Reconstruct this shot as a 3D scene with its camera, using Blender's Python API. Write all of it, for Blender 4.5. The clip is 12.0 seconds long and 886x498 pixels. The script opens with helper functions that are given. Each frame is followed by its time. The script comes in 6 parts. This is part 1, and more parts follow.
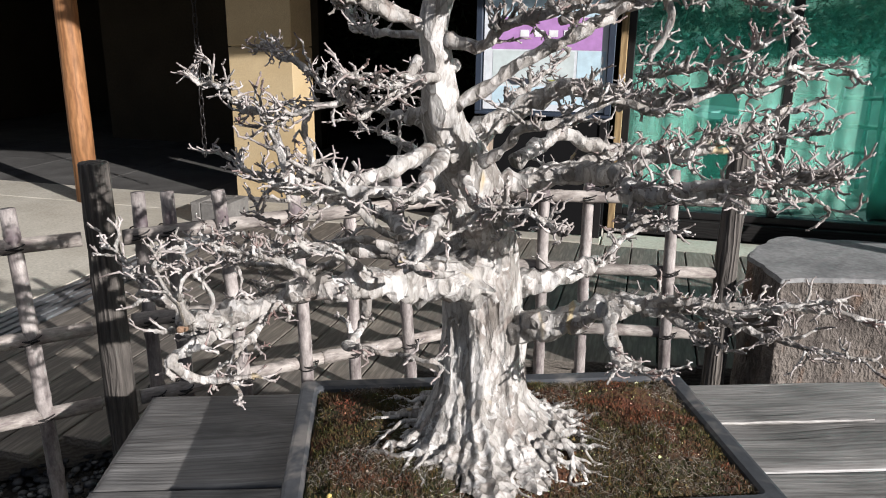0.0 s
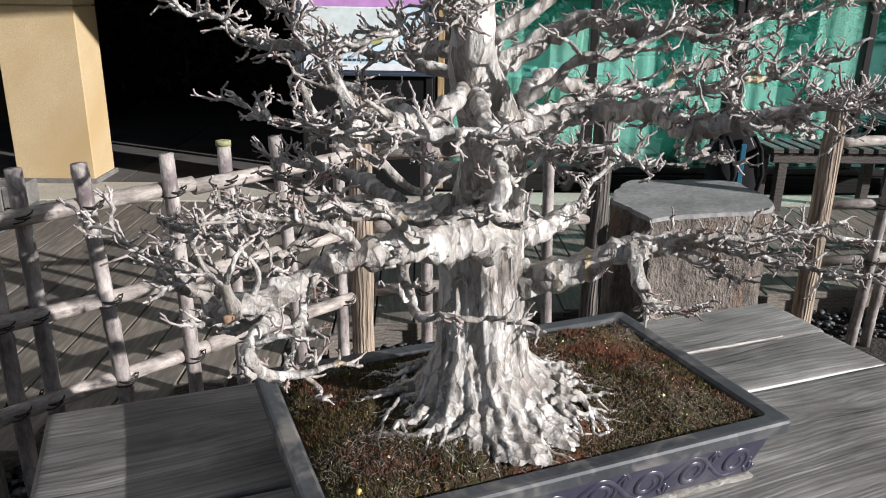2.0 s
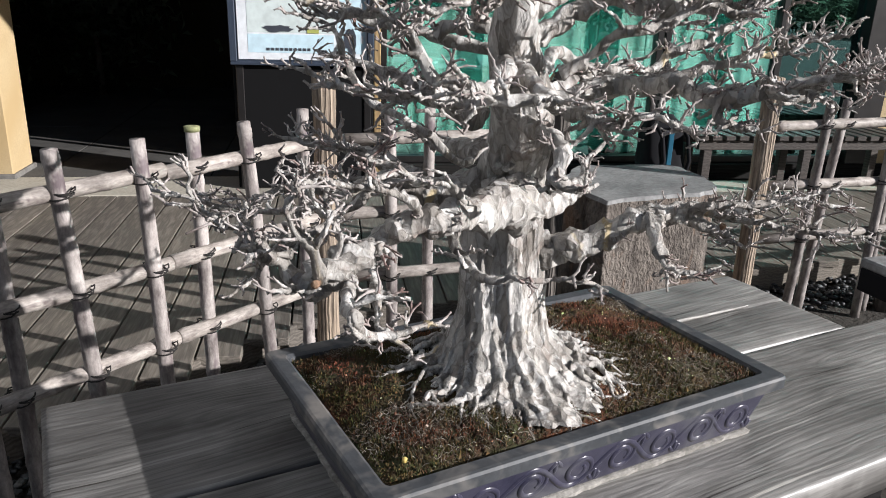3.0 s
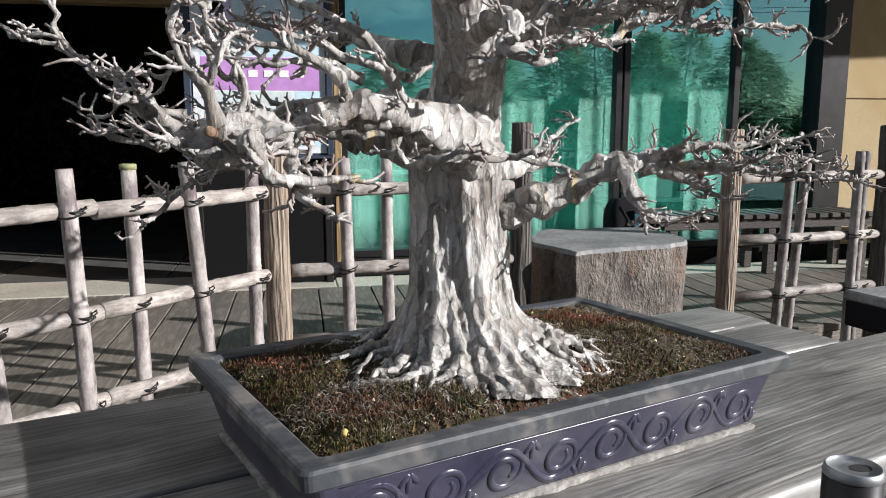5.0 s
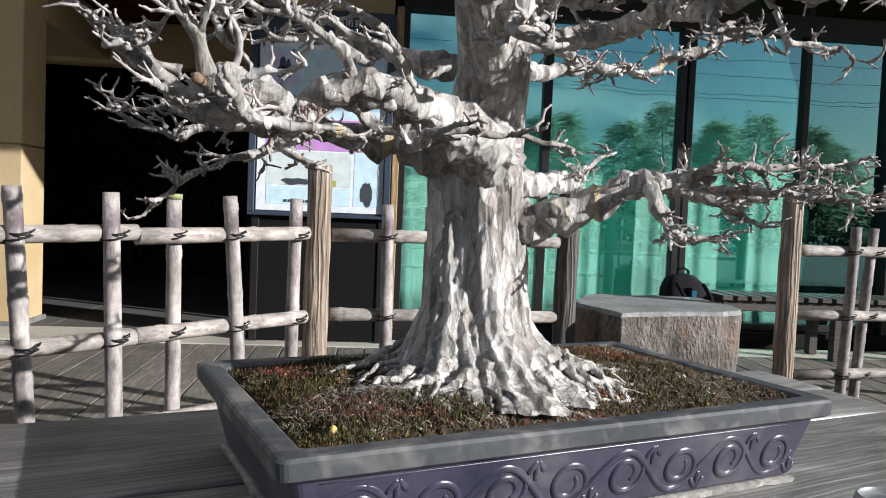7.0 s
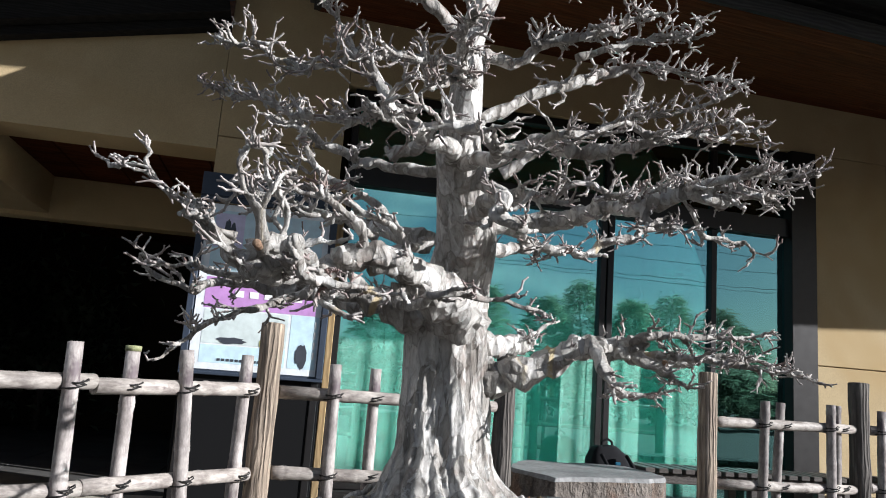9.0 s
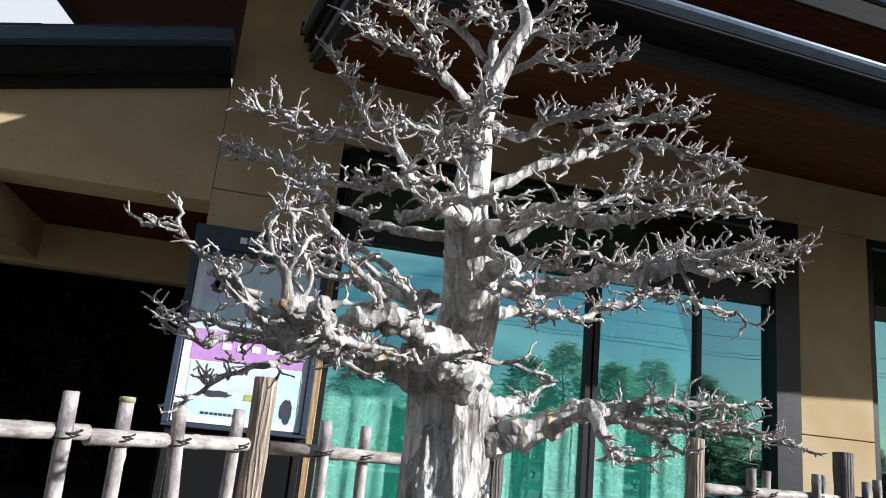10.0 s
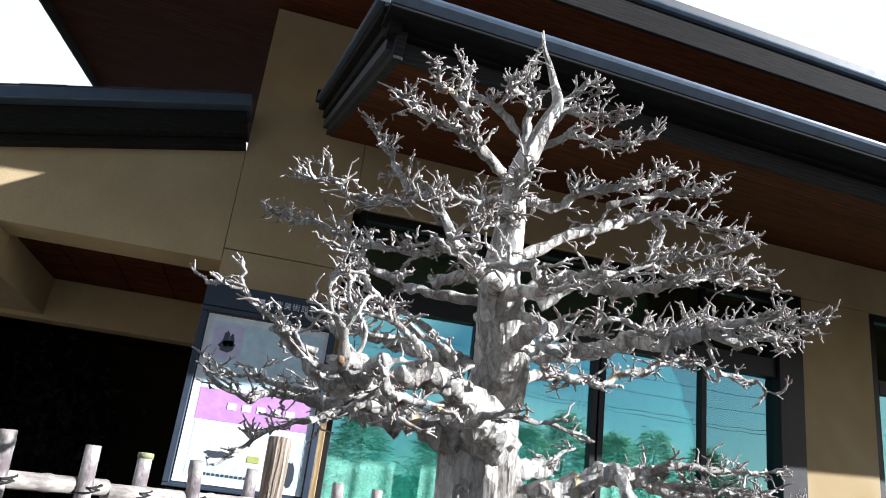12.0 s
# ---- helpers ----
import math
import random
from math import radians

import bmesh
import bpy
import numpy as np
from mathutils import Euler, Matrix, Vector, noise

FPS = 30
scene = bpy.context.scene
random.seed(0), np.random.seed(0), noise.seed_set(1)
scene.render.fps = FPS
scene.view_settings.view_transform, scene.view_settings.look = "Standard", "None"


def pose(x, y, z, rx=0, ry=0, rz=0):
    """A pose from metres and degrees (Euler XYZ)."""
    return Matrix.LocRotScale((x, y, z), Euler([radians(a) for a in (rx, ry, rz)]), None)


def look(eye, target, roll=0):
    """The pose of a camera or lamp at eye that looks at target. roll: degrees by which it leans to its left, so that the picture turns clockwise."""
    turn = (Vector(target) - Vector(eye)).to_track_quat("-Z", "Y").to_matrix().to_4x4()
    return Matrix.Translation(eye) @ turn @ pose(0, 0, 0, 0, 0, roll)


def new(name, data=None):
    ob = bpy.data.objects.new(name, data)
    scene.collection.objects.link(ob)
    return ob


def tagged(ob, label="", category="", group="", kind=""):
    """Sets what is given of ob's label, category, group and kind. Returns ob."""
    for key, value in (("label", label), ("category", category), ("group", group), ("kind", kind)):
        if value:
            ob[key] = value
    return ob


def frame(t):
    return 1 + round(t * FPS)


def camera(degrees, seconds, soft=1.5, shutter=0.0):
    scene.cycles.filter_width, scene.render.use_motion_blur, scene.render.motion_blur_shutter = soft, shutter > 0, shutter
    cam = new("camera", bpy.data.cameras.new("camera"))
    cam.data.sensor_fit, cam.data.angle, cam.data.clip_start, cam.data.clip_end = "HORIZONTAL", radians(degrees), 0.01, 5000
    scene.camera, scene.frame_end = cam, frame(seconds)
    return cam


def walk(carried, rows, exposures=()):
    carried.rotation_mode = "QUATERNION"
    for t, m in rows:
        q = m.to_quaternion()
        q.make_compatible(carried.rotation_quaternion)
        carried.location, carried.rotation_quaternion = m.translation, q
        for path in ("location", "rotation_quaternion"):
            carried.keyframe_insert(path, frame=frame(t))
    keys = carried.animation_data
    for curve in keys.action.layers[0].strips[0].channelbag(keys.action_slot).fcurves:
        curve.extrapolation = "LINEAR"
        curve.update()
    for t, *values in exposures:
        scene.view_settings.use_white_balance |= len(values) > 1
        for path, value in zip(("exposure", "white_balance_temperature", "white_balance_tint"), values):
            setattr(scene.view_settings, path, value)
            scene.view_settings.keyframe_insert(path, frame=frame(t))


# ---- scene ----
cam = camera(60.5, 12.0, 1.0)
PATH = [
    (0, (0.205, -0.004, 1.368), (-0.295, 1.85, 0.807), 0.7),
    (0.5, (0.128, -0.047, 1.364), (-0.081, 1.853, 0.776), 0.0),
    (1, (0.059, -0.02, 1.339), (-0.069, 1.884, 0.741), -0.3),
    (1.5, (-0.057, 0.029, 1.317), (-0.063, 1.935, 0.711), 0.2),
    (2, (-0.166, 0.058, 1.311), (-0.098, 1.954, 0.677), 1.0),
    (2.5, (-0.24, 0.053, 1.307), (-0.121, 1.942, 0.661), 0.8),
    (3, (-0.348, 0.039, 1.281), (-0.056, 1.911, 0.64), 1.8),
    (3.5, (-0.418, 0.034, 1.208), (0.033, 1.9, 0.646), 2.7),
    (3.7, (-0.421, 0.034, 1.175), (0.057, 1.907, 0.661), 2.9),
    (5.3, (-0.282, 0.135, 0.963), (0.077, 2.089, 0.73), -0.6),
    (5.5, (-0.303, 0.12, 0.953), (0.058, 2.078, 0.76), -1.3),
    (6, (-0.265, 0.113, 0.923), (-0.019, 2.087, 0.721), -2.5),
    (6.5, (-0.23, 0.138, 0.925), (-0.051, 2.125, 0.789), -0.3),
    (6.7, (-0.221, 0.149, 0.909), (-0.048, 2.137, 0.779), 1.3),
    (8.3, (-0.29, 0.019, 0.853), (0.045, 1.978, 1.08), 3.4),
    (8.5, (-0.302, 0.012, 0.856), (0.052, 1.963, 1.119), 3.4),
    (9, (-0.328, -0.009, 0.854), (0.058, 1.921, 1.206), 4.3),
    (9.5, (-0.354, -0.028, 0.851), (0.046, 1.886, 1.275), 5.0),
    (10, (-0.373, -0.046, 0.851), (0.033, 1.847, 1.352), 5.8),
    (10.5, (-0.396, -0.063, 0.849), (0.014, 1.808, 1.423), 6.5),
    (11, (-0.419, -0.072, 0.844), (-0.031, 1.79, 1.464), 7.1),
    (11.5, (-0.431, -0.084, 0.837), (-0.051, 1.769, 1.487), 7.3),
    (12, (-0.442, -0.086, 0.827), (-0.063, 1.762, 1.49), 7.3),
]
walk(cam, [(t, look(eye, target, roll)) for t, eye, target, roll in PATH],
     [(0.0, 0.46, 6440, 13), (3.5, 0.52, 6350, 12), (6.5, 0.57, 6300, 11), (9.0, 0.65, 6130, 10), (12.0, 1.2, 5950, 9)])

# ---- world, sun, exposure ----
SUN = Vector((2.441, -1.3, 1.0)).normalized()
world = bpy.data.worlds.new("sky")
scene.world = world
world.use_nodes = True
wn, wl = world.node_tree.nodes, world.node_tree.links
wn.clear()
sky = wn.new("ShaderNodeTexSky")
sky.sky_type, sky.sun_disc = "NISHITA", False
sky.sun_elevation = math.asin(SUN.z)
sky.sun_rotation = math.atan2(SUN.x, SUN.y)
sky.air_density, sky.dust_density, sky.ozone_density, sky.altitude = 0.85, 1.1, 2.0, 100.0
wco = wn.new("ShaderNodeTexCoord")
wmap = wn.new("ShaderNodeMapping")
wmap.inputs["Scale"].default_value = (1.0, 1.0, 2.6)
wnoise = wn.new("ShaderNodeTexNoise")
wnoise.inputs["Scale"].default_value, wnoise.inputs["Detail"].default_value = 2.3, 7.0
wramp = wn.new("ShaderNodeValToRGB")
wramp.color_ramp.elements[0].position, wramp.color_ramp.elements[1].position = 0.67, 0.79
wmix = wn.new("ShaderNodeMix")
wmix.data_type = "RGBA"
wmix.inputs["B"].default_value = (11.5, 11.7, 11.9, 1)
wbg = wn.new("ShaderNodeBackground")
wbg.inputs["Strength"].default_value = 0.04
wout = wn.new("ShaderNodeOutputWorld")
wl.new(wco.outputs["Generated"], wmap.inputs["Vector"])
wl.new(wmap.outputs["Vector"], wnoise.inputs["Vector"])
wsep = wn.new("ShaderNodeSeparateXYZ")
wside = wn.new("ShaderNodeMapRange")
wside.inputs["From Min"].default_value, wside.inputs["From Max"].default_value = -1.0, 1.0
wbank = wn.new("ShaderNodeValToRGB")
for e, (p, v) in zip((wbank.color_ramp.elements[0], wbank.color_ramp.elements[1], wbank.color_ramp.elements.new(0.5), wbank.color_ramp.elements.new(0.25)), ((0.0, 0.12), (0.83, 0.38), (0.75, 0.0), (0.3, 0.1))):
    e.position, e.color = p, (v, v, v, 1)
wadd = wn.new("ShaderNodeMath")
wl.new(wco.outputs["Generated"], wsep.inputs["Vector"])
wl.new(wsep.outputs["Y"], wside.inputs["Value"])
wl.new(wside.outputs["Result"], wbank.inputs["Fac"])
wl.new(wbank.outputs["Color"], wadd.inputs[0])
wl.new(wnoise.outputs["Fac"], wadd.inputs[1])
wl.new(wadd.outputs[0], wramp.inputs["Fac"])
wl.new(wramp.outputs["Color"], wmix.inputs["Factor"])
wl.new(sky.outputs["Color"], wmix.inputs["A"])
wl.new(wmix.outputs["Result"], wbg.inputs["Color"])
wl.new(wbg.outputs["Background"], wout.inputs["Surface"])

lamp = bpy.data.lights.new("sun", "SUN")
lamp.energy, lamp.angle, lamp.color = 5.5, radians(0.5), (1.0, 0.975, 0.945)
sun = new("sun", lamp)
sun.matrix_world = look(SUN * 30, (0, 0, 0))

# ---- materials ----


def material(name):
    m = bpy.data.materials.new(name)
    m.use_nodes = True
    n, l = m.node_tree.nodes, m.node_tree.links
    return m, n, l, n["Principled BSDF"]


def ramp(n, stops):
    r = n.new("ShaderNodeValToRGB")
    e = r.color_ramp.elements
    while len(e) < len(stops):
        e.new(0.5)
    for k, (p, c) in zip(e, stops):
        k.position, k.color = p, (*c, 1)
    return r


def coords(n, l, scale=(1, 1, 1), kind="Object", rot=(0, 0, 0)):
    c = n.new("ShaderNodeTexCoord")
    m = n.new("ShaderNodeMapping")
    m.inputs["Scale"].default_value = scale
    m.inputs["Rotation"].default_value = rot
    l.new(c.outputs[kind], m.inputs["Vector"])
    return m.outputs["Vector"]


def noise_tex(n, l, vec, scale, detail=6.0, rough=0.6, distort=0.0):
    t = n.new("ShaderNodeTexNoise")
    t.inputs["Scale"].default_value, t.inputs["Detail"].default_value = scale, detail
    t.inputs["Roughness"].default_value, t.inputs["Distortion"].default_value = rough, distort
    l.new(vec, t.inputs["Vector"])
    return t.outputs["Fac"]


def mixed(n, l, a, b, fac, kind="MIX"):
    m = n.new("ShaderNodeMix")
    m.data_type, m.blend_type = "RGBA", kind
    for sock, v in (("A", a), ("B", b), ("Factor", fac)):
        if hasattr(v, "links"):
            l.new(v, m.inputs[sock])
        elif sock == "Factor":
            m.inputs[sock].default_value = v
        else:
            m.inputs[sock].default_value = (*v, 1)
    return m.outputs["Result"]


def bumped(n, l, bsdf, height, strength=0.4, distance=0.01):
    b = n.new("ShaderNodeBump")
    b.inputs["Strength"].default_value, b.inputs["Distance"].default_value = strength, distance
    l.new(height, b.inputs["Height"])
    l.new(b.outputs["Normal"], bsdf.inputs["Normal"])


def rough_surface(name, dark, light, scale, rough=0.85, bump=0.4, dist=0.005, fine=8.0, stretch=(1, 1, 1), metal=0.0, stain=None, stain_scale=1.5, vary=0.0, kind="Object", spec=0.3):
    """Two scales of noise between two colours, a stain colour at a larger scale and a bump."""
    m, n, l, b = material(name)
    v = coords(n, l, stretch, kind)
    f = noise_tex(n, l, v, scale, 7.0)
    g = noise_tex(n, l, v, scale * fine, 4.0)
    r = ramp(n, [(0.3, dark), (0.7, light)])
    l.new(f, r.inputs["Fac"])
    col = r.outputs["Color"]
    rg = ramp(n, [(0.3, (0.72, 0.72, 0.72)), (0.7, (1.2, 1.2, 1.2))])
    l.new(g, rg.inputs["Fac"])
    col = mixed(n, l, col, rg.outputs["Color"], 0.7, "MULTIPLY")
    if stain:
        s = noise_tex(n, l, v, stain_scale, 3.0, 0.7, 0.6)
        rs = ramp(n, [(0.52, (0, 0, 0)), (0.68, (1, 1, 1))])
        l.new(s, rs.inputs["Fac"])
        col = mixed(n, l, col, stain, rs.outputs["Color"])
    if vary:
        o = n.new("ShaderNodeObjectInfo")
        rv = ramp(n, [(0.0, (1 - vary,) * 3), (1.0, (1 + vary,) * 3)])
        l.new(o.outputs["Random"], rv.inputs["Fac"])
        col = mixed(n, l, col, rv.outputs["Color"], 1.0, "MULTIPLY")
    l.new(col, b.inputs["Base Color"])
    b.inputs["Roughness"].default_value, b.inputs["Metallic"].default_value = rough, metal
    b.inputs["Specular IOR Level"].default_value = spec
    add = n.new("ShaderNodeMath")
    add.operation = "ADD"
    l.new(f, add.inputs[0])
    l.new(g, add.inputs[1])
    bumped(n, l, b, add.outputs[0], bump, dist)
    return m


def wood(name, dark, light, scale=6.0, stretch=(1, 18, 18), rough=0.75, bump=0.5, dist=0.004, spec=0.3, vary=0.12, axis_rings=3.0):
    """Weathered wood with long grain; stretch holds the grain's axis at 1."""
    m, n, l, b = material(name)
    v = coords(n, l, stretch)
    warp = noise_tex(n, l, coords(n, l, tuple(0.22 * s ** 0.5 for s in stretch)), 2.2, 3.0)
    f = noise_tex(n, l, v, scale, 8.0, 0.65, 0.5)
    w = n.new("ShaderNodeTexWave")
    w.wave_type, w.bands_direction = "BANDS", "Z" if stretch[2] > 1 else "X"
    w.inputs["Scale"].default_value, w.inputs["Distortion"].default_value, w.inputs["Detail"].default_value = axis_rings, 9.0, 4.0
    w.inputs["Detail Scale"].default_value = 1.4
    l.new(coords(n, l, tuple(1 if s == 1 else s * 0.35 for s in stretch)), w.inputs["Vector"])
    r = ramp(n, [(0.25, dark), (0.55, tuple((a + c) / 2 for a, c in zip(dark, light))), (0.78, light)])
    l.new(f, r.inputs["Fac"])
    rw = ramp(n, [(0.0, (0.62, 0.62, 0.62)), (1.0, (1.12, 1.12, 1.12))])
    l.new(w.outputs["Fac"], rw.inputs["Fac"])
    col = mixed(n, l, r.outputs["Color"], rw.outputs["Color"], 0.75, "MULTIPLY")
    rb = ramp(n, [(0.35, (0.78, 0.78, 0.8)), (0.65, (1.12, 1.1, 1.06))])
    l.new(warp, rb.inputs["Fac"])
    col = mixed(n, l, col, rb.outputs["Color"], 1.0, "MULTIPLY")
    o = n.new("ShaderNodeObjectInfo")
    rv = ramp(n, [(0.0, (1 - vary,) * 3), (1.0, (1 + vary,) * 3)])
    l.new(o.outputs["Random"], rv.inputs["Fac"])
    col = mixed(n, l, col, rv.outputs["Color"], 1.0, "MULTIPLY")
    l.new(col, b.inputs["Base Color"])
    b.inputs["Roughness"].default_value, b.inputs["Specular IOR Level"].default_value = rough, spec
    add = n.new("ShaderNodeMath")
    add.operation = "MULTIPLY_ADD"
    l.new(w.outputs["Fac"], add.inputs[0])
    add.inputs[1].default_value = 0.6
    l.new(f, add.inputs[2])
    bumped(n, l, b, add.outputs[0], bump, dist)
    return m


def bark():
    """Pale grey flaking bark: plates with stepped edges, fine vertical grain, ochre scars."""
    m, n, l, b = material("grey_bark")
    v = coords(n, l, (1, 1, 0.36))
    warp = n.new("ShaderNodeTexNoise")
    warp.inputs["Scale"].default_value, warp.inputs["Detail"].default_value = 40.0, 3.0
    l.new(v, warp.inputs["Vector"])
    sc = n.new("ShaderNodeVectorMath")
    sc.operation = "SCALE"
    sc.inputs["Scale"].default_value = 0.014
    l.new(warp.outputs["Color"], sc.inputs[0])
    wv = n.new("ShaderNodeVectorMath")
    wv.operation = "ADD"
    l.new(v, wv.inputs[0])
    l.new(sc.outputs["Vector"], wv.inputs[1])

    def plates(scale, feature):
        vo = n.new("ShaderNodeTexVoronoi")
        vo.feature = feature
        vo.inputs["Scale"].default_value = scale
        l.new(wv.outputs["Vector"], vo.inputs["Vector"])
        return vo

    step = plates(46.0, "F1")
    small = plates(120.0, "F1")
    rim = plates(46.0, "DISTANCE_TO_EDGE")
    big = noise_tex(n, l, coords(n, l), 9.0, 5.0, 0.6, 0.4)
    fine = noise_tex(n, l, coords(n, l, (1, 1, 0.32)), 75.0, 7.0, 0.75, 0.5)
    base = ramp(n, [(0.3, (0.24, 0.22, 0.202)), (0.47, (0.42, 0.403, 0.383)), (0.66, (0.61, 0.595, 0.575))])
    l.new(big, base.inputs["Fac"])
    tone = ramp(n, [(0.15, (0.6, 0.575, 0.545)), (0.45, (0.95, 0.94, 0.92)), (0.8, (1.2, 1.2, 1.2))])
    l.new(step.outputs["Color"], tone.inputs["Fac"])
    col = mixed(n, l, base.outputs["Color"], tone.outputs["Color"], 0.85, "MULTIPLY")
    fr = ramp(n, [(0.36, (0.5, 0.475, 0.45)), (0.48, (0.92, 0.91, 0.9)), (0.62, (1.16, 1.16, 1.16))])
    l.new(fine, fr.inputs["Fac"])
    col = mixed(n, l, col, fr.outputs["Color"], 0.8, "MULTIPLY")
    er = ramp(n, [(0.0, (0.3, 0.27, 0.24)), (0.035, (0.8, 0.78, 0.76)), (0.09, (1.12, 1.12, 1.12)), (0.3, (0.98, 0.98, 0.98))])
    l.new(rim.outputs["Distance"], er.inputs["Fac"])
    col = mixed(n, l, col, er.outputs["Color"], 0.38, "MULTIPLY")
    patch = noise_tex(n, l, coords(n, l, (1, 1, 0.5)), 13.0, 2.0, 0.5, 0.8)
    pr = ramp(n, [(0.68, (0, 0, 0)), (0.73, (1, 1, 1))])
    l.new(patch, pr.inputs["Fac"])
    col = mixed(n, l, col, (0.52, 0.42, 0.26), pr.outputs["Color"])
    rust = noise_tex(n, l, coords(n, l, (1, 1, 0.8)), 27.0, 5.0, 0.65, 0.9)
    rr = ramp(n, [(0.56, (0, 0, 0)), (0.66, (0.6, 0.6, 0.6))])
    l.new(rust, rr.inputs["Fac"])
    col = mixed(n, l, col, (0.235, 0.185, 0.16), rr.outputs["Color"])
    pale = noise_tex(n, l, coords(n, l, (1.0, 1.3, 0.7)), 34.0, 4.0, 0.6, 1.2)
    rp = ramp(n, [(0.57, (0, 0, 0)), (0.62, (0.7, 0.7, 0.7))])
    l.new(pale, rp.inputs["Fac"])
    col = mixed(n, l, col, (0.63, 0.62, 0.6), rp.outputs["Color"])
    l.new(col, b.inputs["Base Color"])
    b.inputs["Roughness"].default_value, b.inputs["Specular IOR Level"].default_value = 0.75, 0.3
    h = n.new("ShaderNodeMath")
    h.operation = "MULTIPLY_ADD"
    l.new(step.outputs["Color"], h.inputs[0])
    h.inputs[1].default_value = 2.2
    l.new(fine, h.inputs[2])
    h1 = n.new("ShaderNodeMath")
    h1.operation = "MULTIPLY_ADD"
    l.new(step.outputs["Distance"], h1.inputs[0])
    h1.inputs[1].default_value = 3.6
    l.new(h.outputs[0], h1.inputs[2])
    h2 = n.new("ShaderNodeMath")
    h2.operation = "MULTIPLY_ADD"
    l.new(small.outputs["Color"], h2.inputs[0])
    h2.inputs[1].default_value = 0.8
    l.new(h1.outputs[0], h2.inputs[2])
    bumped(n, l, b, h2.outputs[0], 1.0, 0.0055)
    return m


def plain(name, colour, rough=0.5, metal=0.0, spec=0.5, coat=0.0):
    m, n, l, b = material(name)
    v = coords(n, l)
    f = noise_tex(n, l, v, 14.0, 5.0)
    r = ramp(n, [(0.3, tuple(c * 0.84 for c in colour)), (0.7, tuple(min(1, c * 1.1) for c in colour))])
    l.new(f, r.inputs["Fac"])
    l.new(r.outputs["Color"], b.inputs["Base Color"])
    rr = n.new("ShaderNodeMapRange")
    rr.inputs["To Min"].default_value, rr.inputs["To Max"].default_value = rough * 0.85, min(1, rough * 1.2)
    l.new(f, rr.inputs["Value"])
    l.new(rr.outputs["Result"], b.inputs["Roughness"])
    b.inputs["Metallic"].default_value, b.inputs["Specular IOR Level"].default_value = metal, spec
    b.inputs["Coat Weight"].default_value = coat
    return m


def pane_glass():
    m, n, l, b = material("window_glass")
    n.remove(b)
    clear = n.new("ShaderNodeBsdfTransparent")
    clear.inputs["Color"].default_value = (0.9, 0.98, 0.95, 1)
    gloss = n.new("ShaderNodeBsdfGlossy")
    gloss.inputs["Roughness"].default_value = 0.002
    gloss.inputs["Color"].default_value = (0.48, 1.0, 0.98, 1)
    fres = n.new("ShaderNodeFresnel")
    fres.inputs["IOR"].default_value = 1.9
    wave = noise_tex(n, l, coords(n, l), 1.3, 2.0)
    bp = n.new("ShaderNodeBump")
    bp.inputs["Strength"].default_value, bp.inputs["Distance"].default_value = 0.12, 0.01
    l.new(wave, bp.inputs["Height"])
    l.new(bp.outputs["Normal"], gloss.inputs["Normal"])
    mx = n.new("ShaderNodeMixShader")
    mr = n.new("ShaderNodeMapRange")
    mr.inputs["To Min"].default_value, mr.inputs["To Max"].default_value = 0.37, 1.0
    l.new(fres.outputs["Fac"], mr.inputs["Value"])
    l.new(mr.outputs["Result"], mx.inputs["Fac"])
    l.new(clear.outputs["BSDF"], mx.inputs[1])
    l.new(gloss.outputs["BSDF"], mx.inputs[2])
    l.new(mx.outputs["Shader"], n["Material Output"].inputs["Surface"])
    return m


def soil_material():
    m, n, l, b = material("mossy_soil")
    v = coords(n, l)
    big = noise_tex(n, l, v, 7.0, 5.0, 0.6, 0.5)
    fine = noise_tex(n, l, v, 130.0, 5.0, 0.7)
    r = ramp(n, [(0.38, (0.095, 0.036, 0.016)), (0.46, (0.045, 0.032, 0.017)), (0.56, (0.036, 0.044, 0.012)), (0.66, (0.07, 0.042, 0.02))])
    l.new(big, r.inputs["Fac"])
    fr = ramp(n, [(0.3, (0.35, 0.33, 0.3)), (0.7, (1.7, 1.6, 1.5))])
    l.new(fine, fr.inputs["Fac"])
    l.new(mixed(n, l, r.outputs["Color"], fr.outputs["Color"], 0.9, "MULTIPLY"), b.inputs["Base Color"])
    b.inputs["Roughness"].default_value = 0.95
    bumped(n, l, b, fine, 0.9, 0.006)
    return m


def island_mix(name, stops, rough=0.9, patches=None):
    m, n, l, b = material(name)
    g = n.new("ShaderNodeNewGeometry")
    r = ramp(n, stops)
    r.color_ramp.interpolation = "LINEAR"
    l.new(g.outputs["Random Per Island"], r.inputs["Fac"])
    fr = ramp(n, [(0.3, (0.75, 0.75, 0.75)), (0.7, (1.2, 1.2, 1.2))])
    l.new(noise_tex(n, l, coords(n, l), 60.0, 3.0), fr.inputs["Fac"])
    col = mixed(n, l, r.outputs["Color"], fr.outputs["Color"], 0.8, "MULTIPLY")
    if patches:
        pr = ramp(n, patches)
        l.new(noise_tex(n, l, coords(n, l), 9.0, 3.0, 0.6, 0.4), pr.inputs["Fac"])
        col = mixed(n, l, col, pr.outputs["Color"], 1.0, "MULTIPLY")
    l.new(col, b.inputs["Base Color"])
    b.inputs["Roughness"].default_value = rough
    return m


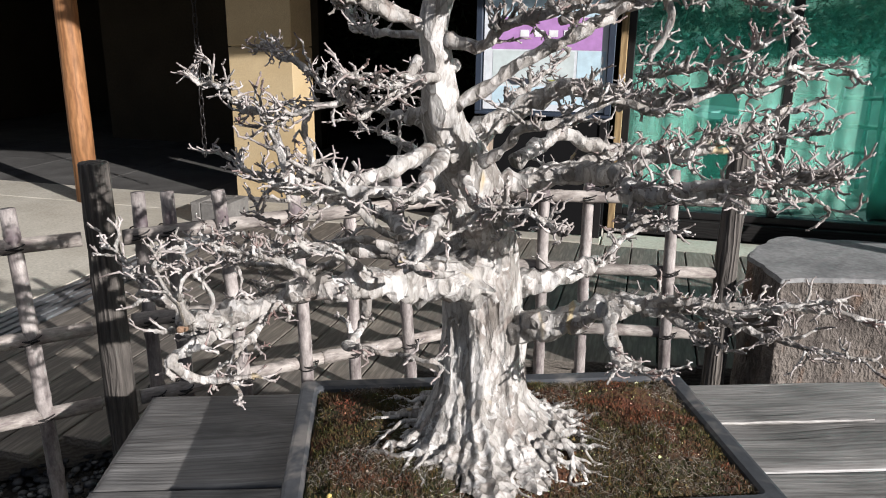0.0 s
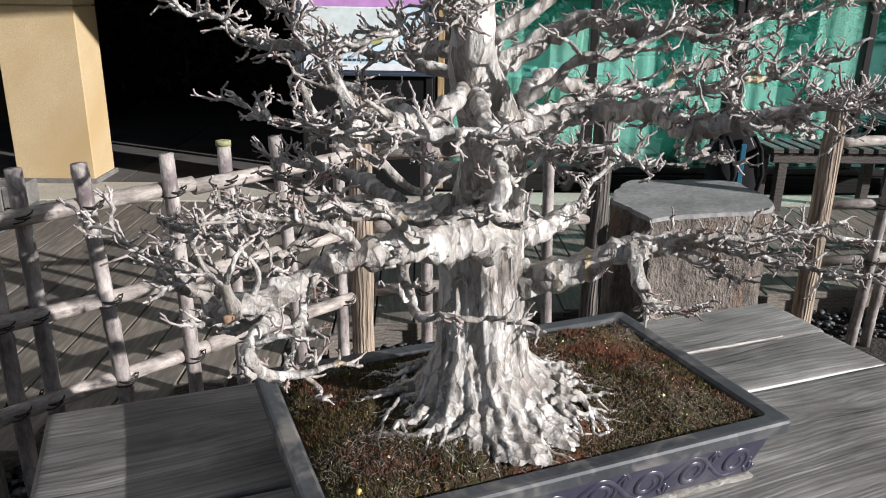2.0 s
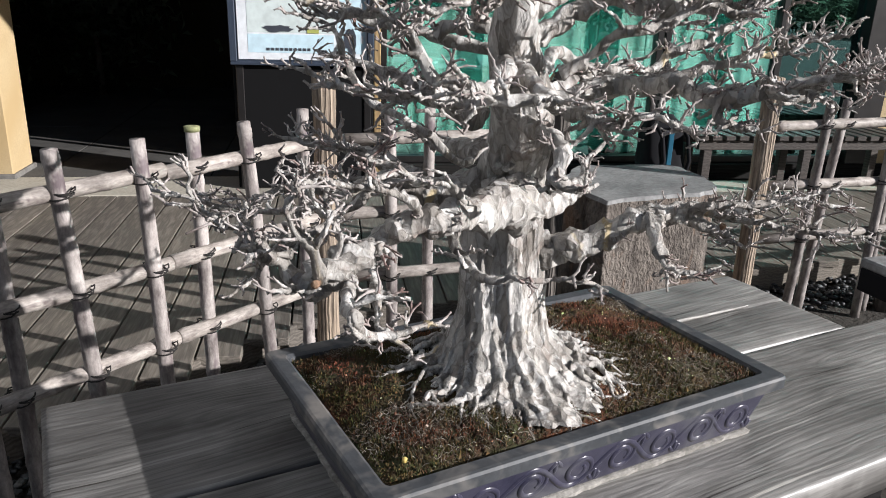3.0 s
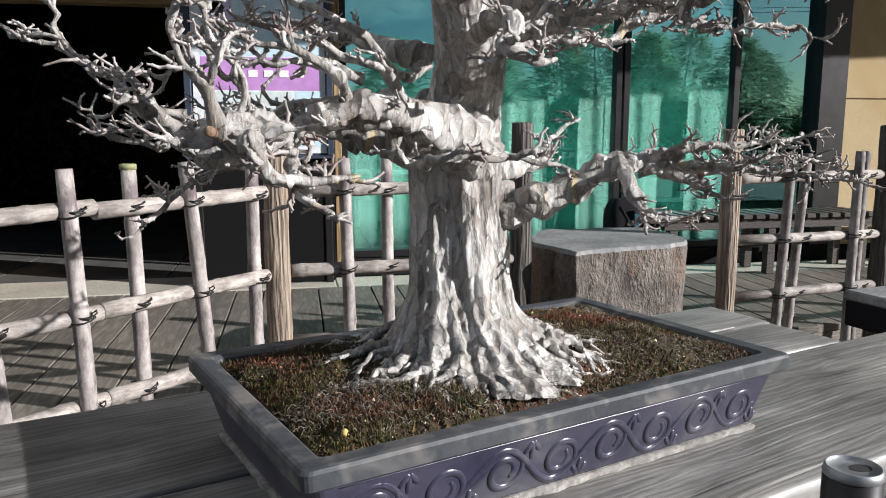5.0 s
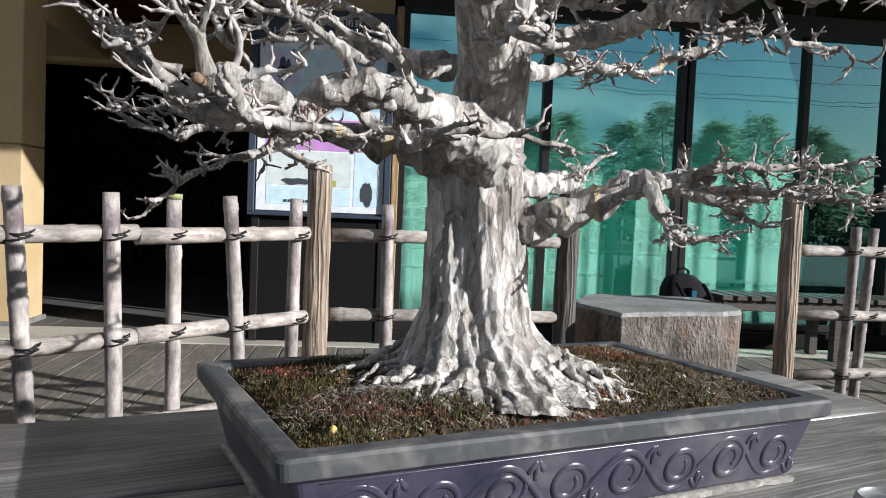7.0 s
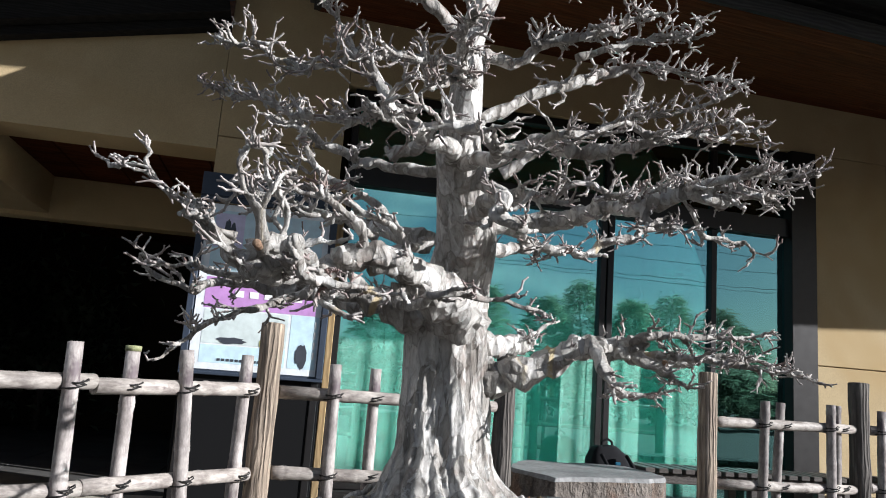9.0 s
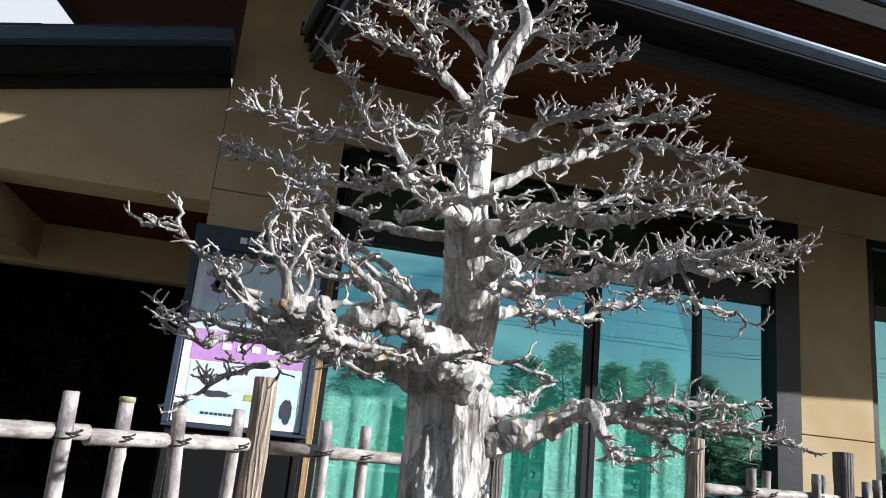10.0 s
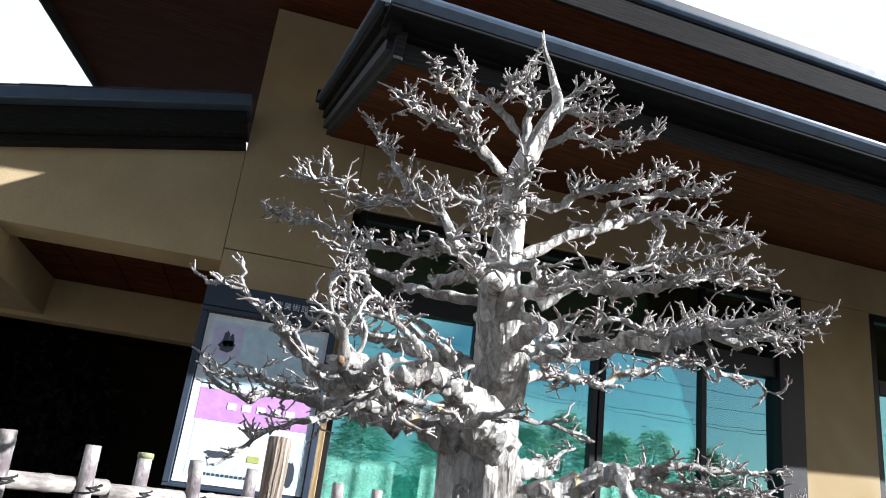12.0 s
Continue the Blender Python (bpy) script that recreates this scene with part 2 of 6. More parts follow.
def cloth(name, colour):
    m, n, l, b = material(name)
    v = coords(n, l)
    f = noise_tex(n, l, v, 3.0, 4.0)
    r = ramp(n, [(0.3, tuple(c * 0.82 for c in colour)), (0.7, tuple(c * 1.08 for c in colour))])
    l.new(f, r.inputs["Fac"])
    l.new(r.outputs["Color"], b.inputs["Base Color"])
    b.inputs["Roughness"].default_value = 0.9
    b.inputs["Specular IOR Level"].default_value = 0.15
    bumped(n, l, b, noise_tex(n, l, v, 400.0, 2.0), 0.15, 0.001)
    return m


def table_wood():
    """Silvery weathered plank: fine grain that swirls round knots, pale ridges, dark checks."""
    m, n, l, b = material("grey_table_plank")
    base = coords(n, l)
    warp = n.new("ShaderNodeTexNoise")
    warp.inputs["Scale"].default_value, warp.inputs["Detail"].default_value = 1.0, 2.0
    l.new(coords(n, l, (1.2, 2.8, 1)), warp.inputs["Vector"])
    amp = n.new("ShaderNodeVectorMath")
    amp.operation = "MULTIPLY"
    amp.inputs[1].default_value = (0.0, 0.1, 0.0)
    l.new(warp.outputs["Color"], amp.inputs[0])
    add = n.new("ShaderNodeVectorMath")
    add.operation = "ADD"
    l.new(base, add.inputs[0])
    l.new(amp.outputs["Vector"], add.inputs[1])
    def math_node(op, a, c):
        k = n.new("ShaderNodeMath")
        k.operation = op
        for i, v in enumerate((a, c)):
            if hasattr(v, "links"):
                l.new(v, k.inputs[i])
            elif v is not None:
                k.inputs[i].default_value = v
        return k.outputs[0]

    parts = n.new("ShaderNodeSeparateXYZ")
    l.new(add.outputs["Vector"], parts.inputs["Vector"])
    along, across = parts.outputs["X"], parts.outputs["Y"]
    for ku, kv, size, reach in ((1.12, 1.14, 0.03, 0.08), (-0.2, 1.47, 0.014, 0.05), (0.62, 0.96, 0.012, 0.05), (-0.3, 1.02, 0.013, 0.05)):
        dx = math_node("DIVIDE", math_node("SUBTRACT", along, ku), reach)
        bulge = math_node("MULTIPLY", math_node("POWER", 2.718, math_node("MULTIPLY", math_node("MULTIPLY", dx, dx), -1.0)), size * size)
        dy = math_node("SUBTRACT", across, kv + 0.05)
        across = math_node("ADD", math_node("MULTIPLY", math_node("SIGN", dy, None), math_node("SQRT", math_node("ADD", math_node("MULTIPLY", dy, dy), bulge), None)), kv + 0.05)
    bent = n.new("ShaderNodeCombineXYZ")
    l.new(along, bent.inputs["X"])
    l.new(across, bent.inputs["Y"])
    rings_map = n.new("ShaderNodeMapping")
    rings_map.inputs["Scale"].default_value = (0.14, 1, 0)
    l.new(bent.outputs["Vector"], rings_map.inputs["Vector"])
    lines = n.new("ShaderNodeTexWave")
    lines.wave_type, lines.bands_direction = "BANDS", "Y"
    for key, val in (("Scale", 24.0), ("Distortion", 16.0), ("Detail", 5.0), ("Detail Scale", 0.45), ("Detail Roughness", 0.65)):
        lines.inputs[key].default_value = val
    l.new(rings_map.outputs["Vector"], lines.inputs["Vector"])
    sc = n.new("ShaderNodeMapping")
    sc.inputs["Scale"].default_value = (0.55, 26, 20)
    l.new(add.outputs["Vector"], sc.inputs["Vector"])
    grain = noise_tex(n, l, sc.outputs["Vector"], 2.2, 7.0, 0.6, 0.5)
    sc2 = n.new("ShaderNodeMapping")
    sc2.inputs["Scale"].default_value = (2.2, 150, 60)
    l.new(add.outputs["Vector"], sc2.inputs["Vector"])
    fine = noise_tex(n, l, sc2.outputs["Vector"], 2.4, 4.0, 0.7)
    big = noise_tex(n, l, coords(n, l, (1, 2.5, 1)), 3.2, 4.0, 0.6, 0.4)
    r = ramp(n, [(0.22, (0.07, 0.067, 0.064)), (0.4, (0.135, 0.132, 0.128)), (0.6, (0.175, 0.171, 0.166)), (0.74, (0.26, 0.256, 0.25))])
    l.new(grain, r.inputs["Fac"])
    rf = ramp(n, [(0.32, (0.62, 0.615, 0.61)), (0.5, (0.98, 0.98, 0.98)), (0.68, (1.25, 1.25, 1.25))])
    l.new(fine, rf.inputs["Fac"])
    rb = ramp(n, [(0.32, (0.42, 0.415, 0.405)), (0.5, (0.93, 0.925, 0.915)), (0.66, (1.4, 1.395, 1.38))])
    l.new(big, rb.inputs["Fac"])
    col = mixed(n, l, r.outputs["Color"], rf.outputs["Color"], 0.9, "MULTIPLY")
    rl = ramp(n, [(0.0, (0.5, 0.49, 0.48)), (0.22, (0.93, 0.93, 0.93)), (1.0, (1.18, 1.18, 1.18))])
    l.new(lines.outputs["Fac"], rl.inputs["Fac"])
    col = mixed(n, l, col, rl.outputs["Color"], 0.42, "MULTIPLY")
    col = mixed(n, l, col, rb.outputs["Color"], 0.8, "MULTIPLY")
    sc3 = n.new("ShaderNodeMapping")
    sc3.inputs["Scale"].default_value = (1.3, 60, 20)
    sc3.inputs["Location"].default_value = (3.1, 1.7, 0)
    l.new(add.outputs["Vector"], sc3.inputs["Vector"])
    check = noise_tex(n, l, sc3.outputs["Vector"], 1.4, 3.0, 0.5)
    rc = ramp(n, [(0.3, (0.22, 0.2, 0.18)), (0.345, (1, 1, 1)), (0.66, (1, 1, 1)), (0.72, (1.9, 1.88, 1.84))])
    l.new(check, rc.inputs["Fac"])
    col = mixed(n, l, col, rc.outputs["Color"], 1.0, "MULTIPLY")
    # Tone rises from dark at low X to pale at high X, with noise.
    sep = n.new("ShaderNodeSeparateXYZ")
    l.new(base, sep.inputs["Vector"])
    end_tone = n.new("ShaderNodeMath")
    end_tone.operation = "MULTIPLY_ADD"
    l.new(big, end_tone.inputs[0])
    end_tone.inputs[1].default_value = 1.2
    l.new(sep.outputs["X"], end_tone.inputs[2])
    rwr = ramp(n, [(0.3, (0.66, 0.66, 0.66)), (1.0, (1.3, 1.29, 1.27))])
    l.new(end_tone.outputs[0], rwr.inputs["Fac"])
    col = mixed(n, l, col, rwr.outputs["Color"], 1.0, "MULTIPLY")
    l.new(col, b.inputs["Base Color"])
    b.inputs["Roughness"].default_value, b.inputs["Specular IOR Level"].default_value = 0.42, 0.6
    h = n.new("ShaderNodeMath")
    h.operation = "MULTIPLY_ADD"
    l.new(fine, h.inputs[0])
    h.inputs[1].default_value = 0.5
    l.new(lines.outputs["Fac"], h.inputs[2])
    bumped(n, l, b, h.outputs[0], 0.6, 0.0006)
    return m


BARK = bark()
TWIG = rough_surface("twig_bark", (0.16, 0.13, 0.12), (0.56, 0.52, 0.495), 34.0, 0.75, 0.5, 0.002, 4.0, stain=(0.19, 0.125, 0.11), stain_scale=11.0)
CUT = rough_surface("cut_wood", (0.18, 0.1, 0.06), (0.36, 0.25, 0.17), 40, 0.8)
SOIL = soil_material()
GRAINS = island_mix("soil_grains", [(0.0, (0.02, 0.012, 0.008)), (0.35, (0.06, 0.03, 0.016)), (0.6, (0.035, 0.02, 0.012)), (0.88, (0.085, 0.038, 0.018)), (0.975, (0.13, 0.08, 0.045)), (0.985, (0.5, 0.46, 0.4)), (1.0, (0.62, 0.6, 0.56))], patches=[(0.38, (1.75, 0.95, 0.75)), (0.47, (1.05, 0.95, 0.85)), (0.54, (1.05, 1.3, 0.6)), (0.66, (1.2, 1.0, 0.8))])
MOSS = island_mix("moss_tufts", [(0.0, (0.024, 0.024, 0.009)), (0.5, (0.046, 0.044, 0.016)), (0.75, (0.08, 0.05, 0.024)), (1.0, (0.14, 0.075, 0.04))], patches=[(0.38, (1.75, 0.95, 0.75)), (0.47, (1.05, 0.95, 0.85)), (0.54, (1.05, 1.3, 0.6)), (0.66, (1.2, 1.0, 0.8))])
STRAW = island_mix("dry_fibres", [(0.0, (0.07, 0.05, 0.036)), (0.6, (0.17, 0.14, 0.11)), (1.0, (0.34, 0.31, 0.26))])
GLAZE = rough_surface("pot_glaze", (0.026, 0.026, 0.047), (0.048, 0.045, 0.073), 9.0, 0.3, 0.25, 0.002, 7.0, stain=(0.085, 0.085, 0.1), stain_scale=6.0, spec=0.5)
RIM = rough_surface("pot_rim_glaze", (0.03, 0.034, 0.04), (0.062, 0.066, 0.072), 12.0, 0.58, 0.25, 0.002, 7.0, stain=(0.16, 0.15, 0.14), stain_scale=9.0, spec=0.5)
FOOT = rough_surface("unglazed_foot", (0.16, 0.15, 0.135), (0.4, 0.38, 0.35), 30.0, 0.85, 0.5, 0.003, 4.0)
PLANK = table_wood()
SPLINTER = wood("pale_split_wood", (0.3, 0.29, 0.27), (0.55, 0.54, 0.52), 6.0, (1, 20, 20), 0.6, 0.4, 0.002)
DECK = wood("deck_board", (0.12, 0.105, 0.088), (0.24, 0.215, 0.185), 5.0, (20, 1, 20), 0.8, 0.3, 0.002, vary=0.16)
BAMBOO = rough_surface("weathered_bamboo", (0.1, 0.082, 0.078), (0.45, 0.41, 0.385), 12.0, 0.6, 0.3, 0.002, 7.0, stretch=(2.5, 2.5, 1), stain=(0.12, 0.095, 0.1), stain_scale=9.0, vary=0.18)
BAMBOO_RAIL = rough_surface("pale_bamboo_rail", (0.11, 0.09, 0.08), (0.52, 0.475, 0.43), 11.0, 0.6, 0.3, 0.002, 7.0, stretch=(2.5, 2.5, 1), stain=(0.15, 0.12, 0.115), stain_scale=9.0, vary=0.15)
POSTWOOD = wood("split_post_wood", (0.05, 0.036, 0.028), (0.58, 0.47, 0.36), 5.0, (18, 18, 1), 0.75, 0.9, 0.008)
# Darker post wood, for dark posts and for one post's shade.
GREYPOST = wood("dark_and_shaded_post_wood", (0.035, 0.031, 0.028), (0.2, 0.18, 0.16), 5.0, (18, 18, 1), 0.8, 0.9, 0.008)
# Paving colour darkened for the shaded passage floor, also to cut its bounce.
SHADEPAVING = rough_surface("shade_dark_paving", (0.055, 0.053, 0.05), (0.1, 0.097, 0.092), 2.5, 0.85, 0.3, 0.003, 25.0, stain=(0.045, 0.043, 0.04), stain_scale=1.2, vary=0.1)
MOSSTIP = rough_surface("mossy_bamboo_end", (0.2, 0.21, 0.1), (0.38, 0.39, 0.22), 60.0, 0.85)
CORD = plain("black_palm_cord", (0.018, 0.016, 0.015), 0.9)
STUCCO = rough_surface("ochre_stucco", (0.42, 0.322, 0.185), (0.49, 0.382, 0.228), 2.2, 0.92, 0.35, 0.002, 60.0, stain=(0.4, 0.29, 0.15), stain_scale=0.7)
BRONZE = plain("dark_bronze_frame", (0.022, 0.02, 0.02), 0.4, 0.4)
GLASS = pane_glass()
CURTAIN = cloth("green_curtain", (0.51, 0.75, 0.65))
SOFFIT = wood("reddish_soffit_board", (0.07, 0.021, 0.009), (0.15, 0.05, 0.02), 4.0, (1, 14, 14), 0.9, 0.3, 0.002, spec=0.05)
FASCIA = wood("dark_fascia", (0.011, 0.0105, 0.0105), (0.026, 0.025, 0.024), 5.0, (1, 14, 14), 0.85, 0.3, 0.002, spec=0.1)
FASCIA2 = wood("grey_fascia_board", (0.035, 0.034, 0.034), (0.06, 0.058, 0.057), 5.0, (1, 14, 14), 0.85, 0.3, 0.002, spec=0.1)
GUTTER = plain("blue_grey_sheet_metal", (0.075, 0.105, 0.15), 0.4, 0.3)
TILE = plain("dark_roof_tile", (0.04, 0.045, 0.055), 0.5)
CONCRETE = rough_surface("pale_concrete", (0.36, 0.33, 0.27), (0.5, 0.47, 0.4), 1.8, 0.9, 0.25, 0.003, 30.0, stain=(0.3, 0.28, 0.24), stain_scale=0.8)
EARTH = rough_surface("dark_earth", (0.03, 0.027, 0.023), (0.065, 0.058, 0.05), 4.0, 0.95, 0.8, 0.02, 12.0)
PEBBLE = island_mix("dark_pebbles", [(0.0, (0.015, 0.016, 0.018)), (0.7, (0.04, 0.042, 0.045)), (0.93, (0.07, 0.07, 0.07)), (1.0, (0.16, 0.155, 0.145))], 0.55)
STUMP = rough_surface("rough_split_stone", (0.06, 0.05, 0.044), (0.24, 0.208, 0.18), 11.0, 0.9, 1.0, 0.02, 5.0, stretch=(1.2, 1.2, 0.75), stain=(0.21, 0.135, 0.095), stain_scale=5.0)
STUMPTOP = rough_surface("sawn_grey_top", (0.15, 0.15, 0.15), (0.27, 0.27, 0.265), 6.0, 0.8, 0.4, 0.004, 8.0)
BENCHWOOD = wood("dark_bench_slat", (0.045, 0.038, 0.034), (0.1, 0.088, 0.08), 5.0, (14, 1, 14), 0.65, 0.3, 0.002)
# Plaster colour taken near black so the interior reads as deep shade.
INNER = rough_surface("shade_dark_plaster", (0.026, 0.02, 0.013), (0.042, 0.032, 0.02), 2.0, 0.95, 0.2, 0.002, 20.0)
LOG = wood("orange_log_post", (0.2, 0.085, 0.035), (0.42, 0.22, 0.1), 4.0, (9, 9, 1), 0.6, 0.25, 0.002)
TAN = wood("tan_timber_edge", (0.3, 0.2, 0.095), (0.5, 0.36, 0.19), 5.0, (10, 10, 1), 0.7, 0.3, 0.002)
STEEL = plain("dull_steel", (0.3, 0.31, 0.32), 0.42, 0.7)
STONE = rough_surface("grey_stone", (0.1, 0.095, 0.088), (0.2, 0.19, 0.175), 8.0, 0.9, 0.5, 0.006, 6.0)
BLACKCLOTH = cloth("black_nylon", (0.012, 0.012, 0.014))
BLUECLOTH = cloth("blue_nylon", (0.02, 0.1, 0.16))
PAPER = plain("poster_paper", (0.74, 0.77, 0.8), 0.35, 0, 0.5, 0.4)
# Black of the added panel, standing in for shade under the board.
SHADEPANEL = plain("shade_black_panel", (0.006, 0.006, 0.0065), 0.9, 0, 0.15)
BOARDBLUE = plain("slate_blue_board", (0.03, 0.042, 0.066), 0.5)
INKS = {k: plain("ink_" + k, c, 0.4, 0, 0.5, 0.3) for k, c in {
    "purple": (0.5, 0.26, 0.56), "pale_blue": (0.55, 0.72, 0.8), "mist": (0.6, 0.67, 0.66), "dark": (0.05, 0.055, 0.07),
    "lilac": (0.62, 0.58, 0.78), "white": (0.82, 0.82, 0.82), "olive": (0.4, 0.42, 0.12)}.items()}
LEAF = island_mix("conifer_green", [(0.0, (0.07, 0.105, 0.07)), (0.6, (0.115, 0.15, 0.1)), (1.0, (0.17, 0.205, 0.145))], 0.8)
for nd in [LEAF.node_tree]:
    tr = nd.nodes.new("ShaderNodeBsdfTranslucent")
    tr.inputs["Color"].default_value = (0.2, 0.25, 0.17, 1)
    mx = nd.nodes.new("ShaderNodeMixShader")
    mx.inputs["Fac"].default_value = 0.7
    nd.links.new(nd.nodes["Principled BSDF"].outputs["BSDF"], mx.inputs[1])
    nd.links.new(tr.outputs["BSDF"], mx.inputs[2])
    nd.links.new(mx.outputs["Shader"], nd.nodes["Material Output"].inputs["Surface"])
HEDGE = island_mix("dark_hedge_leaf", [(0.0, (0.036, 0.052, 0.034)), (0.6, (0.06, 0.084, 0.054)), (1.0, (0.095, 0.125, 0.08))], 0.8)
TRUNKBROWN = rough_surface("brown_trunk", (0.06, 0.045, 0.035), (0.13, 0.1, 0.075), 6.0)

# ---- mesh helpers ----


def part(name, bm, mat, parent=None, label="", smooth=False):
    """Links a bmesh as one mesh object under a thing or a part; places are in the world."""
    me = bpy.data.meshes.new(name)
    bm.to_mesh(me)
    bm.free()
    me.materials.append(mat)
    if smooth:
        me.shade_smooth()
    ob = new(name, me)
    if parent:
        ob.parent = parent
        ob.matrix_parent_inverse = parent.matrix_basis.inverted() if parent.parent is None else Matrix()
    if label:
        ob["label"] = label
    return ob


def mesh_part(name, verts, faces, mat, parent=None, label="", smooth=True):
    me = bpy.data.meshes.new(name)
    me.from_pydata(verts, [], faces)
    me.materials.append(mat)
    if smooth:
        me.shade_smooth()
    me.update()
    ob = new(name, me)
    if parent:
        ob.parent = parent
    if label:
        ob["label"] = label
    return ob


def thing(name, label, category, group="", kind=""):
    ob = new(name)
    ob.empty_display_size = 0.05
    return tagged(ob, label, category, group, kind)


def box(bm, lo, hi, m=None, bevel=0.0, seg=1):
    """An axis box from corner to corner, turned by m, with bevelled edges."""
    made = bmesh.ops.create_cube(bm, size=1.0)["verts"]
    lo, hi = Vector(lo), Vector(hi)
    for v in made:
        v.co = Vector((lo[i] + (v.co[i] + 0.5) * (hi[i] - lo[i]) for i in range(3)))
    if bevel:
        edges = list({e for v in made for e in v.link_edges})
        out = bmesh.ops.bevel(bm, geom=edges, offset=bevel, segments=seg, affect="EDGES", profile=0.6)
        made = list({v for v in out["verts"]} | {v for f in out["faces"] for v in f.verts} | {v for v in made if v.is_valid})
    if m is not None:
        for v in made:
            v.co = m @ v.co
    return made


def boxed(name, lo, hi, mat, parent=None, label="", m=None, bevel=0.0, seg=1):
    bm = bmesh.new()
    box(bm, lo, hi, m, bevel, seg)
    return part(name, bm, mat, parent, label)


def frames_along(pts):
    """Tangent, side and up at each point of a path, carried along without twisting."""
    pts = [Vector(p) for p in pts]
    out, side = [], None
    for i, p in enumerate(pts):
        t = (pts[min(i + 1, len(pts) - 1)] - pts[max(i - 1, 0)])
        t = t.normalized() if t.length > 1e-9 else Vector((0, 0, 1))
        if side is None:
            side = t.cross(Vector((0.3, 0.2, 1)) if abs(t.z) < 0.9 else Vector((1, 0.2, 0))).normalized()
        else:
            side = (side - t * side.dot(t)).normalized()
        out.append((p, t, side, t.cross(side)))
    return out


def tube(acc, pts, radii, sides=8, lumps=0.0, lump_scale=30.0, cap=True):
    """Adds a tube to acc = (verts, faces)."""
    verts, faces = acc
    start = len(verts)
    fr = frames_along(pts)
    for (p, t, a, b), r in zip(fr, radii):
        for k in range(sides):
            ang = 2 * math.pi * k / sides
            d = a * math.cos(ang) + b * math.sin(ang)
            rr = r
            if lumps:
                rr = r * (1 + lumps * noise.noise((p + d * r) * lump_scale))
            verts.append(tuple(p + d * rr))
    n = len(fr)
    for i in range(n - 1):
        for k in range(sides):
            j = (k + 1) % sides
            faces.append((start + i * sides + k, start + i * sides + j, start + (i + 1) * sides + j, start + (i + 1) * sides + k))
    if cap:
        faces.append(tuple(start + k for k in reversed(range(sides))))
        faces.append(tuple(start + (n - 1) * sides + k for k in range(sides)))


def rod(name, pts, radii, mat, parent=None, sides=10, label="", lumps=0.0, lump_scale=30.0):
    acc = ([], [])
    if not isinstance(radii, (list, tuple)):
        radii = [radii] * len(pts)
    tube(acc, pts, radii, sides, lumps, lump_scale)
    return mesh_part(name, *acc, mat, parent, label)


def spline(ctrl, steps):
    """Catmull-Rom through rows of any length."""
    c = np.array(ctrl, float)
    c = np.vstack([2 * c[0] - c[1], c, 2 * c[-1] - c[-2]])
    out = []
    for i in range(1, len(c) - 2):
        for s in range(steps):
            u = s / steps
            p0, p1, p2, p3 = c[i - 1], c[i], c[i + 1], c[i + 2]
            out.append(0.5 * (2 * p1 + (p2 - p0) * u + (2 * p0 - 5 * p1 + 4 * p2 - p3) * u * u + (3 * p1 - p0 - 3 * p2 + p3) * u ** 3))
    out.append(c[-2])
    return np.array(out)


# ---- ground, deck and paving ----
gb = bmesh.new()
bmesh.ops.create_grid(gb, x_segments=60, y_segments=60, size=1.0)
for v in gb.verts:
    v.co = Vector((math.copysign(abs(v.co.x) ** 3 * 400, v.co.x), math.copysign(abs(v.co.y) ** 3 * 400, v.co.y), -0.14))
    if abs(v.co.x) < 8 and abs(v.co.y) < 8:
        v.co.z += 0.012 * noise.noise(v.co * 3)
tagged(part("ground", gb, EARTH), "dark bare garden earth around the deck", "ground", kind="structure")


def deck_edge(x):
    return 2.4 + 0.85 * (x + 1.1) if x < -0.42 else 2.978 + 0.19 * (x + 0.42)


deck = thing("floor", "grey-brown weathered timber deck boards with open joints", "deck", kind="structure")
px, k = -2.5, 0
PITCH = 0.166
while px < 7.0:
    y0 = deck_edge(px)
    boxed("deck_board", (px, y0 - 0.002 * (k % 3), -0.035), (px + PITCH - 0.008, 4.93, -0.001 * (k % 2)), DECK, deck, bevel=0.003)
    px, k = px + PITCH, k + 1
for xa, xb, slope in ((-2.5, -0.42, 0.85), (-0.42, 7.0, 0.19)):
    boxed("deck_edge_board", (0.0, -0.02, -0.13), ((xb - xa) * math.hypot(1, slope), 0.018, -0.012), DECK, deck, m=pose(xa, deck_edge(xa + 1e-4) + 0.01, 0, 0, 0, math.degrees(math.atan(slope))), bevel=0.003)
boxed("sub_deck", (-2.5, 4.4, -0.16), (7.0, 4.93, -0.09), FASCIA, deck)

paving = thing("pavement", "pale concrete porch paving, passage slabs darkened for their shade", "pavement", kind="structure")
boxed("porch_slab", (-9.0, 4.94, -0.2), (-0.06, 5.44, 0.004), CONCRETE, paving, bevel=0.004)
boxed("passage_bed", (-9.0, 5.442, -0.2), (-0.06, 10.5, -0.006), FASCIA, paving)
# Passage slabs get a darker colour than the porch strip, painting in the shade.
for i in range(8):
    for j in range(5):
        boxed("passage_slab", (-9.0 + 1.118 * i, 5.446 + 1.01 * j, -0.005), (-9.0 + 1.118 * i + 1.11, 5.446 + 1.01 * j + 1.002, 0.003), SHADEPAVING, paving, bevel=0.003)
boxed("forecourt_slab", (-9.0, 1.2, -0.2), (-2.79, 4.932, 0.002), CONCRETE, paving, bevel=0.004)
boxed("threshold_step", (-0.05, 4.94, -0.2), (7.0, 5.27, -0.004), CONCRETE, paving, bevel=0.006)
drain = thing("drain_channel", "grey steel drain grating set between deck and paving", "drain", kind="structure")
boxed("channel", (-2.78, 1.5, -0.2), (-2.51, 4.93, -0.012), STEEL, drain)
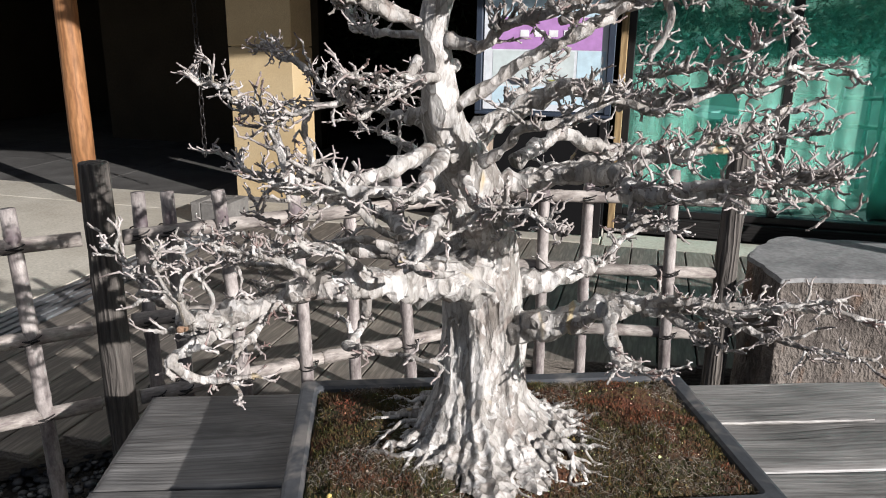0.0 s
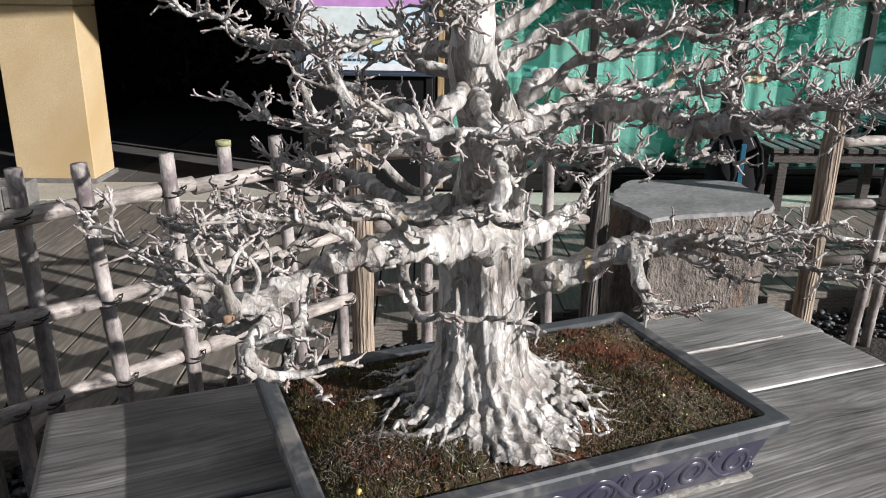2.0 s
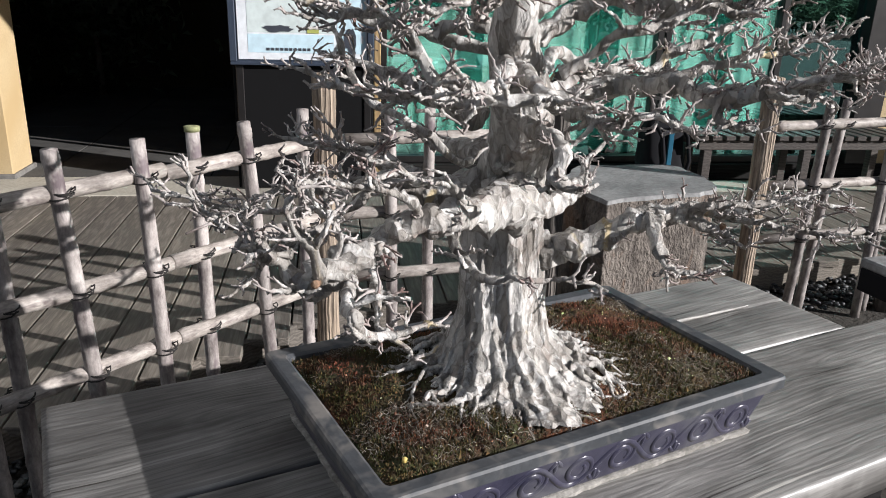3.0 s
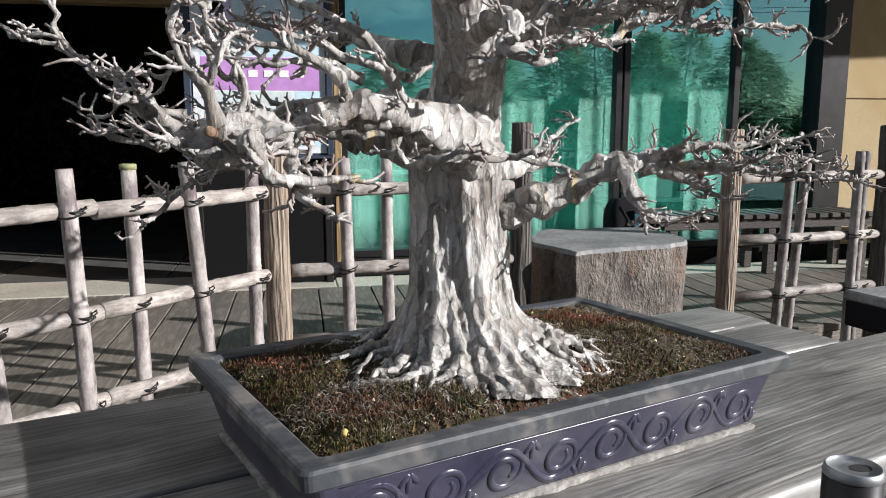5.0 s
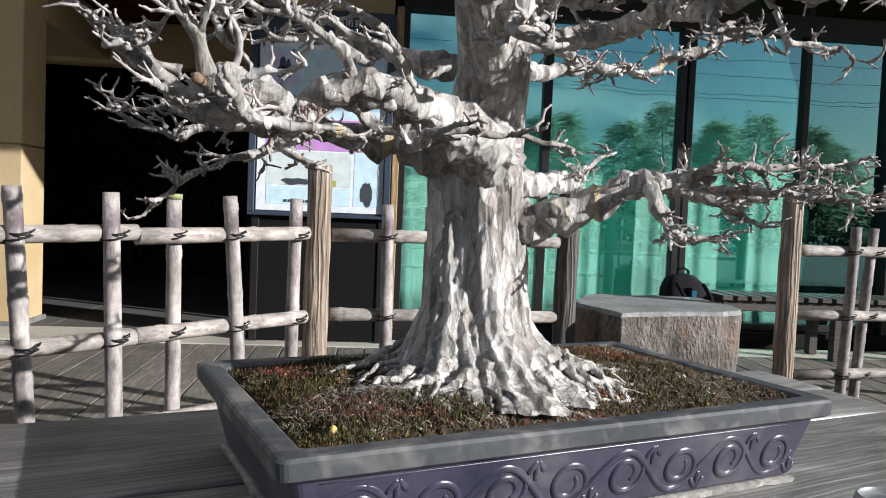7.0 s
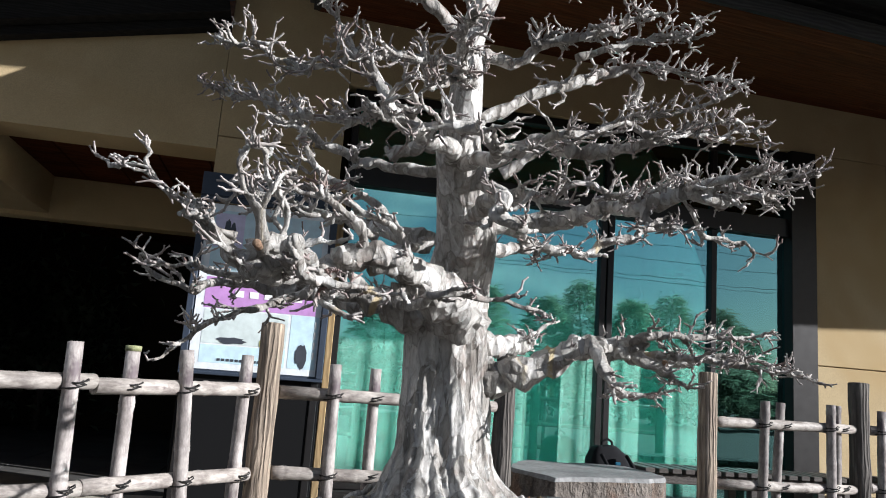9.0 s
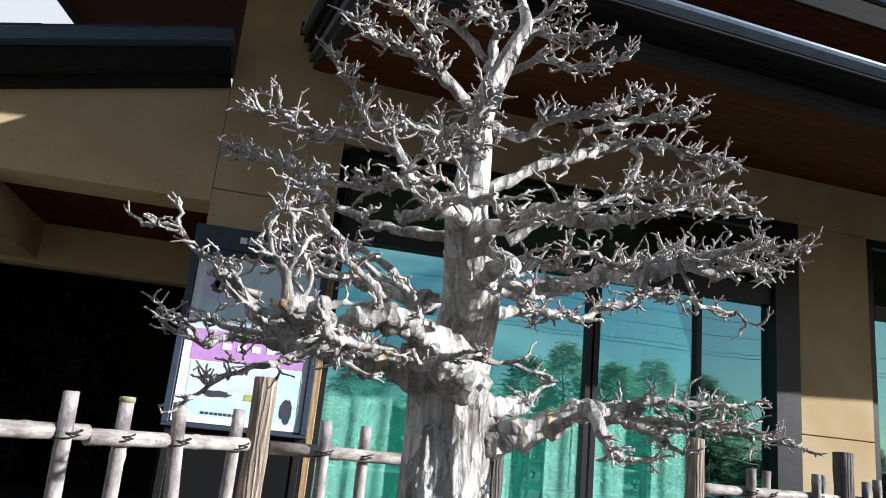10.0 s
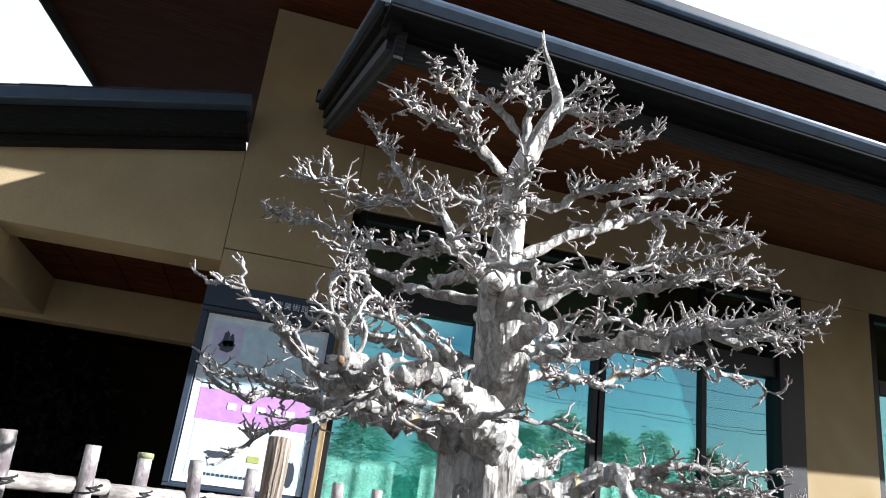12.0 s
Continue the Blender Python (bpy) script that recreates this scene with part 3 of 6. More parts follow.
for i in range(5):
    boxed("grating_bar", (-2.775 + 0.055 * i, 1.5, -0.011), (-2.74 + 0.055 * i, 4.925, 0.003), STEEL, drain, bevel=0.002)

# ---- building ----
WALL = 5.4
WX0, WX1 = 0.01, 3.72
WZ0, WZT = 0.10, 2.99
house = thing("wall_south", "ochre stucco outer wall with shallow joints", "wall", kind="structure")
bm = bmesh.new()
box(bm, (-0.93, WALL, 2.48), (-0.05, WALL + 0.2, 4.9), bevel=0.004)
part("wall_panel", bm, STUCCO, house)
boxed("wall_panel", (-0.93, WALL, 2.1), (-0.05, WALL + 0.2, 2.473), STUCCO, house, bevel=0.004)
boxed("wall_panel", (-0.045, WALL, WZT + 0.005), (9.0, WALL + 0.2, 4.9), STUCCO, house, bevel=0.004)
boxed("wall_panel", (WX1 + 0.16, WALL, 0.0), (4.58, WALL + 0.2, 1.225), STUCCO, house, bevel=0.004)
boxed("wall_panel", (WX1 + 0.16, WALL, 1.233), (4.58, WALL + 0.2, WZT), STUCCO, house, bevel=0.004)
boxed("wall_backing", (-0.89, WALL + 0.03, 2.11), (-0.12, WALL + 0.22, 4.85), STUCCO, house)
boxed("wall_backing", (WX1 + 0.19, WALL + 0.03, 0.01), (4.56, WALL + 0.22, 3.3), STUCCO, house)
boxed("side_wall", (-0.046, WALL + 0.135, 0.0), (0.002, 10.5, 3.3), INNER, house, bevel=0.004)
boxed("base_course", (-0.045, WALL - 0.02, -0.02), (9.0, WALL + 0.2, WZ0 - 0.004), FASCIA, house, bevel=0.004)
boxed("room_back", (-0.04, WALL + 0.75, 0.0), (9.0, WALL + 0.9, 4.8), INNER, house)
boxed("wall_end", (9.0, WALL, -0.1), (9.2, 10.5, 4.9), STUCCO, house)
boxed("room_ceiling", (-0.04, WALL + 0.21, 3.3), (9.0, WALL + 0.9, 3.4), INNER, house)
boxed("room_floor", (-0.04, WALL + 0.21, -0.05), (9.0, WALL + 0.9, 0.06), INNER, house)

# yellow column, lintel and passage
column = thing("column", "square ochre stucco porch column with a joint at breast height", "column", kind="structure")
CX0, CX1, CY1 = -2.99, -2.45, WALL + 0.36
boxed("column_foot", (CX0, WALL, 0.0), (CX1, CY1, 1.2), STUCCO, column, bevel=0.006)
boxed("column_shaft", (CX0, WALL, 1.208), (CX1, CY1, 2.378), STUCCO, column, bevel=0.006)
boxed("column_core", (CX0 + 0.02, WALL + 0.02, 0.5), (CX1 - 0.02, CY1 - 0.02, 2.0), STUCCO, column)
boxed("plinth", (CX0 - 0.02, WALL - 0.02, -0.02), (CX1 + 0.02, CY1 + 0.02, 0.035), STONE, column, bevel=0.006)

lintel = thing("wall_porch", "ochre stucco porch wall over the entrance opening", "wall", kind="structure")
bm = bmesh.new()
SL = 0.221


def verge_z(x):
    return 3.263 + SL * (x + 0.93)


prof = [(-5.0, 2.378), (-0.934, 2.378), (-0.934, verge_z(-0.934)), (-5.0, max(2.38, verge_z(-5.0)))]
vs = [bm.verts.new((x, y, z)) for y in (WALL, WALL + 0.36) for x, z in prof]
for q in ((0, 1, 2, 3), (7, 6, 5, 4), (0, 4, 5, 1), (1, 5, 6, 2), (2, 6, 7, 3), (3, 7, 4, 0)):
    bm.faces.new([vs[i] for i in q])
part("porch_gable", bm, STUCCO, lintel)

passage = thing("passage", "plastered entrance passage, coloured near black for its shade, with a dark timber ceiling", "wall", kind="structure")
# Back wall closes the far opening, added to keep light out of the passage.
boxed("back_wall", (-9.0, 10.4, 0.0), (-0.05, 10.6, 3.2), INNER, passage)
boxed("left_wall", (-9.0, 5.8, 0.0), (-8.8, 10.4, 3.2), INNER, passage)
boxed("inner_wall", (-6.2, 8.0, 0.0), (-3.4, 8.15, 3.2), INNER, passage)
ceiling = thing("ceiling", "dark reddish timber ceiling boards of the passage", "ceiling", kind="structure")
bm = bmesh.new()
for i in range(23):
    box(bm, (-9.0 + 0.38 * i, WALL + 0.365, 2.42), (-9.0 + 0.38 * i + 0.37, 10.38, 2.46), bevel=0.004)
box(bm, (-9.0, WALL + 0.365, 2.465), (-0.05, 10.6, 2.53))
part("ceiling_boards", bm, SOFFIT, ceiling)
for label, lo, hi in (("deep ochre stucco lintel running back from the porch column", (CX0, CY1 + 0.002, 2.08), (CX1, 7.098, 2.418)), ("deep ochre stucco lintel across the back of the porch", (-8.79, 7.1, 2.04), (-0.05, 7.3, 2.418))):
    tagged(boxed("porch_lintel", lo, hi, STUCCO, bevel=0.006), label, "lintel", "lintels of the porch", kind="structure")

# window wall
window = thing("window_1", "tall dark bronze glazed window wall with green curtains behind", "window", kind="structure")
FY = WALL + 0.03


def bar(name, x0, x1, z0, z1, d=0.1, y=FY):
    return boxed(name, (x0, y, z0), (x1, y + d, z1), BRONZE, window, bevel=0.004)


bar("frame_stile", WX0, WX0 + 0.05, WZ0, WZT)
bar("frame_stile", WX1 - 0.08, WX1 + 0.15, WZ0, WZT, 0.16, WALL - 0.03)
bar("frame_head", WX0 + 0.052, WX1 - 0.082, WZT - 0.07, WZT)
bar("frame_sill", WX0 + 0.052, WX1 - 0.082, WZ0, WZ0 + 0.05, 0.12)
bar("transom", WX0 + 0.052, WX1 - 0.082, 2.255, 2.41, 0.12, WALL + 0.01)
MULL = [(1.02, 1.08), (2.013, 2.06), (2.074, 2.122), (2.955, 3.005)]
for a, c in MULL:
    bar("mullion", a, c, WZ0 + 0.052, 2.253, 0.09)
for a, c in ((1.025, 1.075), (2.04, 2.1), (2.96, 3.0)):
    bar("upper_mullion", a, c, 2.412, WZT - 0.072, 0.08)
edges = [WX0 + 0.05, 1.02, 1.08, 2.013, 2.122, 2.955, 3.005, WX1 - 0.08]
for a, c in zip(edges[::2], edges[1::2]):
    p = boxed("pane", (a - 0.004, FY + 0.04, WZ0 + 0.05), (c + 0.004, FY + 0.046, 2.257), GLASS, window)
    p.visible_shadow = False
    p = boxed("upper_pane", (a - 0.004, FY + 0.04, 2.408), (c + 0.02, FY + 0.046, WZT - 0.068), GLASS, window)
    p.visible_shadow = False

window2 = thing("window_2", "further dark bronze window of the same facade", "window", kind="structure")
for nm, lo, hi in (("frame_stile", (4.6, FY, 0.1), (4.66, FY + 0.1, WZT)), ("frame_stile", (8.9, FY, 0.1), (8.96, FY + 0.1, WZT)), ("frame_head", (4.662, FY, 2.92), (8.898, FY + 0.1, WZT)),
                   ("transom", (4.662, FY, 2.28), (8.898, FY + 0.1, 2.4)), ("frame_sill", (4.662, FY, 0.1), (8.898, FY + 0.1, 0.16)), ("mullion", (6.3, FY, 0.162), (6.38, FY + 0.09, 2.278))):
    boxed(nm, lo, hi, BRONZE, window2, bevel=0.004)
for lo, hi in (((4.655, FY + 0.04, 0.155), (6.305, FY + 0.046, 2.285)), ((6.375, FY + 0.04, 0.155), (8.905, FY + 0.046, 2.285)), ((4.655, FY + 0.04, 2.395), (8.905, FY + 0.046, 2.925))):
    boxed("pane", lo, hi, GLASS, window2).visible_shadow = False


def curtain(x0, x1, z0, z1, y, waves, depth, seed):
    rnd = random.Random(seed)
    ph = [rnd.uniform(0, 6.28) for _ in range(4)]
    n, mrow = int((x1 - x0) * 70), 14
    verts, faces = [], []
    for j in range(mrow + 1):
        w = j / mrow
        for i in range(n + 1):
            u = i / n
            x = x0 + (x1 - x0) * u
            s = math.sin(u * waves * 6.28 + ph[0] + 0.7 * math.sin(u * 9 + ph[1]))
            d = depth * (0.55 + 0.45 * (1 - w)) * (math.copysign(abs(s) ** 0.7, s) + 0.35 * math.sin(u * waves * 15 + ph[2] + w * 1.3))
            verts.append((x + 0.012 * math.sin(w * 4 + ph[3] + u * 5), y + d, z0 + (z1 - z0) * w + (0.006 * math.sin(u * 30 + ph[1]) if j == 0 else 0)))
    for j in range(mrow):
        for i in range(n):
            a = j * (n + 1) + i
            faces.append((a, a + 1, a + n + 2, a + n + 1))
    ob = mesh_part("curtain", verts, faces, CURTAIN)
    sol = ob.modifiers.new("thickness", "SOLIDIFY")
    sol.thickness = 0.003
    return tagged(ob, "green floor-length curtain hanging in soft folds behind glass", "curtain", "curtains behind the window wall")


for i, (a, c, wv) in enumerate(((0.03, 1.06, 4), (0.98, 2.06, 4.5), (2.02, 2.99, 4), (2.94, 3.78, 3.5), (4.65, 6.35, 7), (6.3, 8.95, 9))):
    curtain(a, c, 0.13, 2.96, WALL + 0.27 + 0.012 * (i % 2), wv, 0.009, 11 + i)

tan = boxed("timber_post", (-0.035, WALL - 0.06, 0.0), (0.012, WALL - 0.003, 2.25), TAN, bevel=0.004)
tagged(tan, "narrow tan timber upright beside the notice board", "post", kind="structure")

# ---- roofs ----
canopy = thing("canopy_roof", "deep eave with blue-grey gutter and reddish boarded soffit", "roof", kind="structure")
EY, CXL = 2.87, -0.2
RISE = 0.293
slope = math.degrees(math.atan(RISE))
for i in range(9):
    w = (WALL + 0.1 - EY - 0.205) / 9
    y0 = EY + 0.205 + w * i
    zz = 2.98 + (y0 - EY) * RISE
    L = w / math.cos(radians(slope))
    boxed("soffit_board", (CXL + 0.085, 0.0, 0.0), (9.3, L - 0.006, 0.018), SOFFIT, canopy, m=pose(0, y0, zz, slope), bevel=0.003)
bm = bmesh.new()
box(bm, (CXL + 0.02, 0, 0.03), (9.3, 2.6, 0.2), pose(0, EY + 0.22, 3.07, slope))
box(bm, (CXL + 0.02, EY - 0.02, 3.215), (9.3, EY + 0.3, 3.235))
part("roof_deck", bm, TILE, canopy)
boxed("fascia_board", (CXL + 0.05, EY + 0.17, 3.038), (9.3, EY + 0.2, 3.14), FASCIA2, canopy, bevel=0.004)
boxed("fascia_drip", (CXL + 0.0, EY + 0.13, 3.142), (9.3, EY + 0.2, 3.212), FASCIA, canopy, bevel=0.004)
bm = bmesh.new()
prof = [(0.09, 0.12), (0.0, 0.12), (-0.055, 0.1), (-0.09, 0.05), (-0.095, -0.005), (-0.115, -0.005), (-0.115, 0.022), (-0.105, 0.055), (-0.062, 0.118), (0.0, 0.135), (0.09, 0.135)]
prof = [(0.8 * y, 0.46 * (0.12 - z)) for y, z in prof]
rows = [[bm.verts.new((x, EY + 0.02 + y, 3.19 + z)) for y, z in prof] for x in (CXL - 0.03, 4.32, 4.325, 4.36, 4.365, 9.3)]
for r in (rows[2], rows[3]):
    for v in r:
        v.co.z -= 0.004
        v.co.y -= 0.006
for a, c in zip(rows, rows[1:]):
    for i in range(len(prof)):
        bm.faces.new((a[i], a[(i + 1) % len(prof)], c[(i + 1) % len(prof)], c[i]))
part("gutter", bm, GUTTER, canopy, "blue-grey metal gutter with a bright lip", smooth=False)
for nm, x0, x1, dz0, dz1, mt in (("barge_board", 0.05, 0.1, -0.02, 0.12, FASCIA2), ("barge_board", -0.005, 0.06, 0.1, 0.17, FASCIA), ("barge_board", -0.05, 0.02, 0.16, 0.215, FASCIA), ("barge_cap", -0.085, -0.02, 0.205, 0.235, GUTTER)):
    boxed(nm, (CXL + x0, 0.16 if dz0 < 0.1 else 0.1, dz0), (CXL + x1, 2.6, dz1), mt, canopy, m=pose(0, EY + 0.0, 3.0, slope), bevel=0.004)
# Dark board added under the gutter as a stand-in for its shaded underside.
boxed("gutter_board", (CXL - 0.03, EY - 0.035, 3.166), (9.3, EY + 0.15, 3.181), FASCIA, canopy, bevel=0.003)
boxed("gutter_hook", (CXL - 0.09, 5.18, 3.9), (CXL - 0.055, 5.24, 3.98), FASCIA, canopy, bevel=0.004)

EAVES = pose(CXL, EY, -0.185, 0, 0, 5.0) @ pose(-CXL, -EY, 0)
canopy.matrix_basis = EAVES

upper = thing("upper_roof", "higher tiled roof with dark boarded underside", "roof", kind="structure")
UY, UZ, UXL = 3.7, 4.42, -2.75
bm = bmesh.new()
box(bm, (UXL, 0, 0.0), (9.6, 2.4, 0.03), pose(0, UY, UZ - 0.1, 14))
box(bm, (UXL, 2.4, 0.0), (9.6, 8.0, 0.03), pose(0, UY, UZ - 0.1, 14))
part("soffit", bm, SOFFIT, upper)
boxed("roof_slab", (UXL, 0, 0.04), (9.6, 8.0, 0.2), TILE, upper, m=pose(0, UY, UZ - 0.1, 14))
boxed("fascia_board", (UXL, UY - 0.03, UZ - 0.21), (9.6, UY + 0.0, UZ + 0.02), FASCIA, upper, bevel=0.004)
bm = bmesh.new()
rows = [[bm.verts.new((x, UY - 0.035 + 0.5 * y, UZ - 0.015 + 0.5 * z)) for y, z in prof] for x in (UXL, 9.6)]
for i in range(len(prof)):
    bm.faces.new((rows[0][i], rows[0][(i + 1) % len(prof)], rows[1][(i + 1) % len(prof)], rows[1][i]))
part("gutter", bm, GUTTER, upper)
boxed("verge_board", (UXL - 0.03, 0, -0.1), (UXL - 0.002, 8.0, 0.2), FASCIA, upper, m=pose(0, UY, UZ - 0.1, 14), bevel=0.004)
upper.matrix_basis = EAVES

porch_roof = thing("porch_roof", "low sloping porch roof with dark verge boards and tile edge", "roof", kind="structure")
ang = -math.degrees(math.atan(SL))
M0 = pose(-0.93, 0, verge_z(-0.93), 0, ang, 0)
boxed("verge_board", (-7.6, WALL - 0.1, 0.0), (0.0, WALL - 0.005, 0.065), FASCIA, porch_roof, m=M0, bevel=0.005)
boxed("verge_board", (-7.6, WALL - 0.2, 0.067), (0.01, WALL - 0.02, 0.235), FASCIA, porch_roof, m=M0, bevel=0.005)
boxed("verge_cap", (-7.6, WALL - 0.3, 0.237), (0.05, WALL + 0.0, 0.33), GUTTER, porch_roof, m=M0, bevel=0.006)
for i in range(26):
    boxed("tile", (-7.6 + 0.29 * i, WALL - 0.28, 0.334), (-7.6 + 0.29 * i + 0.3, 8.5, 0.355), TILE, porch_roof, m=M0 @ pose(0, 0, 0.004 * (i % 2)), bevel=0.004)
boxed("roof_deck", (-7.6, WALL, 0.05), (0.0, 8.5, 0.3), FASCIA, porch_roof, m=M0)

# ---- notice board ----
board = thing("notice_board", "slate-blue framed notice board holding an exhibition poster", "notice board")
BY = WALL - 0.33
# Unseen panel added to keep sun off the passage floor; black for shade.
boxed("base_panel", (-0.70, BY + 0.01, 0.0), (0.245, BY + 0.04, 0.848), SHADEPANEL, board, bevel=0.004)
boxed("back_panel", (-0.70, BY, 0.85), (0.245, BY + 0.05, 2.03), BOARDBLUE, board, bevel=0.004)
boxed("header", (-0.71, BY - 0.03, 2.075), (0.25, BY + 0.06, 2.24), BOARDBLUE, board, "dark blue header with small white marks", bevel=0.004)
boxed("frame_rail", (-0.71, BY - 0.03, 0.848), (0.25, BY - 0.002, 0.87), BOARDBLUE, board, bevel=0.004)
boxed("frame_rail", (-0.71, BY - 0.03, 2.035), (0.25, BY - 0.002, 2.072), BOARDBLUE, board, bevel=0.004)
boxed("frame_stile", (-0.71, BY - 0.03, 0.872), (-0.665, BY - 0.002, 2.033), BOARDBLUE, board, bevel=0.004)
boxed("frame_stile", (0.205, BY - 0.03, 0.872), (0.25, BY - 0.002, 2.033), BOARDBLUE, board, bevel=0.004)
for x in (-0.68, 0.18):
    boxed("leg", (x, BY, -0.012), (x + 0.05, BY + 0.05, 0.846), BRONZE, board, bevel=0.004)
for i in range(2):
    boxed("header_mark", (-0.40 + 0.062 * i, BY - 0.034, 2.135), (-0.40 + 0.062 * i + 0.046, BY - 0.031, 2.178), INKS["white"], board)
for i, glyph in enumerate("盆栽美術館"):
    curve = bpy.data.curves.new("header_character", "FONT")
    curve.body, curve.size, curve.extrude = glyph, 0.056, 0.0006
    curve.align_x = curve.align_y = "CENTER"
    curve.materials.append(INKS["white"])
    mark = new("header_character", curve)
    mark.parent = board
    mark.matrix_basis = pose(-0.4 + 0.062 * (i + 2) + 0.024, BY - 0.032, 2.157, 90, 0, 0)

poster = thing("poster", "large pale exhibition poster with a purple title band and rock pictures", "poster")
PY = BY - 0.004


def print_on(name, x0, x1, z0, z1, ink, layer):
    boxed(name, (x0, PY - 0.0015 * layer - 0.001, z0), (x1, PY - 0.0015 * layer, z1), INKS[ink] if isinstance(ink, str) else ink, poster)


print_on("sheet", -0.655, 0.2, 0.885, 2.025, PAPER, 0)
print_on("upper_picture", -0.60, 0.16, 1.52, 1.98, "pale_blue", 1)
print_on("lilac_field", -0.59, -0.39, 1.72, 1.96, "lilac", 2)
print_on("right_column", 0.0, 0.19, 0.93, 1.295, "pale_blue", 1)
print_on("purple_band", -0.60, 0.16, 1.30, 1.512, "purple", 1)
print_on("misty_picture", -0.59, -0.02, 1.06, 1.29, "mist", 1)
print_on("lower_strip", -0.59, -0.02, 0.93, 1.05, "pale_blue", 1)
print_on("olive_chip", -0.2, -0.12, 1.06, 1.1, "olive", 3)
for i in range(10):
    print_on("caption_bar", -0.47 + 0.03 * i, -0.47 + 0.03 * i + 0.021, 0.945, 0.962, "dark", 3)
for i in range(5):
    print_on("title_bar", -0.4 + 0.1 * i, -0.4 + 0.1 * i + 0.06, 1.385, 1.43, "white", 3)
for i in range(4):
    print_on("side_bar", 0.165, 0.178, 1.0 + 0.07 * i, 1.05 + 0.07 * i, "white", 3)


def rock(name, cx, cz, w, h, seed):
    rnd = random.Random(seed)
    bm = bmesh.new()
    n = 18
    ring = [bm.verts.new((cx + w / 2 * math.cos(6.283 * i / n) * rnd.uniform(0.75, 1.1), PY - 0.0055, cz + h / 2 * math.sin(6.283 * i / n) * rnd.uniform(0.7, 1.15))) for i in range(n)]
    back = [bm.verts.new((v.co.x, PY - 0.004, v.co.z)) for v in ring]
    bm.faces.new(ring)
    for i in range(n):
        j = (i + 1) % n
        bm.faces.new((ring[i], back[i], back[j], ring[j]))
    part(name, bm, INKS["dark"], poster)


rock("rock_print", -0.49, 1.81, 0.12, 0.1, 1)
rock("rock_print", -0.505, 1.86, 0.045, 0.13, 5)
rock("rock_print", -0.465, 1.85, 0.04, 0.1, 6)
rock("rock_print", -0.39, 1.085, 0.2, 0.05, 2)
rock("rock_print", 0.09, 1.02, 0.09, 0.17, 3)

for ob in (board, poster):
    ob.matrix_basis = Matrix.Translation((-0.285, 0, 0.013)) @ Matrix.Diagonal((0.935, 1, 0.94, 1))

# ---- display table ----
TA = 19.0
TM = pose(0, 0, 0, 0, 0, TA)
TZ = 0.498
table = thing("display_table", "long grey weathered timber display table of thick planks", "table")


def table_plank(u0, u1, v0, v1, seed, z=TZ):
    """A thick plank with raised grain, a knot or two and worn edges."""
    rnd = random.Random(seed)
    nu, nv = 150, 90
    knots = [(rnd.uniform(u0 + 0.1, u1 - 0.1), rnd.uniform(v0 + 0.06, v1 - 0.06), rnd.uniform(0.014, 0.028)) for _ in range(4)]
    if seed == 2:
        knots.append((1.18, 1.12, 0.04))
    verts, faces = [], []
    for j in range(nv + 1):
        for i in range(nu + 1):
            u, v = u0 + (u1 - u0) * i / nu, v0 + (v1 - v0) * j / nv
            vv = v
            for ku, kv, kr in knots:
                d = math.hypot((u - ku) * 0.45, v - kv)
                vv += (v - kv) * 1.4 * math.exp(-(d / (kr * 2.2)) ** 2)
            h = 0.0007 * noise.noise(Vector((u * 2.2, vv * 45, seed)))
            h += 0.002 * noise.noise(Vector((u * 3, v * 6, seed + 9)))
            if seed == 1 and u > 0.7:
                vs = 1.452 + 0.012 * noise.noise(Vector((u * 7, 0, 3)))
                h += 0.0035 * (0.5 + 0.5 * math.tanh((v - vs) / 0.004)) * min(1, (u - 0.7) / 0.15) - 0.004 * math.exp(-((v - vs + 0.005) / 0.004) ** 2)
            edge = min(v - v0, v1 - v, u - u0, u1 - u)
            h -= 0.006 * max(0, 1 - edge / 0.012) ** 2
            x, y = TM.to_3x3() @ Vector((u, v, 0)) @ Vector((1, 0, 0)), TM.to_3x3() @ Vector((u, v, 0)) @ Vector((0, 1, 0))
            verts.append((x, y, z + h))
    for j in range(nv):
        for i in range(nu):
            a = j * (nu + 1) + i
            faces.append((a, a + 1, a + nu + 2, a + nu + 1))
    rim = [i for i in range(nu + 1)] + [(nu + 1) * j + nu for j in range(1, nv + 1)] + [(nu + 1) * nv + i for i in range(nu - 1, -1, -1)] + [(nu + 1) * j for j in range(nv - 1, 0, -1)]
    low = len(verts)
    for r in rim:
        verts.append((verts[r][0], verts[r][1], z - 0.075))
    m = len(rim)
    for i in range(m):
        j = (i + 1) % m
        faces.append((rim[i], low + i, low + j, rim[j]))
    faces.append(tuple(low + i for i in reversed(range(m))))
    me = bpy.data.meshes.new("plank")
    me.from_pydata([tuple(TM.inverted() @ Vector(v)) for v in verts], [], faces)
    me.materials.append(PLANK)
    me.shade_smooth()
    ob = new("plank", me)
    ob.matrix_basis = TM
    ob.parent = table
    return ob


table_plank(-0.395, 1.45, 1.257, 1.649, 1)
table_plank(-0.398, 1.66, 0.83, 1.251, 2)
acc = ([], [])
SP = [(0.86 + 0.045 * k, 1.449 + 0.01 * noise.noise(Vector((k * 0.5, 0, 8))), 0.0055 * math.sin(math.pi * (k + 0.3) / 11) * (1 + 0.5 * noise.noise(Vector((k, 3, 1))))) for k in range(11)]
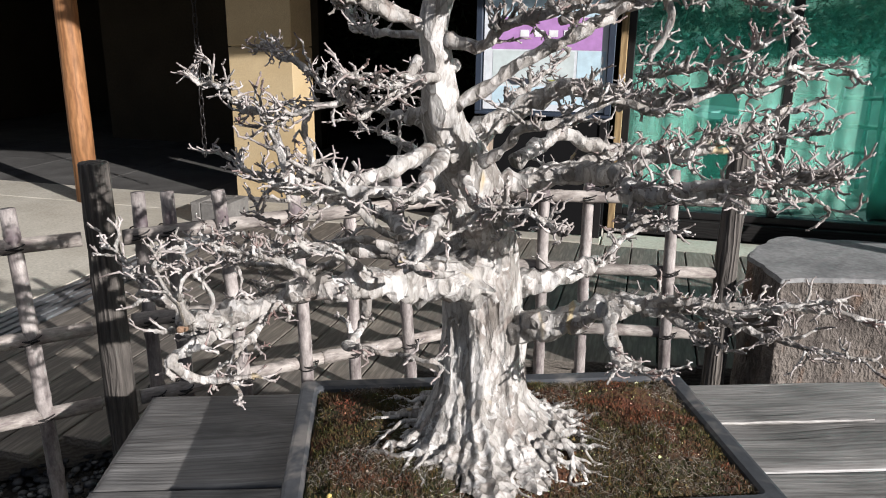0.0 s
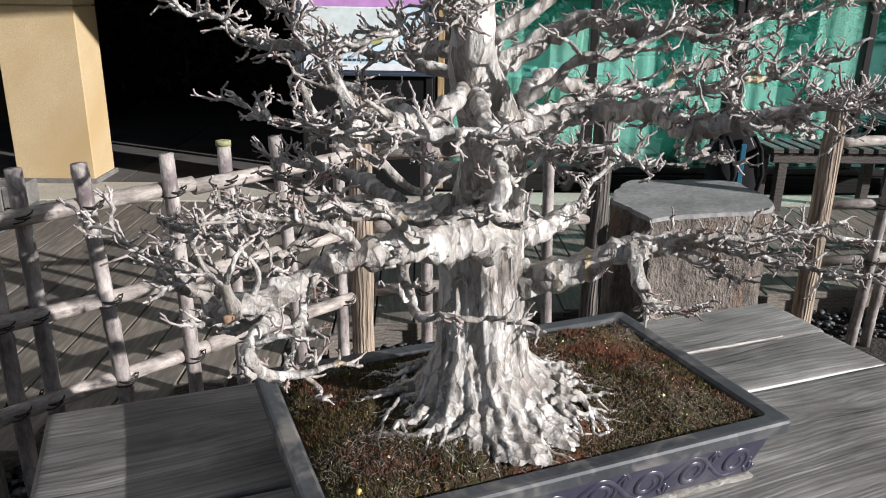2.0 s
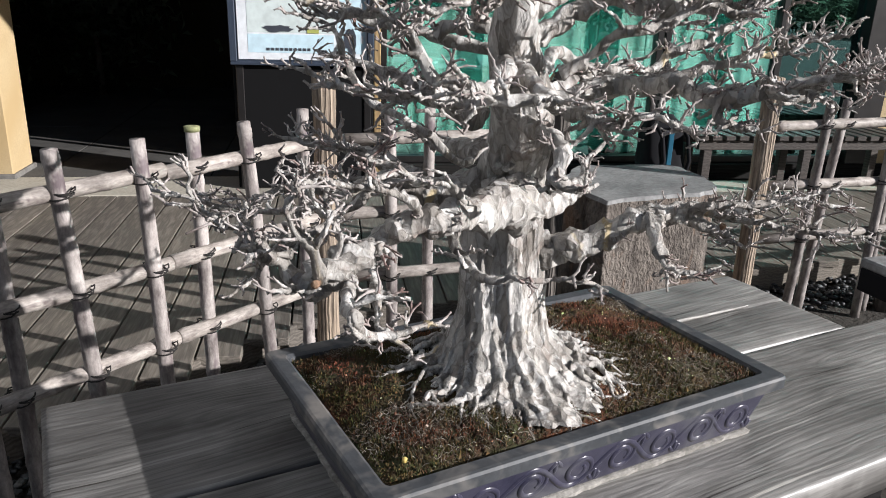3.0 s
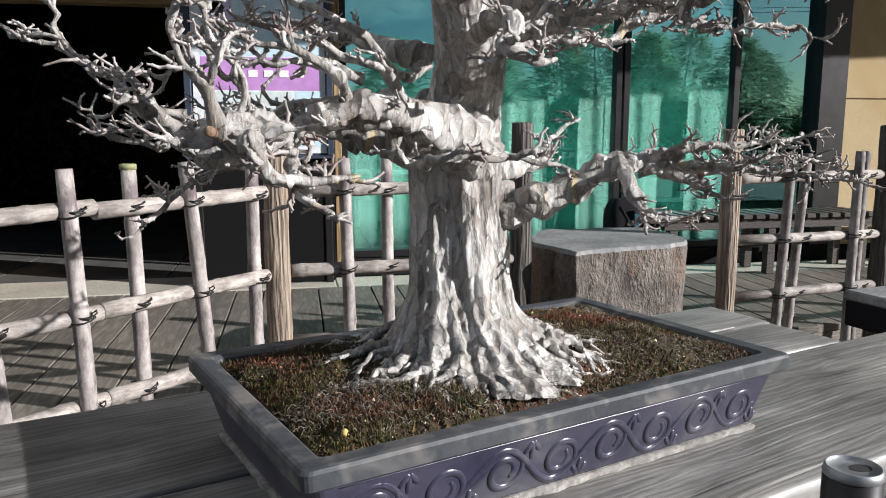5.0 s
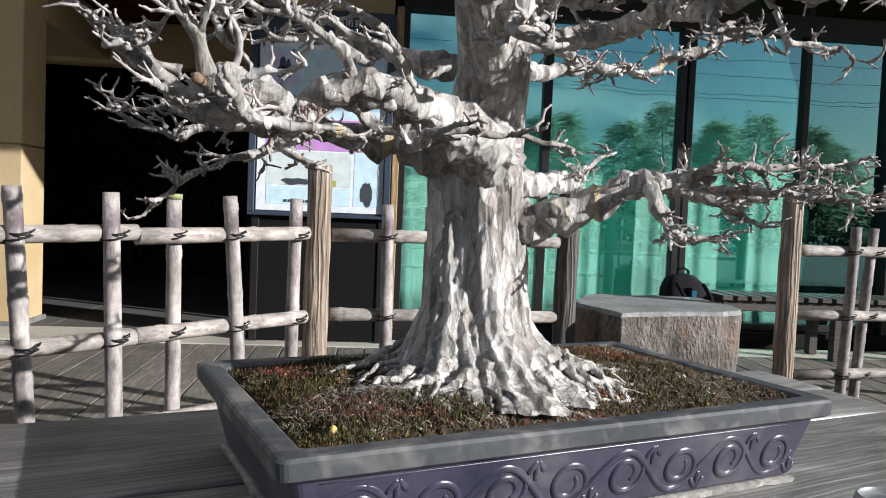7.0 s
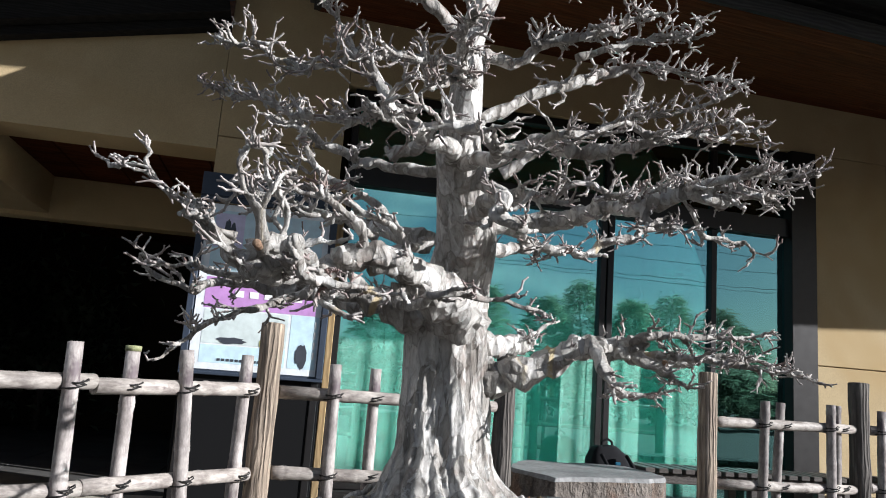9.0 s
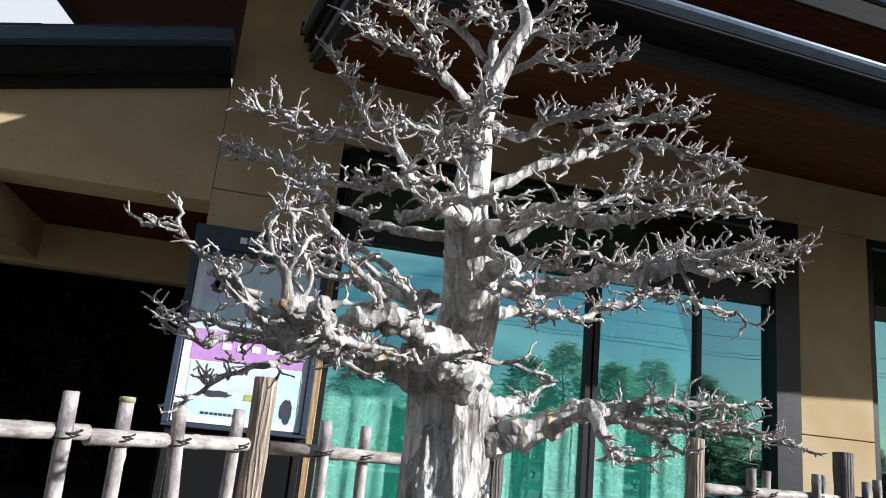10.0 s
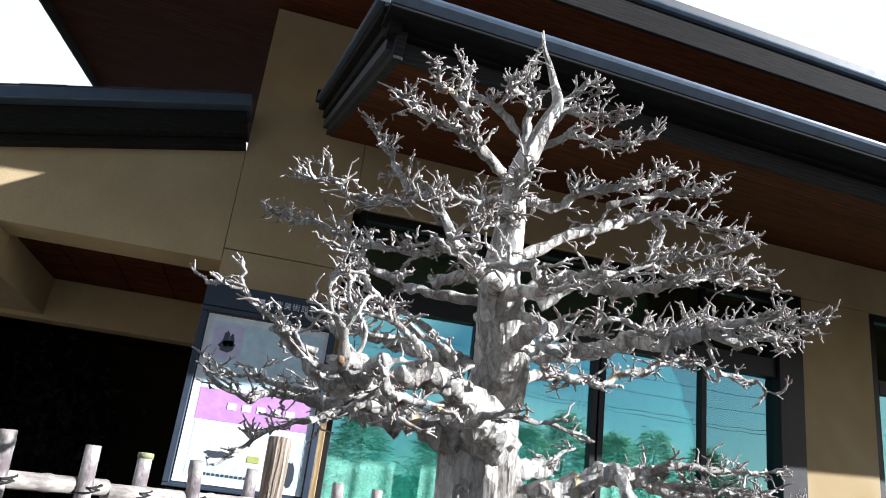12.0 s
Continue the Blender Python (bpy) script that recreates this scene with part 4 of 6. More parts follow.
for u, v, w in SP:
    acc[0].extend([tuple(TM @ Vector((u, v - w, TZ + 0.001))), tuple(TM @ Vector((u, v, TZ + 0.0055))), tuple(TM @ Vector((u, v + w, TZ + 0.003)))])
for k in range(10):
    a = 3 * k
    acc[1].extend([(a, a + 3, a + 4, a + 1), (a + 1, a + 4, a + 5, a + 2), (a + 2, a + 5, a + 3, a)])
mesh_part("splinter", *acc, SPLINTER, table, "pale raised splinter along a split")
for u in (-0.25, 0.45, 1.1):
    boxed("cross_bearer", (u, 0.89, TZ - 0.135), (u + 0.09, 1.6, TZ - 0.076), FASCIA, table, m=TM, bevel=0.005)
    for v in (0.93, 1.48):
        boxed("leg", (u, v, -0.14), (u + 0.085, v + 0.085, TZ - 0.137), FASCIA, table, m=TM, bevel=0.005)

# ---- glazed pot ----
pot = thing("bonsai_pot", "dark blue-grey glazed rectangular pot with scroll relief and thick lip", "plant pot")
PC = pose(0.003, 1.272, 0, 0, 0, 20.6)
PL, PW = 0.835, 0.508
RZ = 0.631


def rect_ring(bm, hx, hy, z, r=0.012, seg=4):
    out = []
    for sx, sy, a0 in ((1, 1, 0), (-1, 1, 90), (-1, -1, 180), (1, -1, 270)):
        for k in range(seg + 1):
            a = radians(a0 + 90 * k / seg)
            out.append(bm.verts.new(PC @ Vector((sx * (hx - r) + r * math.cos(a), sy * (hy - r) + r * math.sin(a), z))))
    return out


def loft(bm, rings, close=False):
    for a, c in zip(rings, rings[1:]):
        n = len(a)
        for i in range(n):
            bm.faces.new((a[i], a[(i + 1) % n], c[(i + 1) % n], c[i]))


HX, HY = PL / 2, PW / 2
bm = bmesh.new()
rings = [rect_ring(bm, hx, hy, z) for hx, hy, z in (
    (HX - 0.046, HY - 0.046, RZ - 0.1245), (HX - 0.042, HY - 0.042, RZ - 0.119), (HX - 0.03, HY - 0.03, RZ - 0.075), (HX - 0.02, HY - 0.02, RZ - 0.036), (HX - 0.018, HY - 0.018, RZ - 0.0285))]
loft(bm, rings)
bm.faces.new(list(reversed(rings[0])))
part("body", bm, GLAZE, pot, "dark violet-blue glazed body", smooth=False)
bm = bmesh.new()
rings = [rect_ring(bm, hx, hy, z) for hx, hy, z in (
    (HX - 0.025, HY - 0.025, RZ - 0.029), (HX - 0.006, HY - 0.006, RZ - 0.0275), (HX - 0.001, HY - 0.001, RZ - 0.024), (HX, HY, RZ - 0.005), (HX - 0.003, HY - 0.003, RZ - 0.001), (HX - 0.008, HY - 0.008, RZ),
    (HX - 0.03, HY - 0.03, RZ - 0.001), (HX - 0.036, HY - 0.036, RZ - 0.006), (HX - 0.04, HY - 0.04, RZ - 0.03), (HX - 0.04, HY - 0.04, RZ - 0.06))]
loft(bm, rings)
part("lip", bm, RIM, pot, "worn grey lip", smooth=False)
# the unglazed foot band, worn pale and uneven along its lower edge
bm = bmesh.new()
rings = []
for hx, z, wob in ((HX - 0.05, RZ - 0.1325, 0.0), (HX - 0.037, RZ - 0.1325, 0.004), (HX - 0.036, RZ - 0.1255, 0.005), (HX - 0.041, RZ - 0.1235, 0.0), (HX - 0.05, RZ - 0.123, 0.0)):
    hy = hx - HX + HY
    ring = []
    for (ax, ay), (ex, ey) in (((-1, -1), (1, -1)), ((1, -1), (1, 1)), ((1, 1), (-1, 1)), ((-1, 1), (-1, -1))):
        for k in range(40):
            u = k / 40
            p = Vector(((ax + (ex - ax) * u) * hx, (ay + (ey - ay) * u) * hy, z))
            ring.append(bm.verts.new(PC @ (p * (1 + 0.0) + Vector((p.x / hx, p.y / hy, -0.3)) * wob * noise.noise(p * 45))))
    rings.append(ring)
loft(bm, rings)
part("foot_band", bm, FOOT, pot, "pale unglazed foot band")


def relief(name, pts2, r, sunk=0.62):
    """A low rounded scroll on the pot's front, most of its section sunk in the body: points along the front and up its height."""
    acc = ([], [])
    pts = []
    for u, w in pts2:
        inset = 0.02 + (RZ - 0.036 - w) * 0.26
        pts.append(PC @ Vector((u, -HY + inset + r * sunk, w)))
    rad = [r * (0.72 + 0.28 * math.sin(math.pi * min(1, max(0, (i + 0.6) / (len(pts) + 0.2))))) for i in range(len(pts))]
    tube(acc, pts, rad, 10)
    mesh_part(name, *acc, GLAZE, pot)


def spiral(cx, cz, r0, turns, start, flip=1, n=34):
    return [(cx + flip * r0 * (1 - 0.62 * i / n) * math.cos(start + turns * 6.283 * i / n), cz + r0 * (1 - 0.62 * i / n) * math.sin(start + turns * 6.283 * i / n)) for i in range(n + 1)]


MIDZ = RZ - 0.08
STEP = 0.092
relief("vine_relief", [(-4 * STEP + 8 * STEP * t, MIDZ + 0.033 * math.sin(8 * math.pi * t)) for t in np.linspace(0, 1, 170)], 0.0074)
for k in range(8):
    # a curl that leaves the crest of the vine and winds up inside its arch, a bud and a lobed leaf beside it
    c0, side = (k - 3.5) * STEP, 1 if k % 2 == 0 else -1
    relief("scroll_relief", [(u, MIDZ + side * w) for u, w in spiral(c0 + 0.006, 0.001, 0.032, 1.4, 1.5, -1)], 0.0076)
    for a0, ln in ((-0.7, 0.02), (0.0, 0.026), (0.7, 0.02)):
        relief("leaf_relief", [(c0 + STEP * 0.5 + ln * t * math.sin(a0), MIDZ + side * (0.037 - ln * t * math.cos(a0))) for t in np.linspace(0, 1, 8)], 0.006)
relief("border_relief", [(-HX + 0.05 + (PL - 0.1) * t, RZ - 0.037) for t in np.linspace(0, 1, 24)], 0.0022)

# ---- soil ----
TRUNK_XY = Vector((-0.035, 1.235))


def soil_z(x, y):
    loc = PC.inverted() @ Vector((x, y, 0))
    ex = max(0.0, min(1.0, (HX - 0.036 - abs(loc.x)) / 0.12))
    ey = max(0.0, min(1.0, (HY - 0.036 - abs(loc.y)) / 0.1))
    near = math.exp(-(((x - TRUNK_XY.x) ** 2 + (y - TRUNK_XY.y) ** 2) / 0.035))
    return RZ - 0.014 + 0.03 * min(ex, ey) ** 0.8 + 0.014 * near + 0.007 * noise.noise(Vector((x * 11, y * 11, 3))) + 0.004 * noise.noise(Vector((x * 34, y * 34, 5)))


soil = thing("soil", "mossy reddish-brown planting soil with dry fibres", "soil", kind="stuff")
nu, nv = 220, 120
verts, faces = [], []
for j in range(nv + 1):
    for i in range(nu + 1):
        p = PC @ Vector(((HX - 0.0385) * (2 * i / nu - 1), (HY - 0.0385) * (2 * j / nv - 1), 0))
        verts.append((p.x, p.y, soil_z(p.x, p.y) + 0.0025 * noise.noise(Vector((p.x * 130, p.y * 130, 1)))))
for j in range(nv):
    for i in range(nu):
        a = j * (nu + 1) + i
        faces.append((a, a + 1, a + nu + 2, a + nu + 1))
mesh_part("soil_surface", verts, faces, SOIL, soil)


def scatter(name, count, seed, mat, shape):
    rnd = random.Random(seed)
    acc = ([], [])
    for _ in range(count):
        p = PC @ Vector((rnd.uniform(-1, 1) * (HX - 0.042), rnd.uniform(-1, 1) * (HY - 0.042), 0))
        shape(acc, rnd, p.x, p.y, soil_z(p.x, p.y))
    mesh_part(name, *acc, mat, soil, smooth=False)


def grain(acc, rnd, x, y, z):
    v, f = acc
    s = rnd.uniform(0.0008, 0.0022) if rnd.random() > 0.02 else rnd.uniform(0.003, 0.005)
    k = len(v)
    for dx, dy, dz in ((1, 0, 0), (-0.6, 0.8, 0), (-0.5, -0.8, 0), (0.1, 0.1, 1.1), (0, 0, -0.7)):
        v.append((x + s * (dx + rnd.uniform(-0.3, 0.3)), y + s * (dy + rnd.uniform(-0.3, 0.3)), z + s * (0.4 + dz + rnd.uniform(-0.2, 0.15))))
    for q in ((0, 1, 3), (1, 2, 3), (2, 0, 3), (1, 0, 4), (2, 1, 4), (0, 2, 4)):
        f.append(tuple(k + i for i in q))


def tuft(acc, rnd, x, y, z):
    if noise.noise(Vector((x * 7, y * 7, 20))) + 0.35 * noise.noise(Vector((x * 25, y * 25, 2))) < rnd.uniform(-0.25, 0.25):
        return
    v, f = acc
    for _ in range(3):
        a, h, lean = rnd.uniform(0, 6.28), rnd.uniform(0.003, 0.009), rnd.uniform(0, 0.006)
        w = rnd.uniform(0.0007, 0.0016)
        k = len(v)
        dx, dy = math.cos(a), math.sin(a)
        ox, oy = x + rnd.uniform(-0.003, 0.003), y + rnd.uniform(-0.003, 0.003)
        v += [(ox - dy * w, oy + dx * w, z - 0.001), (ox + dy * w, oy - dx * w, z - 0.001), (ox + dx * lean, oy + dy * lean, z + h)]
        f.append((k, k + 1, k + 2))


def fibre(acc, rnd, x, y, z):
    if noise.noise(Vector((x * 8, y * 8, 41))) < rnd.uniform(-0.15, 0.35):
        return
    a, ln, r = rnd.uniform(0, 6.28), rnd.uniform(0.005, 0.016), rnd.uniform(0.00025, 0.0005)
    b = rnd.uniform(-0.6, 0.6)
    p = [(x, y, z + 0.001), (x + math.cos(a) * ln * 0.5, y + math.sin(a) * ln * 0.5, z + rnd.uniform(0.002, 0.008)), (x + math.cos(a + b) * ln, y + math.sin(a + b) * ln, z + rnd.uniform(0.0005, 0.007))]
    tube(acc, p, [r, r, r * 0.6], 3)


scatter("grains", 22000, 4, GRAINS, grain)
scatter("moss", 19000, 5, MOSS, tuft)
scatter("fibres", 15000, 6, STRAW, fibre)
acc = ([], [])
for x, y in ((-0.305, 0.968), (-0.25, 0.982)):
    tube(acc, [(x, y, soil_z(x, y) - 0.001), (x + 0.002, y, soil_z(x, y) + 0.002), (x + 0.003, y + 0.001, soil_z(x, y) + 0.006), (x + 0.003, y, soil_z(x, y) + 0.008)], [0.002, 0.0042, 0.004, 0.0015], 8)
tagged(mesh_part("fertiliser_pellet", *acc, plain("yellow_pellet", (0.55, 0.4, 0.12), 0.6)), "small yellow fertiliser pellets lying on the soil", "pellet", kind="stuff")

# ---- bonsai tree ----
tree = thing("bonsai_tree", "leafless grey-barked old bonsai with flaring roots and dense twigs", "bonsai tree")

TRUNK = [(-0.034, 1.235, 0.638, 0.1900), (-0.037, 1.236, 0.655, 0.1580), (-0.043, 1.238, 0.671, 0.1270), (-0.055, 1.240, 0.719, 0.0892), (-0.054, 1.243, 0.752, 0.0787), (-0.055, 1.247, 0.792, 0.0766), (-0.054, 1.248, 0.838, 0.0724),
         (-0.057, 1.245, 0.884, 0.0697), (-0.059, 1.240, 0.939, 0.0680), (-0.052, 1.225, 1.009, 0.0557), (-0.050, 1.190, 1.074, 0.0500), (-0.058, 1.165, 1.124, 0.0465), (-0.076, 1.135, 1.178, 0.0403), (-0.092, 1.105, 1.221, 0.0343),
         (-0.094, 1.075, 1.282, 0.0270), (-0.095, 1.060, 1.332, 0.0223), (-0.097, 1.050, 1.368, 0.0205), (-0.087, 1.050, 1.413, 0.0207), (-0.070, 1.050, 1.459, 0.0172), (-0.050, 1.050, 1.509, 0.0136), (-0.034, 1.050, 1.550, 0.0108),
         (-0.045, 1.050, 1.592, 0.0074), (-0.054, 1.050, 1.621, 0.0059), (-0.068, 1.050, 1.657, 0.0042), (-0.073, 1.050, 1.694, 0.0016)]
tp = spline(TRUNK, 15)
SIDES = 220
verts, faces = [], []
for i, (p, t, a, b) in enumerate(frames_along([r[:3] for r in tp])):
    r = tp[i][3]
    level = max(0.0, min(1.0, (0.92 - p.z) / 0.12))
    a, b = Vector((a.x, a.y, a.z * (1 - level))).normalized(), Vector((b.x, b.y, b.z * (1 - level))).normalized()
    low = max(0.0, min(1.0, (0.765 - p.z) / 0.12))
    old = max(0.0, min(1.0, (1.32 - p.z) / 0.3))
    for k in range(SIDES):
        ang = 2 * math.pi * k / SIDES
        d = a * math.cos(ang) + b * math.sin(ang)
        tw = ang + p.z * 0.9
        c, s = math.cos(tw), math.sin(tw)
        flute = noise.noise(Vector((c * 2.2, s * 2.2, p.z * 1.6))) + 0.55 * noise.noise(Vector((c * 5.5, s * 5.5, p.z * 2.6 + 4)))
        crease = 1 - abs(noise.noise(Vector((c * 6.5, s * 6.5, p.z * 3.2 + 9)))) * 2
        knob = noise.noise(p * 19 + d * 1.4)
        w = 0.1 * flute * (0.45 + 0.55 * old) - 0.035 * max(0, crease - 0.45) * old + 0.035 * knob * old
        ridge = 1 - 2 * abs(noise.noise(Vector((c * 5.2, s * 5.2, p.z * 2.5 + 31))))
        ridge2 = 1 - 2 * abs(noise.noise(Vector((c * 11.0, s * 11.0, p.z * 5 + 17))))
        w += low ** 1.2 * (0.14 * (ridge - 0.62) + 0.07 * (ridge2 - 0.62) + 0.07 * noise.noise(Vector((c * 2, s * 2, 7))))
        q = p + d * r
        groove = max(0.0, 1 - 6.5 * abs(noise.noise(Vector((q.x * 42, q.y * 42, q.z * 13)))))
        groove2 = max(0.0, 1 - 5 * abs(noise.noise(Vector((q.x * 85 + 9, q.y * 85, q.z * 34)))))
        w += old * (0.018 * noise.noise(q * 60) - 0.022 * groove - 0.01 * groove2)
        verts.append(tuple(p + d * r * (1 + w)))
n = len(tp)
for i in range(n - 1):
    for k in range(SIDES):
        j = (k + 1) % SIDES
        faces.append((i * SIDES + k, i * SIDES + j, (i + 1) * SIDES + j, (i + 1) * SIDES + k))
faces.append(tuple((n - 1) * SIDES + k for k in range(SIDES)))
mesh_part("trunk", verts, faces, BARK, tree, "pale fluted trunk with peeling bark")

rnd = random.Random(77)
for k in range(34):
    az = 6.283 * k / 34 + rnd.uniform(-0.13, 0.13)
    front = 0.5 - 0.5 * math.sin(az)
    reach = rnd.uniform(0.03, 0.105) + 0.05 * max(0, math.cos(az)) * rnd.random() + (0.03 if math.cos(az) < -0.2 else 0)
    r0 = rnd.uniform(0.004, 0.0095)
    ctrl, ang = [], az
    start = 0.115
    for s in range(7):
        u = s / 6
        d = start + reach * u
        ang += rnd.uniform(-0.2, 0.2) * u
        x, y = TRUNK_XY.x + d * math.cos(ang), TRUNK_XY.y + 0.92 * d * math.sin(ang)
        ground = soil_z(x, y)
        lift = 0.016 * (1 - u) ** 1.6
        z = ground + lift * (1.0 - 0.3 * rnd.random() * u) + r0 * (0.55 - 0.9 * u ** 2) + rnd.uniform(-0.003, 0.003)
        ctrl.append((x, y, z, r0 * (1.35 - 1.0 * u ** 0.7)))
    sp = spline(ctrl, 6)
    acc = ([], [])
    tube(acc, [tuple(Vector(q[:3]) + 0.004 * noise.noise_vector(Vector(q[:3]) * 60)) for q in sp], [max(0.0015, q[3]) * (1 + 0.3 * noise.noise(Vector(q[:3]) * 70)) for q in sp], 12, 0.7, 110.0)
    for _ in range(rnd.randint(1, 3)):
        q = sp[rnd.randint(len(sp) // 2, len(sp) - 5)]
        dirn, pts, rad = ang + rnd.choice((-1, 1)) * rnd.uniform(0.4, 0.9), [q[:3]], [q[3] * 0.7]
        for s in range(1, 6):
            x, y = q[0] + 0.012 * s * math.cos(dirn), q[1] + 0.012 * s * math.sin(dirn)
            pts.append((x, y, soil_z(x, y) + q[3] * 0.6 * (1 - s / 3.6)))
            rad.append(q[3] * 0.7 * (1 - s / 7))
            dirn += rnd.uniform(-0.3, 0.3)
        tube(acc, pts, rad, 7, 0.5, 60.0)
    mesh_part("root", *acc, BARK, tree)

# short ragged rootlets where the flare meets the soil
for k in range(90):
    az = 6.283 * k / 90 + rnd.uniform(-0.05, 0.05)
    d0, ln, r0 = rnd.uniform(0.13, 0.18), rnd.uniform(0.012, 0.04), rnd.uniform(0.0018, 0.0048)
    pts, rad, ang = [], [], az + rnd.uniform(-0.4, 0.4)
    x, y = TRUNK_XY.x - 0.008 + d0 * math.cos(az), TRUNK_XY.y + 0.95 * d0 * math.sin(az)
    for s in range(6):
        pts.append((x, y, soil_z(x, y) + r0 * (0.9 - 0.28 * s) + rnd.uniform(-0.0015, 0.003)))
        rad.append(r0 * (1.1 - 0.16 * s) * rnd.uniform(0.75, 1.25))
        x, y = x + ln / 5 * math.cos(ang), y + ln / 5 * math.sin(ang)
        ang += rnd.uniform(-0.5, 0.5)
    acc = ([], [])
    tube(acc, pts, rad, 7, 0.5, 120.0)
    mesh_part("rootlet", *acc, BARK, tree)


def wander(rnd, start, direction, length, r0, r1, steps, kink, up):
    """A knotty shoot: straight stretches with sharp bends and a swelling at each bend."""
    pts, rad = [Vector(start)], [r0]
    d = Vector(direction).normalized()
    for s in range(steps):
        seg = (length / steps) * rnd.uniform(0.6, 1.4)
        u = (s + 1) / steps
        end = pts[-1] + d * seg
        pts += [pts[-1].lerp(end, 0.3), pts[-1].lerp(end, 0.75), end]
        r = r0 + (r1 - r0) * u ** 0.8
        rad += [r * rnd.uniform(0.88, 1.05), r * rnd.uniform(0.88, 1.0), r * rnd.uniform(1.05, 1.4)]
        bend = Vector((rnd.gauss(0, 1), rnd.gauss(0, 1), rnd.gauss(0, 0.8))) * kink
        d = (d + bend + Vector((0, 0, up))).normalized()
    return pts, rad, d


def shoots(acc, fine, rnd, pts, rad, level, count, length, up):
    """Side shoots along a path; each carries finer ones."""
    n = len(pts)
    for c in range(count):
        i = min(n - 2, int(n * (0.22 + 0.76 * (c + rnd.random()) / max(1, count)) if level == 0 else n * rnd.uniform(0.3, 1.0)))
        i = max(1, i)
        t = (Vector(pts[i]) - Vector(pts[i - 1])).normalized()
        side = t.cross(Vector((0, 0, 1)))
        side = side.normalized() if side.length > 0.1 else Vector((1, 0, 0))
        d = t * rnd.uniform(0.6, 1.2) + side * rnd.choice((-1, 1)) * rnd.uniform(0.3, 0.9) + Vector((0, 0, rnd.gauss(up, 0.22)))
        ln = length * rnd.uniform(0.55, 1.4) * (1.1 - 0.5 * i / n)
        r = min(rad[i] * rnd.uniform(0.5, 0.85), 0.0056 if level == 0 else 0.0026)
        r = max(r, 0.0035 if level == 0 else 0.0023 if level == 1 else 0.0016)
        p, q, _ = wander(rnd, pts[i], d, ln, r, max(0.0011, r * 0.38), (6, 3, 2)[level], (0.62, 0.5, 0.3)[level], 0.05)
        tube(acc if level == 0 else fine, p, q, (8, 6, 5)[level], 0.5 if level == 0 else 0.2, 95.0)
        if level < 2:
            shoots(acc, fine, rnd, p, q, level + 1, rnd.randint(2, 3) if level == 0 else rnd.randint(0, 1), length * (0.5 if level == 0 else 0.5), up * 0.8 + 0.12)


made_limbs = []


def limb(ctrl, count, length, up):
    """A limb through rows of x, y, z, radius, with side shoots of about that length that rise by up."""
    k = len(made_limbs)
    rnd = random.Random(500 + k)
    sp = spline([(*q[:3], q[3]) for q in ctrl], 7)
    pts, rad = [], []
    for i, q in enumerate(sp):
        w = min(1.0, i / 8) * min(0.006, 0.003 + 0.25 * max(0, q[3]))
        o = noise.noise_vector(Vector(q[:3]) * 40) * w
        o += noise.noise_vector(Vector(q[:3]) * 24 + Vector((k, 0, 0))) * 0.007 * min(1.0, i / 14)
        pts.append(Vector(q[:3]) + o)
        rad.append(max(0.0014, q[3]) * (0.9 + 0.34 * noise.noise(Vector(q[:3]) * 42 + Vector((k, 0, 0)))))
    acc = ([], [])
    tube(acc, pts, rad, 16, 0.5, 62.0)
    fine = ([], [])
    high = ctrl[0][2] > 1.1
    shoots(acc, fine, rnd, pts, rad, 0, int(count * (2.6 if high else 1.75 if ctrl[0][0] > 0 else 1.15) + 0.5), length * 1.12, up * (0.75 if high else 0.6))
    made_limbs.append(mesh_part("branch", *acc, BARK, tree))
    mesh_part("twig_spray", *fine, TWIG, made_limbs[-1], "fine grey-brown twigs")["kind"] = "stuff"


# limbs: x, y, z and radius along each, then the number of side shoots, their length and rise
limb([(-0.070, 1.240, 0.955, 0.0560), (-0.168, 1.215, 0.976, 0.0290), (-0.213, 1.210, 0.979, 0.0188), (-0.250, 1.205, 0.988, 0.0151), (-0.294, 1.200, 0.991, 0.0123), (-0.336, 1.205, 0.984, 0.0105), (-0.379, 1.210, 0.983, 0.0087), (-0.420, 1.190, 0.984, 0.0068), (-0.457, 1.170, 0.969, 0.0058), (-0.486, 1.150, 0.970, 0.0049), (-0.515, 1.135, 0.980, 0.0040), (-0.538, 1.120, 0.995, 0.0024)], 15, 0.060, 0.15)
limb([(-0.286, 1.180, 0.989, 0.0095), (-0.318, 1.155, 0.967, 0.0075), (-0.356, 1.130, 0.953, 0.0065), (-0.385, 1.113, 0.938, 0.0048), (-0.428, 1.097, 0.917, 0.0039), (-0.453, 1.080, 0.896, 0.0030), (-0.470, 1.080, 0.883, 0.0015)], 9, 0.050, 0.00)
limb([(-0.206, 1.200, 0.994, 0.0107), (-0.255, 1.160, 1.020, 0.0077), (-0.305, 1.120, 1.014, 0.0066), (-0.351, 1.107, 0.996, 0.0056), (-0.389, 1.093, 0.987, 0.0047), (-0.433, 1.080, 0.989, 0.0046), (-0.468, 1.065, 0.992, 0.0030), (-0.514, 1.050, 0.978, 0.0022)], 11, 0.055, 0.15)
